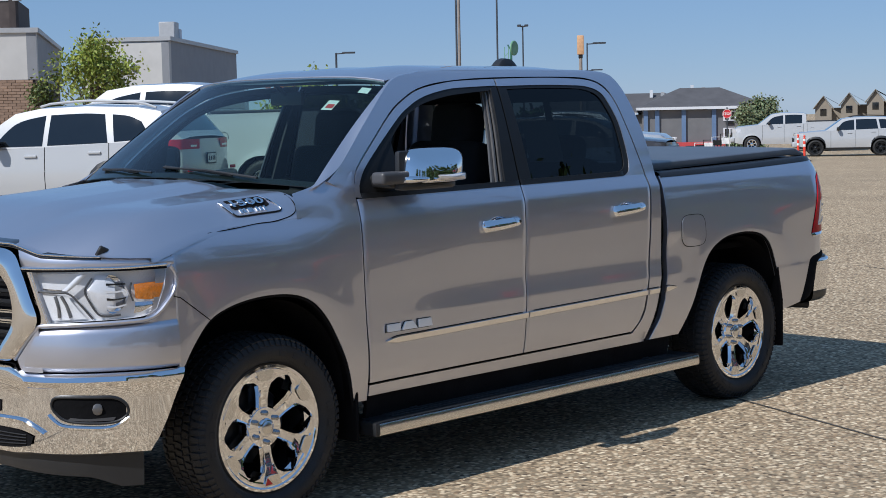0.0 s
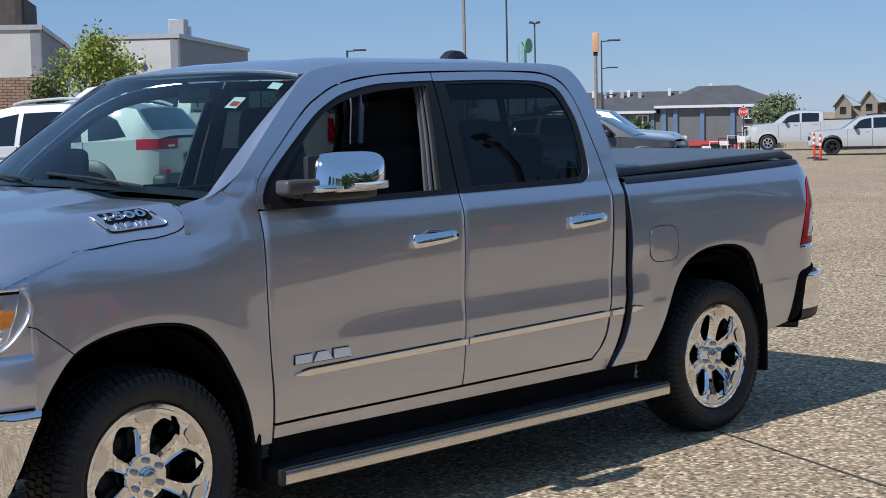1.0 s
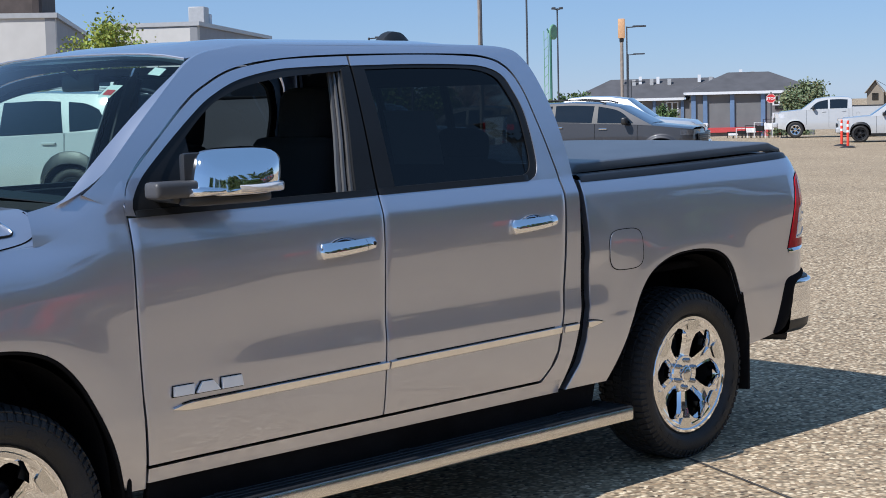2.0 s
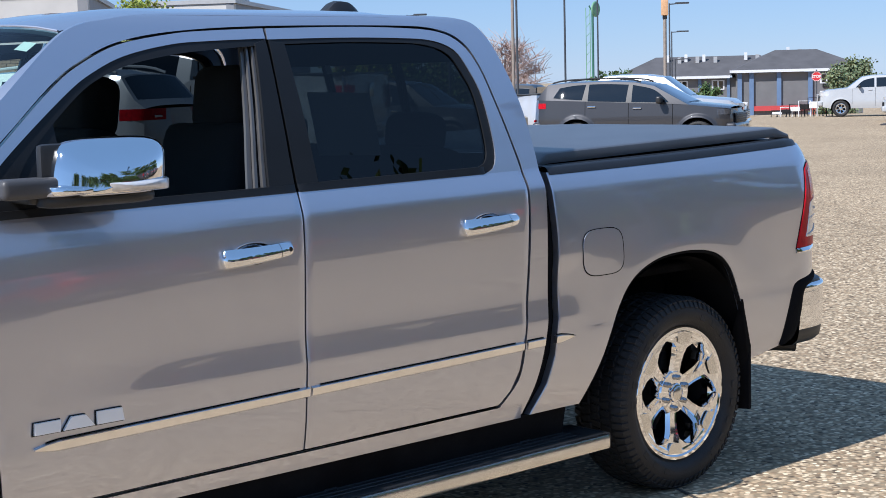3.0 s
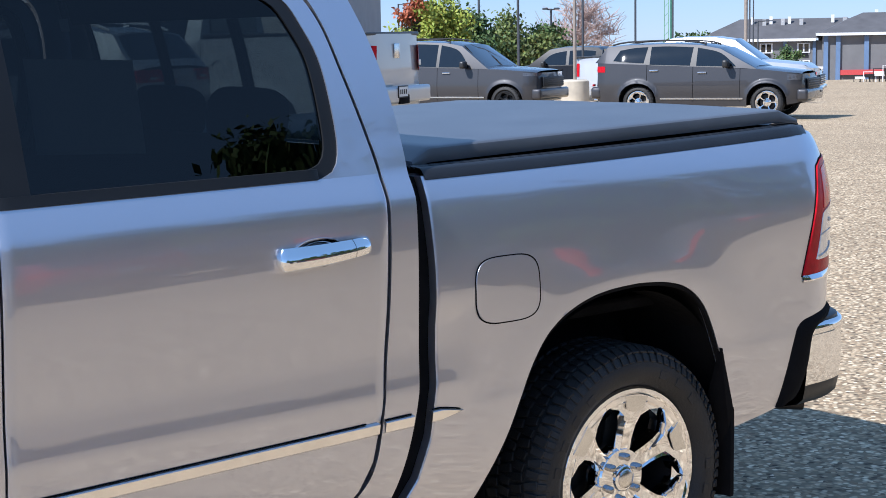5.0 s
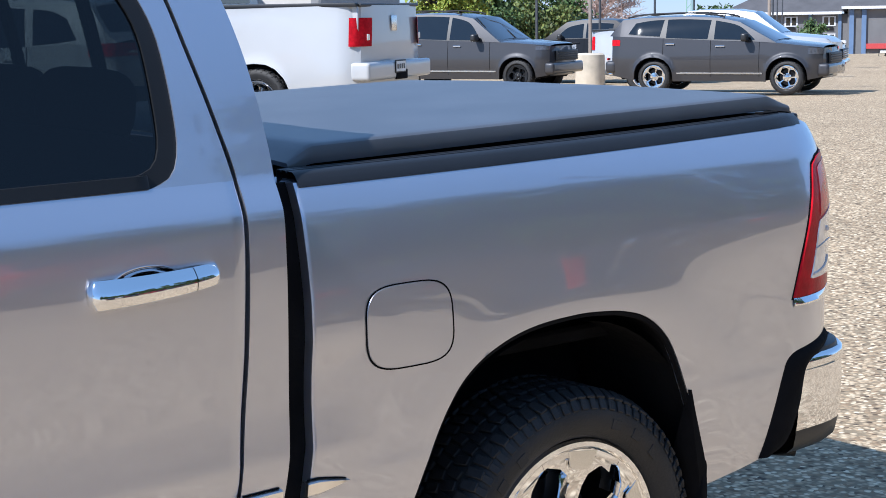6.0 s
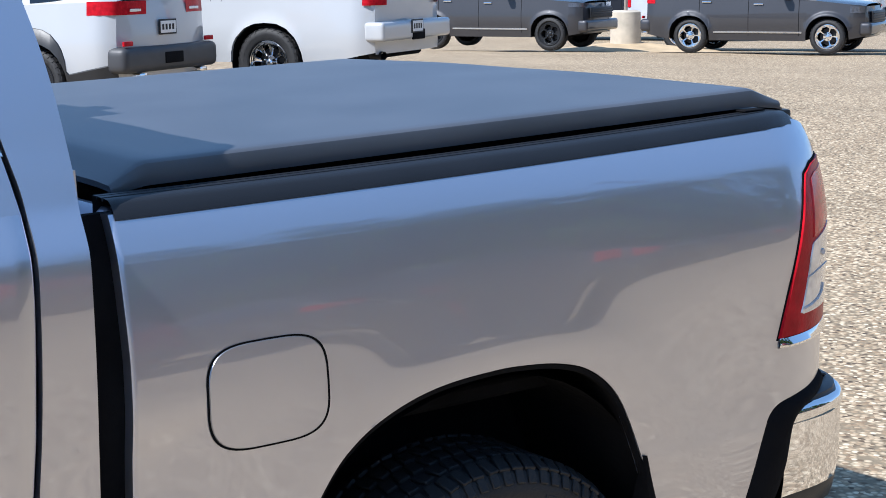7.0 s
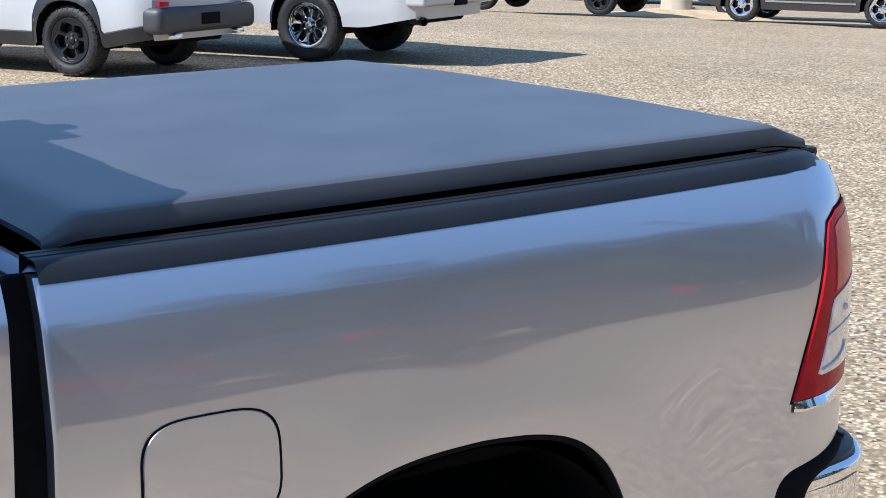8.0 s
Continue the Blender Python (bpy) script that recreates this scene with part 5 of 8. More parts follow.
# tailgate
rows = []
for j in range(13):
    z = 0.80 + (1.425 - 0.80) * j / 12
    rows.append([(4.672 + 0.035 * (1 - (y / 0.9) ** 4) + 0.02 * math.sin(math.pi * j / 12) - 0.03 * max(0, j / 12 - 0.85), y, z) for y in np.linspace(-0.83, 0.83, 21)])
tailgate = part("tailgate", sheet(rows, (-0.05, 0, 0)), SILVER, truck)
part("tailgate_cap", box((0.08, 1.66, 0.024), (4.650, 0, 1.424), 0.010, 2), PLASTIC, tailgate)
for s in (-1, 1):
    # rear corner skin between bed side and tailgate
    rows = []
    for j in range(13):
        z = 0.80 + 0.60 * j / 12
        w0 = half_width(4.685, z)
        rows.append([(4.685, s * w0, z), (4.705, s * (w0 - 0.03), z), (4.71, s * (w0 - 0.07), z), (4.70, s * 0.825, z)])
    part("bed_corner", sheet(rows, None), SILVER, truck)
    # tail lamp, following the corner of the bed
    lamp_top = lambda x: interp(x, [(4.44, 1.24), (4.52, 1.275), (4.555, 1.308), (4.60, 1.327), (4.70, 1.338)])
    lamp = part("tail_lamp", panel(s, lambda v: interp(v, [(0, 4.436), (0.4, 4.473), (0.78, 4.513), (0.95, 4.538), (1.0, 4.556)]), lambda v: 4.690, lambda x: 0.958 + 0.02 * (x - 4.44), lamp_top, 20, 24, out=0.006, thick=0.02), REDLENS, truck, "red tail lamp with clear reversing section")
    part("lamp_gap", panel(s, lambda v: interp(v, [(0, 4.430), (0.4, 4.466), (0.78, 4.506), (0.95, 4.531), (1.0, 4.548)]), lambda v: 4.690, lambda x: 0.952, lambda x: lamp_top(x) + 0.006, 16, 20, out=0.002, thick=0.01), LINER, lamp)
    seat_z = lambda x: 1.158 + 0.2 * (x - 4.55) - 0.012 * max(0, (4.565 - x) / 0.02) ** 2
    clear = part("clear_section", panel(s, lambda v: interp(v, [(0, 4.514), (0.06, 4.506), (0.5, 4.525), (0.9, 4.543), (1.0, 4.552)]), lambda v: 4.692, lambda x: 1.002, seat_z, 16, 20, out=0.0085, thick=0.004), CLEARLENS, lamp)
    # lit upper part of the lens, painted as a brighter red panel
    part("upper_section", panel(s, lambda v: 4.556 + 0.018 * v, lambda v: 4.692, lambda x: 1.168 + 0.2 * (x - 4.55), lambda x: lamp_top(x) - 0.020, 12, 12, out=0.0085, thick=0.004), LITLENS, lamp, "upper red lens with its lit brightness painted in")
    on_lamp = lambda x, z, o=0.0095: Vector((x, s * (half_width(x, z) + o), z))
    part("lens_seam", tube([on_lamp(4.532 + 0.156 * q, 1.083 + 0.012 * math.sin(2.6 * q)) for q in np.linspace(0, 1, 9)], 0.0016, 5), LENSGREY, clear)
    part("reflector", tube([on_lamp(x, z) for x, z in ((4.520, 1.014), (4.550, 1.017), (4.590, 1.024), (4.622, 1.036), (4.630, 1.052))], 0.0032, 6), LENSGREY, clear)
    part("lens_ring", lathe([(0.0, -0.003), (0.006, -0.003), (0.008, 0.0), (0.006, 0.003), (0.0, 0.003)], 12), LENSGREY, clear).location = on_lamp(4.612, 1.128, 0.010)
    rows = []
    for x in np.linspace(4.441, 4.686, 14):
        z, w0, e = 0.935 + 0.02 * (x - 4.44), half_width(x, 0.94), min(1, (x - 4.435) / 0.02)
        rows.append([(x, s * (w0 + 0.001), z + 0.023), (x, s * (w0 + 0.006 * e), z + 0.021), (x, s * (w0 + 0.014 * e), z + 0.006), (x, s * (w0 + 0.013 * e), z + 0.001), (x, s * w0, z - 0.003)])
    part("lamp_foot", sheet(rows, None), CHROME, lamp)
    part("lamp_wrap", sheet([[(4.690, s * (half_width(4.69, z) + 0.006), z), (4.715, s * (half_width(4.69, z) - 0.03), z), (4.72, s * 0.85, z)] for z in np.linspace(0.97, 1.31, 8)], None), REDLENS, lamp)

# rear bumper
plan = curve([(4.475, 1.012, 0), (4.62, 1.002, 0), (4.715, 0.968, 0), (4.79, 0.88, 0), (4.835, 0.70, 0), (4.855, 0.40, 0), (4.86, 0.0, 0)], 30)
bumper = thing("rear_bumper", "", "")
bumper.parent = truck
line = [Vector((p.x, -p.y, 0)) for p in plan] + [Vector((p.x, p.y, 0)) for p in plan[::-1][1:]]
def bumper_rows(prof, pts):
    rows = []
    for i, p in enumerate(pts):
        a, b = pts[max(i - 1, 0)], pts[min(i + 1, len(pts) - 1)]
        d = (b - a).normalized()
        nrm = Vector((d.y, -d.x, 0))
        if nrm.dot(p - Vector((4.2, 0, 0))) < 0:
            nrm = -nrm
        rows.append([p + nrm * o + Vector((0, 0, z)) for o, z in prof])
    return rows
rows = bumper_rows([(-0.006, 0.572), (0.003, 0.578), (0.008, 0.62), (0.010, 0.69), (0.008, 0.738), (0.008, 0.745), (0.012, 0.750), (0.0145, 0.760), (0.013, 0.774), (0.008, 0.782), (0.001, 0.785), (-0.006, 0.783)], line)
part("bumper_shell", sheet(rows, None), CHROME, bumper, "chrome rear bumper shell")
rows = bumper_rows([(-0.004, 0.780), (-0.007, 0.793), (-0.018, 0.798), (-0.10, 0.800), (-0.16, 0.79)], line)
part("step_pad", sheet(rows, None), PLASTIC, bumper, "black ribbed step pad")
for s in (-1, 1):
    for k in range(7):
        part("pad_rib", box((0.012, 0.10, 0.008), (4.575 + 0.026 * k, s * (0.905 - 0.012 * max(0, k - 3)), 0.803), 0.003, 1), PLASTIC, bumper)
    fore = curve([(4.318, 0, 0.530), (4.335, 0, 0.575), (4.372, 0, 0.680), (4.395, 0, 0.748), (4.413, 0, 0.786), (4.445, 0, 0.808), (4.50, 0, 0.818), (4.58, 0, 0.827), (4.665, 0, 0.838)], 34)
    aft = curve([(4.368, 0, 0.532), (4.430, 0, 0.556), (4.472, 0, 0.645), (4.488, 0, 0.725), (4.500, 0, 0.758), (4.530, 0, 0.776), (4.57, 0, 0.784), (4.62, 0, 0.790), (4.665, 0, 0.796)], 34)
    rows = []
    for j in range(7):
        row = [skin(s)(p.x + (q.x - p.x) * j / 6, p.z + (q.z - p.z) * j / 6) + Vector((0, s * (0.024 * math.sin(math.pi * (0.12 + 0.70 * j / 6)) - 0.010), 0)) for p, q in zip(fore, aft)]
        rows.append(row)
    part("side_cap", sheet(rows, (0, -s * 0.07, 0)), LINER, bumper, "black plastic bumper end")
part("lower_bar", sheet(bumper_rows([(0.000, 0.580), (0.002, 0.568), (-0.006, 0.530), (-0.03, 0.508), (-0.08, 0.495), (-0.2, 0.50)], line), None), PLASTIC, bumper)

fb = thing("front_bumper", "", "")
fb.parent = truck
part("nose_core", box((0.30, 1.40, 0.76), (-0.68, 0, 0.80), 0.05, 1), LINER, fb)


def bumper_end(z):
    return interp(z, [(0.40, 0.978), (0.46, 0.993), (0.53, 1.003), (0.63, 1.009), (0.75, 1.0142)])


def bumper_wrap(prof, end=1.0):
    rows = []
    for o, z, dz in prof:
        row = []
        for i in range(101):
            u = -1 + 2 * i / 100
            u = (1 if u > 0 else -1) * abs(u) ** 0.8
            y = abs(u) * bumper_end(z) * end
            mid = max(0.0, min(1.0, (0.62 - y) / 0.08))
            row.append(nose(1 if u > 0 else -1, y, z + dz * mid, o * (1 if y < 0.95 else 1 - 0.5 * (y - 0.95) / 0.06)))
        rows.append(row)
    return rows


part("bumper_shell", sheet(bumper_wrap([(-0.07, 0.400, -0.008), (-0.02, 0.402, -0.008), (0.004, 0.418, -0.008), (0.012, 0.47, 0), (0.017, 0.55, 0), (0.018, 0.64, 0), (0.019, 0.690, 0.008), (0.030, 0.703, 0.012), (0.036, 0.718, 0.02), (0.030, 0.737, 0.03), (0.010, 0.747, 0.035), (-0.06, 0.747, 0.035)]), None), CHROME, fb, "chrome front bumper with grey stone chips")
dam = []
for u in np.linspace(-1, 1, 81):
    y = abs(u) * 0.972
    zb = interp(y, [(0, 0.325), (0.43, 0.32), (0.84, 0.303), (0.89, 0.28), (0.915, 0.258), (0.98, 0.255)])
    dam.append([nose(1 if u > 0 else -1, y, zb, -0.085), nose(1 if u > 0 else -1, y, zb + 0.01, -0.045), nose(1 if u > 0 else -1, y, 0.37, -0.03), nose(1 if u > 0 else -1, y, 0.415, -0.03)])
part("valance", sheet(dam, None), PLASTIC, fb, "black plastic air dam")
for s in (-1, 1):
    # painted panel under the lamp
    top = [(0.688, 0.930), (0.75, 0.937), (0.844, 0.941), (0.92, 0.942), (0.965, 0.948), (1.0117, 0.960)]
    low = [(0.600, 0.752), (0.68, 0.752), (0.78, 0.752), (0.88, 0.752), (0.95, 0.752), (1.0117, 0.752)]
    part("front_fascia", nose_fill(s, low, top, lambda v: 0.014 * math.sin(math.pi * min(1, 0.12 + 0.88 * v)) ** 0.7 - 0.012 * max(0, v - 0.88) / 0.12 - 0.02 * max(0, 0.08 - v) / 0.08, 36, 16), SILVER, fb, "silver panel under the headlamp")
    part("fascia_end", nose_fill(s, [(0.578, 0.800), (0.588, 0.775), (0.602, 0.752)], [(0.690, 0.932), (0.692, 0.90), (0.700, 0.752)], 0.008, 10, 8), SILVER, fb)
    part("bumper_gap", nose_fill(s, [(0.58, 0.735), (0.8, 0.735), (1.005, 0.735)], [(0.58, 0.760), (0.8, 0.760), (1.005, 0.760)], -0.02, 24, 1), LINER, fb)
    # corner between lamp and fender, and the panel over the lamp
    part("lamp_corner", nose_fill(s, [(0.970, 0.945), (0.990, 0.99), (0.996, 1.06), (0.998, 1.12), (0.998, 1.21)], [(1.0117, 0.945), (1.0117, 0.99), (1.0118, 1.06), (1.0118, 1.12), (1.0118, 1.21)], -0.003, 16, 5), SILVER, fb)
    part("lamp_inner_trim", nose_fill(s, [(0.615, 1.176), (0.636, 1.12), (0.660, 1.05), (0.684, 0.975), (0.676, 0.930)], [(0.668, 1.176), (0.680, 1.12), (0.700, 1.05), (0.724, 0.975), (0.734, 0.940)], 0.0, 16, 3), CHROME, fb)
    part("lamp_brow", nose_fill(s, [(0.62, 1.176), (0.75, 1.178), (0.85, 1.178), (0.94, 1.176), (1.006, 1.174), (1.0117, 1.174)], [(0.62, 1.262), (0.70, 1.232), (0.80, 1.222), (0.90, 1.214), (0.97, 1.207), (1.0117, 1.204)], 0.0, 30, 5, 0.004), SILVER, fb)
    part("fender_seam", tube([nose(s, 1.0085, 1.048, 0.004), skin(s)(-0.48, 1.034) + Vector((0, s * 0.0015, 0)), skin(s)(-0.41, 0.980) + Vector((0, s * 0.0015, 0)), skin(s)(-0.336, 0.922) + Vector((0, s * 0.0015, 0))], 0.002, 6), LINER, fb)
    # fog lamp recess
    fog = part("fog_lamp", nose_fill(s, [(0.738, 0.612), (0.750, 0.590), (0.780, 0.562), (0.832, 0.549), (0.905, 0.547), (0.938, 0.572)], [(0.738, 0.632), (0.748, 0.650), (0.790, 0.654), (0.86, 0.651), (0.915, 0.645), (0.938, 0.612)], 0.0205, 30, 4), LINER, fb, "dark fog lamp recess with a small lamp")
    part("surround", nose_line(s, [(0.738, 0.612), (0.750, 0.590), (0.780, 0.562), (0.832, 0.549), (0.905, 0.547), (0.938, 0.572), (0.940, 0.612), (0.915, 0.647), (0.86, 0.653), (0.790, 0.656), (0.748, 0.652), (0.736, 0.632), (0.738, 0.612)], 0.022, 0.006, 60), PLASTIC, fog)
    part("lens", nose_fill(s, [(0.860, 0.602), (0.864, 0.586), (0.873, 0.580), (0.882, 0.586), (0.886, 0.602)], [(0.860, 0.604), (0.864, 0.622), (0.873, 0.628), (0.882, 0.622), (0.886, 0.604)], 0.024, 16, 4, 0.006), RUNCHANNEL, fog)
    part("lamp_shelf", nose_fill(s, [(0.79, 0.562), (0.85, 0.556), (0.91, 0.556)], [(0.80, 0.572), (0.85, 0.566), (0.915, 0.570)], 0.024, 12, 1), GREYPLASTIC, fog)
    part("brightwork", nose_line(s, [(0.722, 0.580), (0.742, 0.556), (0.772, 0.535), (0.831, 0.527), (0.905, 0.526), (0.945, 0.566)], 0.022, 0.009, 40, 8), CHROME, fog)
    # lower openings beside the number plate
    mesh = part("lower_grille", nose_fill(s, [(0.0, 0.420), (0.3, 0.425), (0.55, 0.436), (0.640, 0.450)], [(0.0, 0.515), (0.3, 0.516), (0.56, 0.512), (0.655, 0.488)], 0.019, 24, 2), LINER, fb, "dark lower mesh grille")
    for k in range(4):
        part("mesh_bar", nose_line(s, [(0.0, 0.437 + 0.02 * k), (0.3, 0.440 + 0.019 * k), (0.62, 0.456 + 0.012 * k)], 0.021, 0.003, 20), DARKMETAL, mesh)
    part("brightwork", nose_line(s, [(0.0, 0.553), (0.44, 0.556), (0.596, 0.552), (0.66, 0.528), (0.705, 0.500)], 0.020, 0.011, 36, 8), CHROME, fb)
    part("intake", nose_fill(s, [(0.0, 0.578), (0.3, 0.578), (0.484, 0.580)], [(0.0, 0.640), (0.3, 0.640), (0.488, 0.628)], 0.0205, 16, 1), LINER, fb)

    # headlamp
    zl = [(0.726, 0.953), (0.78, 0.957), (0.87, 0.962), (0.945, 0.966), (0.982, 0.975), (0.998, 1.000)]
    zh = [(0.660, 1.160), (0.75, 1.163), (0.85, 1.165), (0.94, 1.164), (0.995, 1.166), (1.008, 1.160)]
    lamp = part("headlamp", nose_fill(s, zl, zh, -0.036, 30, 6), HOUSING, truck, "clear headlamp with chrome reflector and amber marker")
    part("lens_cover", nose_fill(s, zl, zh, 0.002, 30, 8, 0.004), LENS, lamp)
    for line, nm in ((zl, "floor_bezel"), (zh, "roof_bezel")):
        pts = curve([(y, 0, z) for y, z in line], 30)
        part(nm, sheet([[nose(s, p.x, p.z, o) for p in pts] for o in (0.002, -0.02, -0.056)], None), HOUSING, lamp)
    part("inner_bezel", sheet([[nose(s, 0.660 + 0.066 * k / 6, 1.160 - 0.207 * k / 6, o) for k in range(7)] for o in (0.002, -0.056)], None), HOUSING, lamp)
    part("outer_bezel", sheet([[nose(s, y, z, o) for y, z in ((1.008, 1.160), (1.006, 1.09), (0.998, 1.000))] for o in (0.002, -0.05)], None), HOUSING, lamp)
    part("trim_line", nose_line(s, [(0.560, 0.800), (0.60, 0.845), (0.680, 0.930), (0.70, 0.941), (0.78, 0.946), (0.87, 0.949), (0.945, 0.953), (0.985, 0.960), (1.000, 0.985), (1.008, 1.03), (1.0117, 1.09), (1.0117, 1.140), (1.010, 1.170)], 0.004, 0.0095, 80, 8), SILVER, lamp, "bright silver lamp surround")
    part("brow_line", nose_line(s, [(0.55, 1.176), (0.70, 1.176), (0.85, 1.176), (0.94, 1.173), (1.008, 1.176)], 0.008, 0.007, 50, 8), CHROME, lamp)
    part("under_line", nose_line(s, [(0.56, 1.166), (0.70, 1.1655), (0.85, 1.1665), (0.94, 1.164), (1.008, 1.165)], 0.006, 0.004, 50, 6), LINER, lamp)
    # inside the lamp: upper cell, running light, projector, marker
    part("upper_cell", nose_fill(s, [(0.695, 1.088), (0.74, 1.083), (0.79, 1.080)], [(0.672, 1.154), (0.75, 1.156), (0.835, 1.158)], -0.03, 16, 5, -0.03), REFLECTOR, lamp)
    part("running_light", nose_fill(s, [(0.738, 0.964), (0.78, 0.965), (0.852, 0.970)], [(0.700, 1.074), (0.75, 1.071), (0.796, 1.064)], -0.018, 18, 5), FROST, lamp)
    for y0, y1 in ((0.765, 0.753), (0.805, 0.775)):
        part("lens_rib", nose_line(s, [(y0, 0.975), ((y0 + y1) / 2 + 0.004, 1.02), (y1, 1.062)], -0.016, 0.007, 8), RUNCHANNEL, lamp)
    part("light_bar", nose_fill(s, [(0.782, 1.086), (0.80, 1.105), (0.838, 1.150)], [(0.805, 1.084), (0.825, 1.105), (0.860, 1.150)], -0.008, 10, 3, 0.006), FROST, lamp)
    cell = bmesh.new()
    for path in ([(0.688, 1.080), (0.75, 1.077), (0.803, 1.072), (0.835, 1.03), (0.869, 0.968)], [(0.872, 1.134), (0.858, 1.105), (0.851, 1.080), (0.865, 1.03), (0.884, 0.985), (0.905, 0.978), (0.935, 0.982)]):
        nose_line(s, path, -0.012, 0.0045, 24, 6, cell)
    part("cell_edge", cell, GREYPLASTIC, lamp)
    proj = part("projector", nose_fill(s, [(0.856, 1.075), (0.870, 1.02), (0.888, 0.990), (0.915, 0.987), (0.925, 1.01)], [(0.858, 1.092), (0.874, 1.130), (0.888, 1.145), (0.910, 1.14), (0.925, 1.11)], -0.022, 20, 6, 0.016), FROST, lamp)
    part("reflector_bowl", nose_fill(s, [(0.900, 1.075), (0.905, 1.00), (0.922, 0.988), (0.945, 1.02), (0.953, 1.06)], [(0.900, 1.085), (0.908, 1.138), (0.925, 1.142), (0.944, 1.11), (0.953, 1.075)], -0.014, 20, 8, -0.03), REFLECTOR, lamp)
    for k in range(4):
        part("reflector_blade", nose_fill(s, [(0.905, 1.012 + 0.030 * k), (0.925, 1.010 + 0.031 * k), (0.948, 1.020 + 0.028 * k)], [(0.905, 1.022 + 0.030 * k), (0.925, 1.017 + 0.031 * k), (0.948, 1.026 + 0.028 * k)], -0.006, 8, 1), TRIM if k % 2 else FROST, lamp)
    part("marker", nose_fill(s, [(0.966, 1.046), (0.985, 1.040), (1.001, 1.040)], [(0.964, 1.104), (0.985, 1.108), (1.0065, 1.110)], -0.004, 12, 5, 0.004), AMBER, lamp, "amber side marker")
    part("marker_edge", nose_line(s, [(0.960, 1.112), (0.956, 1.075), (0.962, 1.036)], -0.006, 0.004, 12), GREYPLASTIC, lamp)
    part("marker_shelf", nose_fill(s, [(0.962, 0.985), (0.98, 0.992), (0.992, 1.005)], [(0.966, 1.030), (0.982, 1.030), (0.999, 1.030)], -0.012, 10, 3, 0.006), REFLECTOR, lamp)

# grille
grille = thing("grille", "", "")
grille.parent = truck
for s in (-1, 1):
    part("grille_backing", nose_fill(s, [(0.0, 0.80), (0.3, 0.80), (0.50, 0.83)], [(0.0, 1.18), (0.3, 1.18), (0.56, 1.14)], -0.05, 16, 3), LINER, grille)
    outer = [(0.0, 1.275), (0.25, 1.272), (0.50, 1.262), (0.600, 1.240), (0.632, 1.163), (0.662, 1.07), (0.690, 0.980), (0.680, 0.935), (0.654, 0.905), (0.60, 0.845), (0.56, 0.806), (0.50, 0.790), (0.25, 0.785), (0.0, 0.785)]
    inner = [(0.0, 1.180), (0.25, 1.178), (0.40, 1.168), (0.48, 1.146), (0.520, 1.12), (0.546, 1.09), (0.560, 1.03), (0.555, 0.974), (0.535, 0.925), (0.496, 0.876), (0.459, 0.838), (0.40, 0.825), (0.25, 0.82), (0.0, 0.82)]
    part("grille_frame", nose_fill(s, outer, inner, lambda v: 0.006 + 0.030 * math.sin(math.pi * min(1, 0.1 + 0.8 * v)) - 0.05 * max(0, v - 0.8) / 0.2, 90, 10), CHROME, grille, "chrome grille surround")
    for k, z in enumerate((0.862, 0.905, 0.948, 0.991, 1.034, 1.077, 1.120)):
        reach = interp(z, [(0.84, 0.47), (0.88, 0.51), (0.93, 0.545), (1.03, 0.565), (1.09, 0.555), (1.14, 0.50)])
        part("grille_bar", nose_fill(s, [(0.0, z - 0.008), (0.3, z - 0.008), (reach, z - 0.008)], [(0.0, z + 0.010), (0.3, z + 0.010), (reach, z + 0.010)], -0.012, 12, 3, 0.01), CHROME if k in (2, 3) else TRIM, grille)
    part("grille_bridge", nose_fill(s, [(0.0, 0.955), (0.25, 0.955), (0.555, 0.950)], [(0.0, 0.972), (0.25, 0.972), (0.57, 0.972)], 0.004, 14, 3, 0.012), CHROME, grille)



# ---- parked vehicles ----
def wheel_simple(parent, tyre_r, rim_r, width, spokes, rim_mat, store={}):
    key = (tyre_r, rim_r, spokes, rim_mat.name)
    if key not in store:
        store[key] = []
        before = set(parent.children)
        wheel_parts(parent, tyre_r, rim_r, width, spokes, rim_mat, rim_mat, blocks=30, lugs=5)
        store[key] = [o for o in parent.children if o not in before]
    else:
        for o in store[key]:
            c = o.copy()
            scene.collection.objects.link(c)
            c.parent = parent


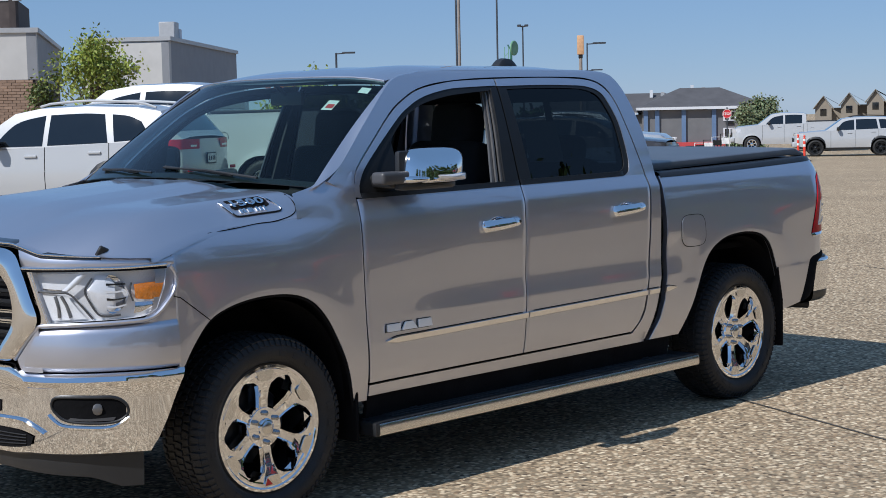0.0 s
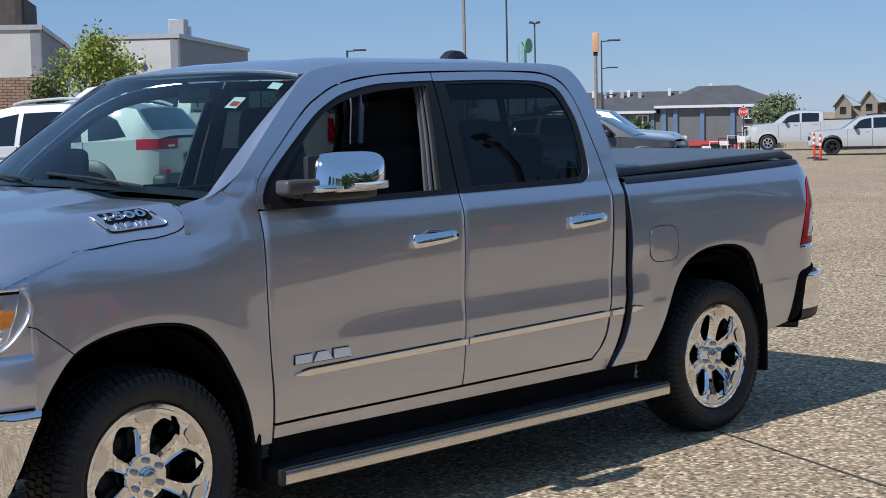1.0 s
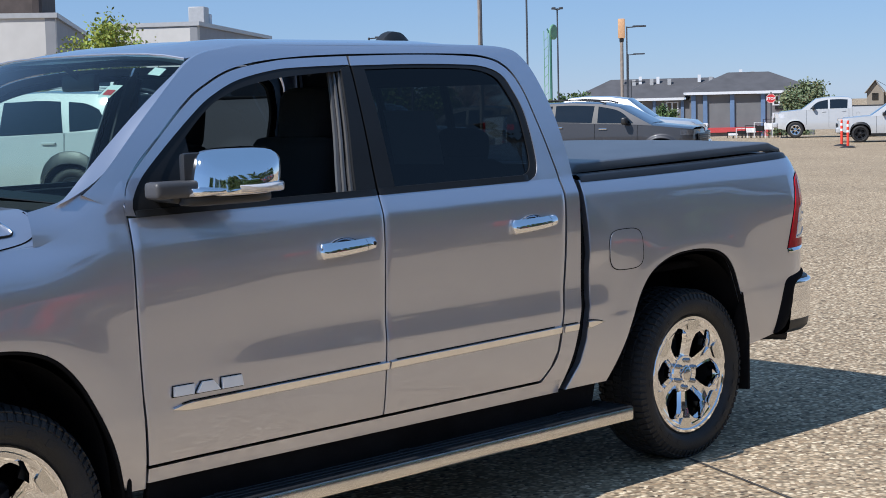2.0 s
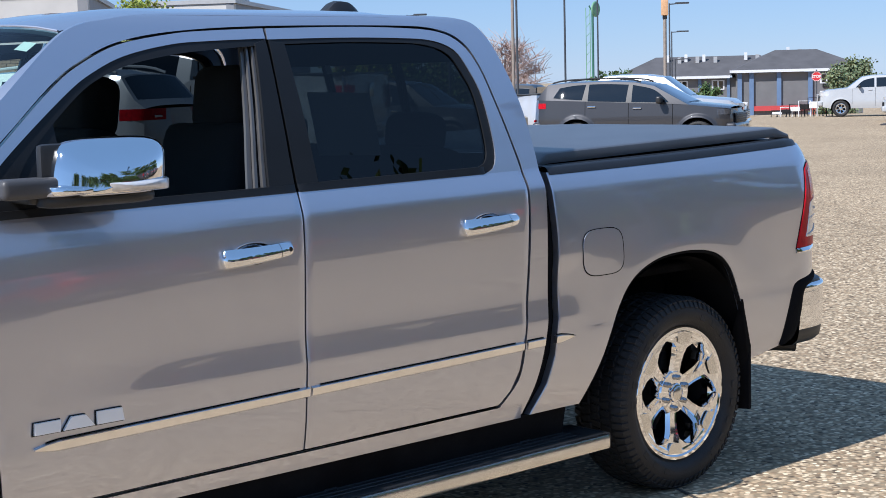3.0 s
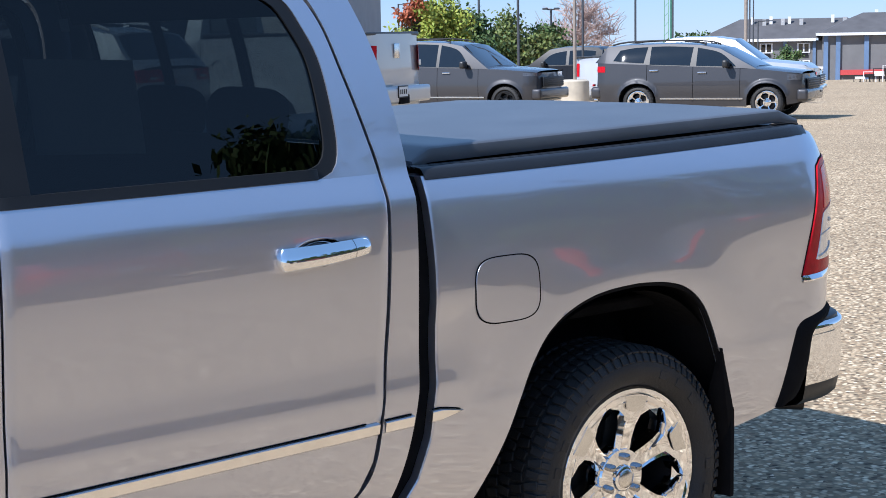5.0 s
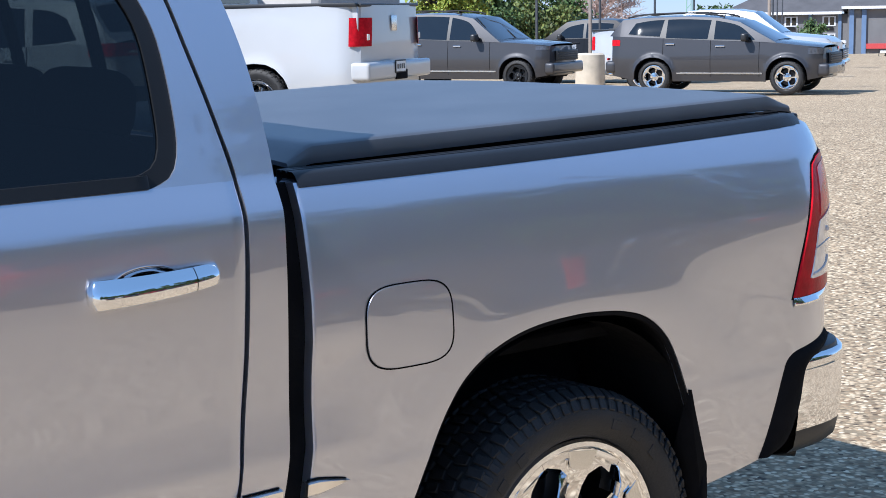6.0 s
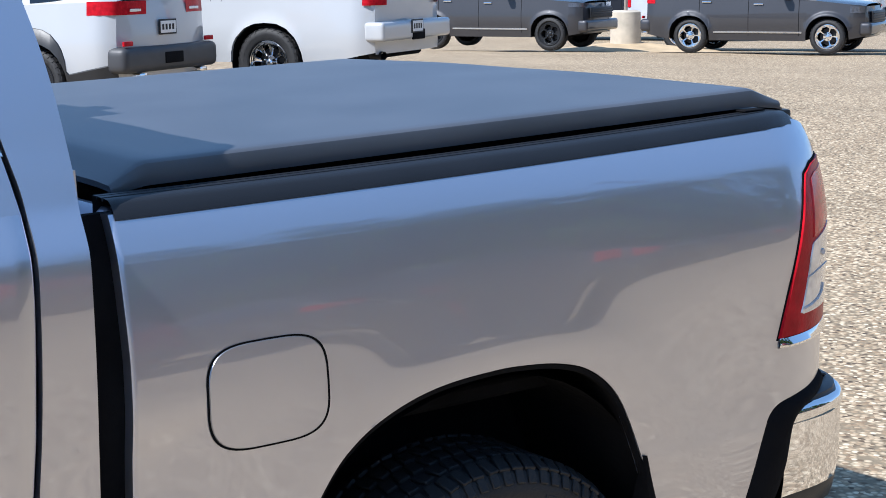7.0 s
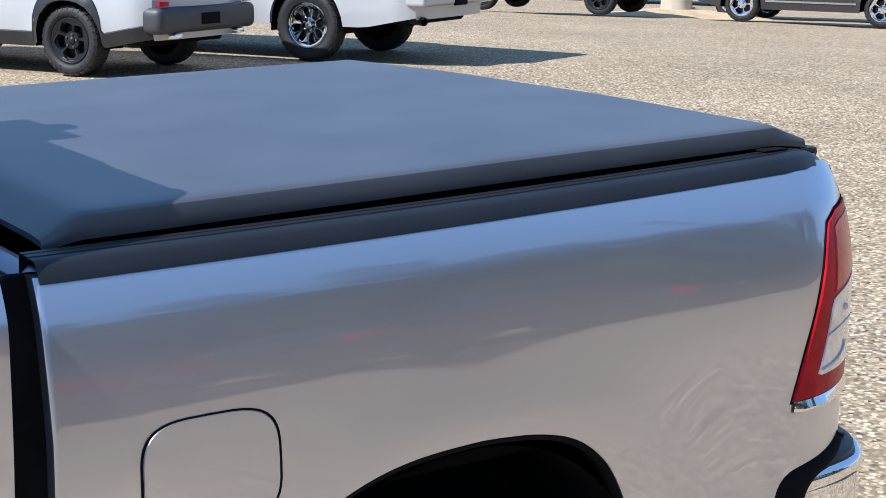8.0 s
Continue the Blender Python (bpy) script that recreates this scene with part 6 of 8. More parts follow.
def vehicle(name, label, category, m, paint, wb, fo, ro, width, tyre_r, rim_r, spokes, rim_mat, belt, top, roof, panes, gaps, handles,
            cladding=None, pickup=None, low=0.30, rails=False, flare=None, lamp_rear=None, lamp_front=None, bumper_rear=None, strip_z=None, see=DARKGLASS, mirror_x=0.9, badge=False, skirt=None):
    """A road vehicle with its front axle at x = 0 and its nose towards -x.
    belt: (x, z) of the waist; top: (x, z) of bonnet, waist and tail; roof: (x, z) of the roof line with its glass slopes."""
    v = thing(name, label, category, "parked vehicles", at=m)
    hw = width / 2
    x0, x1 = -fo, wb + ro
    ends = [(x0, 0.80), (x0 + 0.08, 0.88), (x0 + 0.25, 0.945), (x0 + 0.6, 0.985), (x0 + 1.0, 1.0), (x1 - 0.6, 1.0), (x1 - 0.2, 0.975), (x1 - 0.06, 0.93), (x1, 0.86)]
    r = tyre_r + 0.075

    def wide(x, z):
        p = interp(z, [(0.2, 0.93), (0.45, 0.975), (0.62, 0.998), (0.78, 1.0), (0.95, 0.985), (1.15, 0.965), (1.5, 0.93)])
        w = hw * p * interp(x, ends)
        if flare:
            for cx in (0.0, wb):
                q = math.hypot(x - cx, z - tyre_r)
                w += flare * max(0, 1 - max(0, q - r - 0.015) / 0.055) if q < r + 0.07 else 0
        return w

    def bottom(x):
        z = low + 0.10 * max(0, (x0 + 0.5 - x)) / 0.5 + 0.12 * max(0, x - (x1 - 0.6)) / 0.6
        for cx in (0.0, wb):
            d = abs(x - cx) / r
            if d < 1:
                z = max(z, tyre_r + r * (1 - d ** 2.4) ** (1 / 2.1) - 0.02)
        return z

    xs = sorted(set([round(float(q), 3) for q in np.linspace(x0, x1, 46)] + [round(cx + r * k, 3) for cx in (0, wb) for k in (-1.0, -0.97, -0.9, -0.8, -0.6, -0.35, 0, 0.35, 0.6, 0.8, 0.9, 0.97, 1.0)]))
    xs = [q for q in xs if x0 <= q <= x1]
    for s in (-1, 1):
        rows = []
        for x in xs:
            zb, zt = bottom(x), interp(x, top)
            rows.append([(x, s * wide(x, zb + (zt - zb) * k / 12), zb + (zt - zb) * k / 12) for k in range(13)])
        body = part("body_side", sheet(rows, (0, -s * 0.04, 0)), paint, v)
        # dark door gaps
        for gx in gaps:
            rows = []
            for k in range(13):
                z = bottom(gx) + 0.10 + (interp(gx, belt) - bottom(gx) - 0.10) * k / 12
                rows.append([(gx - 0.006, s * (wide(gx, z) + 0.001), z), (gx + 0.006, s * (wide(gx, z) + 0.001), z)])
            part("door_gap", sheet(rows, None), LINER, body)
        for hx in handles:
            z = interp(hx, belt) - 0.12
            part("handle", box((0.20, 0.035, 0.035), (hx, s * (wide(hx, z) + 0.012), z), 0.012, 2), paint if paint is not GREY else CHROME, body)
        if cladding:
            rows = []
            for x in xs:
                if not (x0 + 0.0 <= x <= x1):
                    continue
                zb = bottom(x)
                rows.append([(x, s * (wide(x, zb) + 0.006), zb - 0.006), (x, s * (wide(x, zb + cladding) + 0.012), zb + cladding - 0.012), (x, s * (wide(x, zb + cladding) + 0.001), zb + cladding)])
            part("cladding", sheet(rows, None), GREYPLASTIC if paint is GREY else PLASTIC, body)
        if strip_z:
            part("sill_strip", sheet([[(x, s * (wide(x, strip_z) + o), strip_z + dz) for o, dz in ((0.002, -0.02), (0.014, -0.014), (0.014, 0.014), (0.002, 0.02))] for x in np.linspace(r + 0.08, wb - r - 0.08, 12)], None), SATIN, body)
        for cx in (0.0, wb):
            w = thing("wheel", "", "")
            w.parent = v
            w.location = (cx, s * (hw - 0.155), tyre_r)
            if s > 0:
                w.rotation_euler = (0, radians(17), math.pi)
            else:
                w.rotation_euler = (0, radians(11), 0)
            wheel_simple(w, tyre_r, rim_r, 0.25, spokes, rim_mat)
            bm = lathe([(r + 0.0, -0.02), (r + 0.004, 0.30), (0.0, 0.31)], 24, arc=(-8, 188))
            bmesh.ops.transform(bm, matrix=Matrix.Translation((cx, s * (hw - 0.06), tyre_r - 0.01)) @ Matrix.Diagonal((1, -s, 1, 1)), verts=bm.verts)
            part("arch_liner", bm, LINER, v)
    # bonnet, deck and tail
    def across(xa, xb, n, zf, crown, nm, mat=paint):
        rows = []
        for k in range(n + 1):
            x = xa + (xb - xa) * k / n
            z = zf(x)
            w = wide(x, z)
            rows.append([(x, w * y, z + crown * (1 - y ** 4)) for y in np.linspace(-1, 1, 13)])
        return part(nm, sheet(rows, None), mat, v)
    wsx = roof[0][0]
    across(x0, wsx + 0.25, 14, lambda x: interp(x, top), 0.045, "bonnet")
    def end_face(x, nm, mat=paint, z1=None, bulge=0.07):
        zt = z1 or interp(x, top)
        sign = -1 if x < 0 else 1
        rows = []
        for k in range(9):
            z = bottom(x) - 0.02 + (zt - bottom(x) + 0.02) * k / 8
            w = wide(x, z)
            rows.append([(x + sign * bulge * (1 - abs(y) ** 3) * (0.6 + 0.4 * math.sin(math.pi * k / 8)), w * y, z) for y in np.linspace(-1, 1, 15)])
        return part(nm, sheet(rows, None), mat, v)
    end_face(x0, "nose", bulge=0.12)
    part("underbody", box((x1 - x0 - 0.3, width * 0.72, 0.18), ((x0 + x1) / 2, 0, low + 0.12), 0.03, 1), LINER, v)
    # cabin
    zr = max(z for _, z in roof)
    rx0, rx1 = roof[0][0], roof[-1][0]

    def cab_w(x, z):
        zb = interp(x, belt)
        t = min(1, max(0, (z - zb) / (zr - zb)))
        return wide(x, zb) * (1 - 0.19 * t - 0.05 * t * t) * (1 - 0.03 * max(0, (x - (rx1 - 0.7)) / 0.7))

    cx = sorted(set([round(float(q), 3) for q in np.linspace(rx0, rx1, 30)] + [a for a, _ in roof]))
    for s in (-1, 1):
        rows = []
        for x in cx:
            zb, zt = interp(x, belt), max(interp(x, roof), interp(x, belt) + 0.002)
            rows.append([(x, s * cab_w(x, zb + (zt - zb) * k / 6), zb + (zt - zb) * k / 6) for k in range(7)])
        side = part("cabin_side", sheet(rows, None), paint, v)
        if paint in (GREY, BLACKP):
            lo_line = [p for pn in panes for p in pn[0]]
            hi_line = [p for pn in panes for p in pn[1]]
            a, b = curve([(x, 0, z - 0.012) for x, z in lo_line], 30), curve([(x, 0, z + 0.014) for x, z in hi_line], 30)
            part("pillar_trim", sheet([[(p.x + (q.x - p.x) * k / 5, s * (cab_w(p.x + (q.x - p.x) * k / 5, p.z + (q.z - p.z) * k / 5) + 0.003), p.z + (q.z - p.z) * k / 5) for p, q in zip(a, b)] for k in range(6)], None), GREYTRIM, side)
        for k, pn in enumerate(panes):
            lowl, high = pn
            a, b = curve([(x, 0, z) for x, z in lowl], 10), curve([(x, 0, z) for x, z in high], 10)
            rows = []
            for j in range(5):
                rows.append([])
                for p, q in zip(a, b):
                    mm = p.lerp(q, j / 4)
                    rows[-1].append((mm.x, s * (cab_w(mm.x, mm.z) + 0.006), mm.z))
            part("side_window", sheet(rows, (0, -s * 0.006, 0)), see, side)
    rows = []
    for x in cx:
        z = max(interp(x, roof), interp(x, belt) + 0.002)
        w = cab_w(x, z)
        rows.append([(x, w * y, z + 0.035 * (1 - abs(y) ** 3)) for y in np.linspace(-1, 1, 13)])
    shell = part("roof", sheet(rows, None), paint, v)
    def slope(xa, xb, nm, mat=DARKGLASS, inset=0.90):
        rows = []
        for k in range(9):
            x = xa + (xb - xa) * k / 8
            z = interp(x, roof)
            w = cab_w(x, z) * inset
            rows.append([(x, w * y, z + 0.035 * (1 - abs(y) ** 3) + 0.010) for y in np.linspace(-1, 1, 11)])
        part(nm, sheet(rows, None), mat, shell)
    slope(roof[0][0] + 0.05, roof[1][0], "windscreen")
    if not pickup:
        slope(roof[-2][0] + 0.02, roof[-1][0] - 0.02, "tail_window")
        end_face(x1, "tail", bulge=0.10)
        across(rx1 - 0.05, x1, 5, lambda x: interp(x, top), 0.02, "tail_top")
    else:
        # bed of a pickup: rails, floor, tailgate
        bx = pickup
        zt = interp(x1, top)
        wall = part("cab_back", sheet([[(rx1 + 0.01, cab_w(rx1, z) * y, z) for y in np.linspace(-1, 1, 9)] for z in np.linspace(0.9, interp(rx1, roof) + 0.02, 6)], (-0.05, 0, 0)), paint, v)
        part("back_window", box((0.012, width * 0.62, 0.34), (rx1 + 0.02, 0, zr - 0.24), 0.004, 1), DARKGLASS, wall)
        for s in (-1, 1):
            part("bed_rail", box((x1 - bx - 0.04, 0.10, 0.05), ((x1 + bx) / 2, s * (wide(wb, zt) - 0.055), zt + 0.006), 0.015, 2), PLASTIC, v)
            part("bed_wall", box((x1 - bx - 0.04, 0.06, 0.5), ((x1 + bx) / 2, s * (wide(wb, zt) - 0.10), zt - 0.26), 0.01, 1), paint, v)
        part("bed_floor", box((x1 - bx, width * 0.8, 0.05), ((x1 + bx) / 2, 0, 0.85), 0.01, 1), LINER, v)
        gate = end_face(x1, "tailgate", z1=zt, bulge=0.05)
        part("gate_top", box((0.06, width * 0.84, 0.04), (x1 - 0.01, 0, zt + 0.0), 0.012, 2), PLASTIC, gate)
        part("gate_emblem", box((0.02, 0.16, 0.19), (x1 + 0.055, 0, zt - 0.22), 0.02, 2), SATIN, gate)
    # lamps
    for s in (-1, 1):
        if lamp_rear:
            lx, lz0, lz1, wrap = lamp_rear
            rows = []
            for k in range(7):
                z = lz0 + (lz1 - lz0) * k / 6
                w = wide(x1, z)
                rows.append([(lx, s * (wide(lx, z) + 0.006), z), ((lx + x1) / 2, s * (wide((lx + x1) / 2, z) + 0.010), z), (x1 - 0.03, s * (wide(x1 - 0.03, z) + 0.012), z), (x1 + 0.012, s * (w - 0.01), z), (x1 + 0.05, s * (w - wrap * 0.5), z), (x1 + 0.075, s * (w - wrap), z)])
            lamp = part("tail_lamp", sheet(rows, None), REDLENS, v)
            part("clear_section", box((0.012, wrap * 0.45, (lz1 - lz0) * 0.22), (x1 + 0.060, s * (wide(x1, lz0) - wrap * 0.6), lz0 + (lz1 - lz0) * 0.32), 0.004, 1), CLEARLENS, lamp)
        if lamp_front:
            lx, lz0, lz1, wrap = lamp_front
            rows = []
            for k in range(6):
                z = lz0 + (lz1 - lz0) * k / 5
                w = wide(x0, z)
                rows.append([(lx, s * (wide(lx, z) + 0.006), z), ((lx + x0) / 2, s * (wide((lx + x0) / 2, z) + 0.010), z), (x0 + 0.03, s * (wide(x0 + 0.03, z) + 0.01), z), (x0 - 0.02, s * (w - 0.02), z), (x0 - 0.085, s * (w - wrap), z)])
            lamp = part("headlamp", sheet(rows, None), SMOKED if paint in (GREY, BLACKP) else CLEARLENS, v)
        # mirror
        z = interp(mirror_x, belt) + 0.06
        mi = part("door_mirror", box((0.13, 0.23, 0.17), (mirror_x, s * (cab_w(mirror_x, z) + 0.17), z + 0.03), 0.05, 3), PLASTIC if paint is not WHITE or pickup is None else PLASTIC, v)
        part("stalk", box((0.06, 0.14, 0.05), (mirror_x + 0.01, s * (cab_w(mirror_x, z) + 0.03), z - 0.03), 0.015, 2), PLASTIC, mi)
        if rails:
            pts = [(roof[1][0] + 0.35 + (roof[-2][0] - roof[1][0] - 0.45) * k / 12, s * cab_w(1.5, zr) * 0.90, interp(roof[1][0] + 0.35 + (roof[-2][0] - roof[1][0] - 0.45) * k / 12, roof) + 0.035 + 0.045 * math.sin(math.pi * k / 12) ** 0.4) for k in range(13)]
            part("roof_rail", tube(pts, 0.019, 8), rails, v)
    # grille, bumpers, plate
    gz = interp(x0, top)
    g = part("grille", box((0.05, width * 0.62, 0.24), (x0 - 0.10, 0, gz - 0.22), 0.02, 2), TRIM, v)
    part("front_bumper", box((0.24, width * 0.92, 0.26), (x0 - 0.03, 0, low + 0.25), 0.07, 3), bumper_rear or paint, v)
    for k in range(4):
        part("grille_bar", box((0.02, width * 0.60, 0.016), (x0 - 0.13, 0, gz - 0.30 + 0.05 * k), 0.004, 1), CHROME if pickup else DARKMETAL, g)
    rb = part("rear_bumper", box((0.26, width * 0.93, 0.27 if not pickup else 0.22), (x1 + 0.02, 0, low + (0.30 if not pickup else 0.36)), 0.09 if not pickup else 0.05, 4), bumper_rear or paint, v)
    part("tow_recess", box((0.03, 0.34, 0.12), (x1 + 0.145, 0, low + 0.30), 0.02, 2), LINER, rb)
    pl = part("number_plate", box((0.012, 0.32, 0.16), (x1 + (0.115 if not pickup else 0.155), -0.05, low + (0.62 if not pickup else 0.40)), 0.004, 1), TRIM, v)
    part("plate_face", box((0.006, 0.28, 0.125), (x1 + (0.123 if not pickup else 0.163), -0.05, low + (0.62 if not pickup else 0.40)), 0.002, 1), STICKER, pl)
    for k in range(4):
        part("bar", box((0.004, 0.035, 0.06), (x1 + (0.127 if not pickup else 0.167), -0.15 + 0.062 * k, low + (0.62 if not pickup else 0.40)), 0.001, 1), DARKMETAL, pl)
    if not pickup:
        for s in (-1, 1):
            part("exhaust_tip", box((0.14, 0.14, 0.05), (x1 + 0.08, s * width * 0.30, low + 0.14), 0.02, 2), CHROME, v)
            part("rear_reflector", box((0.03, 0.16, 0.05), (x1 + 0.10, s * width * 0.40, low + 0.47), 0.012, 2), REDLENS, v)
    else:
        part("exhaust_pipe", tube([(x1 - 0.6, -0.55, low + 0.10), (x1 - 0.1, -0.70, low + 0.09), (x1 + 0.06, -0.78, low + 0.08)], 0.05, 12, caps=False), DARKMETAL, v)
        part("fuel_cap_ring", tube([(wb - 0.68 + 0.085 * math.cos(a), -(wide(wb - 0.68, 1.18) + 0.002), 1.18 + 0.085 * math.sin(a)) for a in np.linspace(0, 2 * math.pi, 25)], 0.004, 5, caps=False), GREYPLASTIC, v)
    return v


def stand(wheel_xy, yaw, wb_local, y_local):
    """Pose that puts the local ground point (wb_local, y_local) on wheel_xy."""
    a = radians(yaw)
    c, s = math.cos(a), math.sin(a)
    z = ground_z(*wheel_xy)
    return pose(wheel_xy[0] - (c * wb_local - s * y_local), wheel_xy[1] - (s * wb_local + c * y_local), z, 0, 0, yaw)


def small_suv(m, paint, label, **kw):
    return vehicle("suv", label, "suv", m, paint, 2.72, 0.92, 0.98, 1.90, 0.365, 0.235, 5, TRIM,
        belt=[(-0.9, 1.0), (0.5, 1.09), (1.6, 1.12), (2.7, 1.17), (3.7, 1.20)], top=[(-0.92, 0.86), (-0.6, 0.98), (0.2, 1.06), (0.7, 1.09), (1.6, 1.12), (2.7, 1.17), (3.7, 1.20)],
        roof=[(0.35, 1.08), (1.10, 1.60), (1.5, 1.67), (2.2, 1.69), (3.0, 1.66), (3.35, 1.60), (3.70, 1.16)],
        panes=[([(0.82, 1.13), (1.2, 1.135), (1.60, 1.14)], [(0.84, 1.16), (1.15, 1.46), (1.60, 1.57)]), ([(1.68, 1.145), (2.2, 1.16), (2.62, 1.175)], [(1.68, 1.575), (2.2, 1.59), (2.52, 1.575)]), ([(2.72, 1.185), (3.0, 1.205), (3.26, 1.24)], [(2.64, 1.57), (2.9, 1.54), (3.10, 1.46)])],
        gaps=[0.62, 1.64, 2.64], handles=[1.42, 2.42], cladding=0.15, low=0.30, rails=WHITE if paint is WHITE else DARKMETAL, flare=0.02, lamp_rear=(3.42, 1.06, 1.20, 0.42), lamp_front=(-0.55, 0.92, 1.0, 0.40), bumper_rear=DARKPLASTIC, **kw)


# the white compact SUV and the white heavy pickup in the row behind
ROW = -60.5
small_suv(stand((8.11, 12.26), ROW, 2.72, -0.92), WHITE, "white compact SUV with roof rails and dark lower bumper")


def big_pickup(m, paint, label, tyre=0.415, rim=0.262, rim_mat=None, name="pickup_truck", spokes=6, bump=None):
    return vehicle(name, label, "pickup truck", m, paint, 3.79, 0.98, 1.36, 2.06, tyre, rim, spokes, rim_mat or CHROME,
        belt=[(-1, 1.30), (0.4, 1.40), (1.6, 1.44), (3.0, 1.47)], top=[(-0.98, 1.16), (-0.75, 1.32), (0.3, 1.42), (0.6, 1.40), (1.6, 1.44), (2.80, 1.47), (2.83, 1.54), (5.15, 1.57)],
        roof=[(0.28, 1.41), (1.02, 1.96), (1.5, 2.03), (2.3, 2.04), (2.68, 2.01), (2.80, 1.92)],
        panes=[([(0.72, 1.45), (1.2, 1.46), (1.62, 1.465)], [(0.76, 1.50), (1.10, 1.80), (1.62, 1.92)]), ([(1.72, 1.465), (2.2, 1.475), (2.58, 1.48)], [(1.72, 1.925), (2.2, 1.935), (2.60, 1.91)])],
        gaps=[0.55, 1.67, 2.66, 2.85], handles=[1.42, 2.42], pickup=2.86, low=0.42, lamp_rear=(5.03, 1.08, 1.42, 0.15), lamp_front=(-0.55, 1.04, 1.24, 0.36), bumper_rear=bump or paint, flare=0.015)


big_pickup(stand((11.19, 12.72), ROW, 3.79, -0.98), WHITE, "white heavy-duty crew-cab pickup truck with chrome wheels", bump=WHITE, spokes=8)

ROW2 = 114.5
# dark grey SUV and crossover facing the other way
vehicle("suv", "dark grey mid-size SUV with black wheels", "suv", stand((24.50, 23.20), ROW2, 0.0, 0.98), GREY, 2.96, 0.74, 1.02, 1.96, 0.375, 0.255, 5, TRIM,
        belt=[(-0.9, 1.05), (0.5, 1.15), (1.6, 1.18), (2.9, 1.23), (4.0, 1.26)], top=[(-0.92, 0.95), (-0.7, 1.07), (0.2, 1.14), (0.7, 1.15), (1.6, 1.18), (2.9, 1.23), (3.98, 1.26)],
        roof=[(0.42, 1.14), (1.18, 1.69), (1.6, 1.77), (2.3, 1.80), (3.2, 1.78), (3.62, 1.72), (3.98, 1.24)],
        panes=[([(0.92, 1.19), (1.3, 1.195), (1.72, 1.20)], [(0.94, 1.22), (1.25, 1.59), (1.72, 1.72)]), ([(1.80, 1.205), (2.3, 1.22), (2.78, 1.235)], [(1.80, 1.73), (2.3, 1.75), (2.70, 1.745)]), ([(2.88, 1.245), (3.2, 1.26), (3.48, 1.28)], [(2.80, 1.74), (3.1, 1.725), (3.38, 1.66)])],
        gaps=[0.68, 1.76, 2.80], handles=[1.52, 2.56], low=0.30, rails=DARKMETAL, flare=0.03, lamp_rear=(3.70, 1.08, 1.20, 0.5), lamp_front=(-0.45, 0.97, 1.05, 0.45), strip_z=0.48, mirror_x=1.0)
vehicle("crossover", "dark grey crossover wagon with chrome wheels and silver sill strips", "crossover", stand((26.90, 17.40), ROW2 + 1.5, 0.0, 0.93), GREY, 2.89, 0.72, 0.98, 1.86, 0.362, 0.250, 5, CHROME,
        belt=[(-0.9, 0.98), (0.5, 1.10), (1.6, 1.14), (2.9, 1.20), (4.0, 1.24)], top=[(-0.95, 0.86), (-0.7, 0.98), (0.2, 1.08), (0.7, 1.10), (1.6, 1.14), (2.9, 1.20), (3.94, 1.24)],
        roof=[(0.22, 1.08), (1.05, 1.52), (1.5, 1.61), (2.2, 1.645), (3.2, 1.625), (3.66, 1.585), (3.94, 1.22)],
        panes=[([(0.68, 1.14), (1.1, 1.15), (1.56, 1.16)], [(0.70, 1.17), (1.05, 1.44), (1.56, 1.555)]), ([(1.70, 1.165), (2.2, 1.18), (2.62, 1.195)], [(1.66, 1.565), (2.2, 1.59), (2.62, 1.585)]), ([(2.76, 1.225), (3.1, 1.245), (3.48, 1.28)], [(2.70, 1.58), (3.0, 1.565), (3.34, 1.51)])],
        gaps=[0.58, 1.63, 2.68], handles=[1.42, 2.52], low=0.27, rails=DARKMETAL, flare=0.05, lamp_rear=(3.66, 1.03, 1.16, 0.34), lamp_front=(-0.44, 0.84, 0.97, 0.42), strip_z=0.44, mirror_x=0.86)
big_pickup(stand((31.5, 20.9), ROW2 + 7, 0.0, 0.98), PALE, "pale silver heavy-duty pickup truck beside the dark crossover", bump=CHROME)
big_pickup(stand((36.8, 31.0), ROW, 3.79, -0.98), BLACKP, "black crew-cab pickup truck with bright window trim", tyre=0.40, rim_mat=DARKMETAL)
big_pickup(stand((66.0, 39.4), -57, 0.0, -0.98), WHITE, "white heavy-duty pickup truck at the edge of the lot", bump=WHITE)
vehicle("suv", "white mid-size SUV with black wheels at the edge of the lot", "suv", stand((58.8, 31.3), -57, 0.0, -0.95), WHITE, 2.91, 0.90, 1.0, 1.94, 0.38, 0.255, 5, TRIM,
        belt=[(-0.9, 1.05), (0.5, 1.15), (1.6, 1.18), (2.9, 1.23), (4.0, 1.26)], top=[(-0.90, 0.95), (-0.7, 1.07), (0.2, 1.14), (0.7, 1.15), (1.6, 1.18), (2.9, 1.23), (3.9, 1.26)],
        roof=[(0.42, 1.14), (1.18, 1.68), (1.6, 1.75), (2.3, 1.77), (3.2, 1.74), (3.58, 1.68), (3.88, 1.24)],
        panes=[([(0.92, 1.19), (1.3, 1.195), (1.72, 1.20)], [(0.94, 1.22), (1.25, 1.56), (1.72, 1.66)]), ([(1.80, 1.205), (2.3, 1.22), (2.78, 1.235)], [(1.80, 1.67), (2.3, 1.68), (2.70, 1.67)]), ([(2.88, 1.245), (3.2, 1.26), (3.44, 1.28)], [(2.80, 1.665), (3.1, 1.65), (3.30, 1.58)])],
        gaps=[0.68, 1.76, 2.80], handles=[1.52, 2.56], low=0.30, rails=DARKMETAL, flare=0.012, cladding=0.10, lamp_rear=(3.62, 1.08, 1.20, 0.5), lamp_front=(-0.55, 0.96, 1.06, 0.45), mirror_x=1.0)
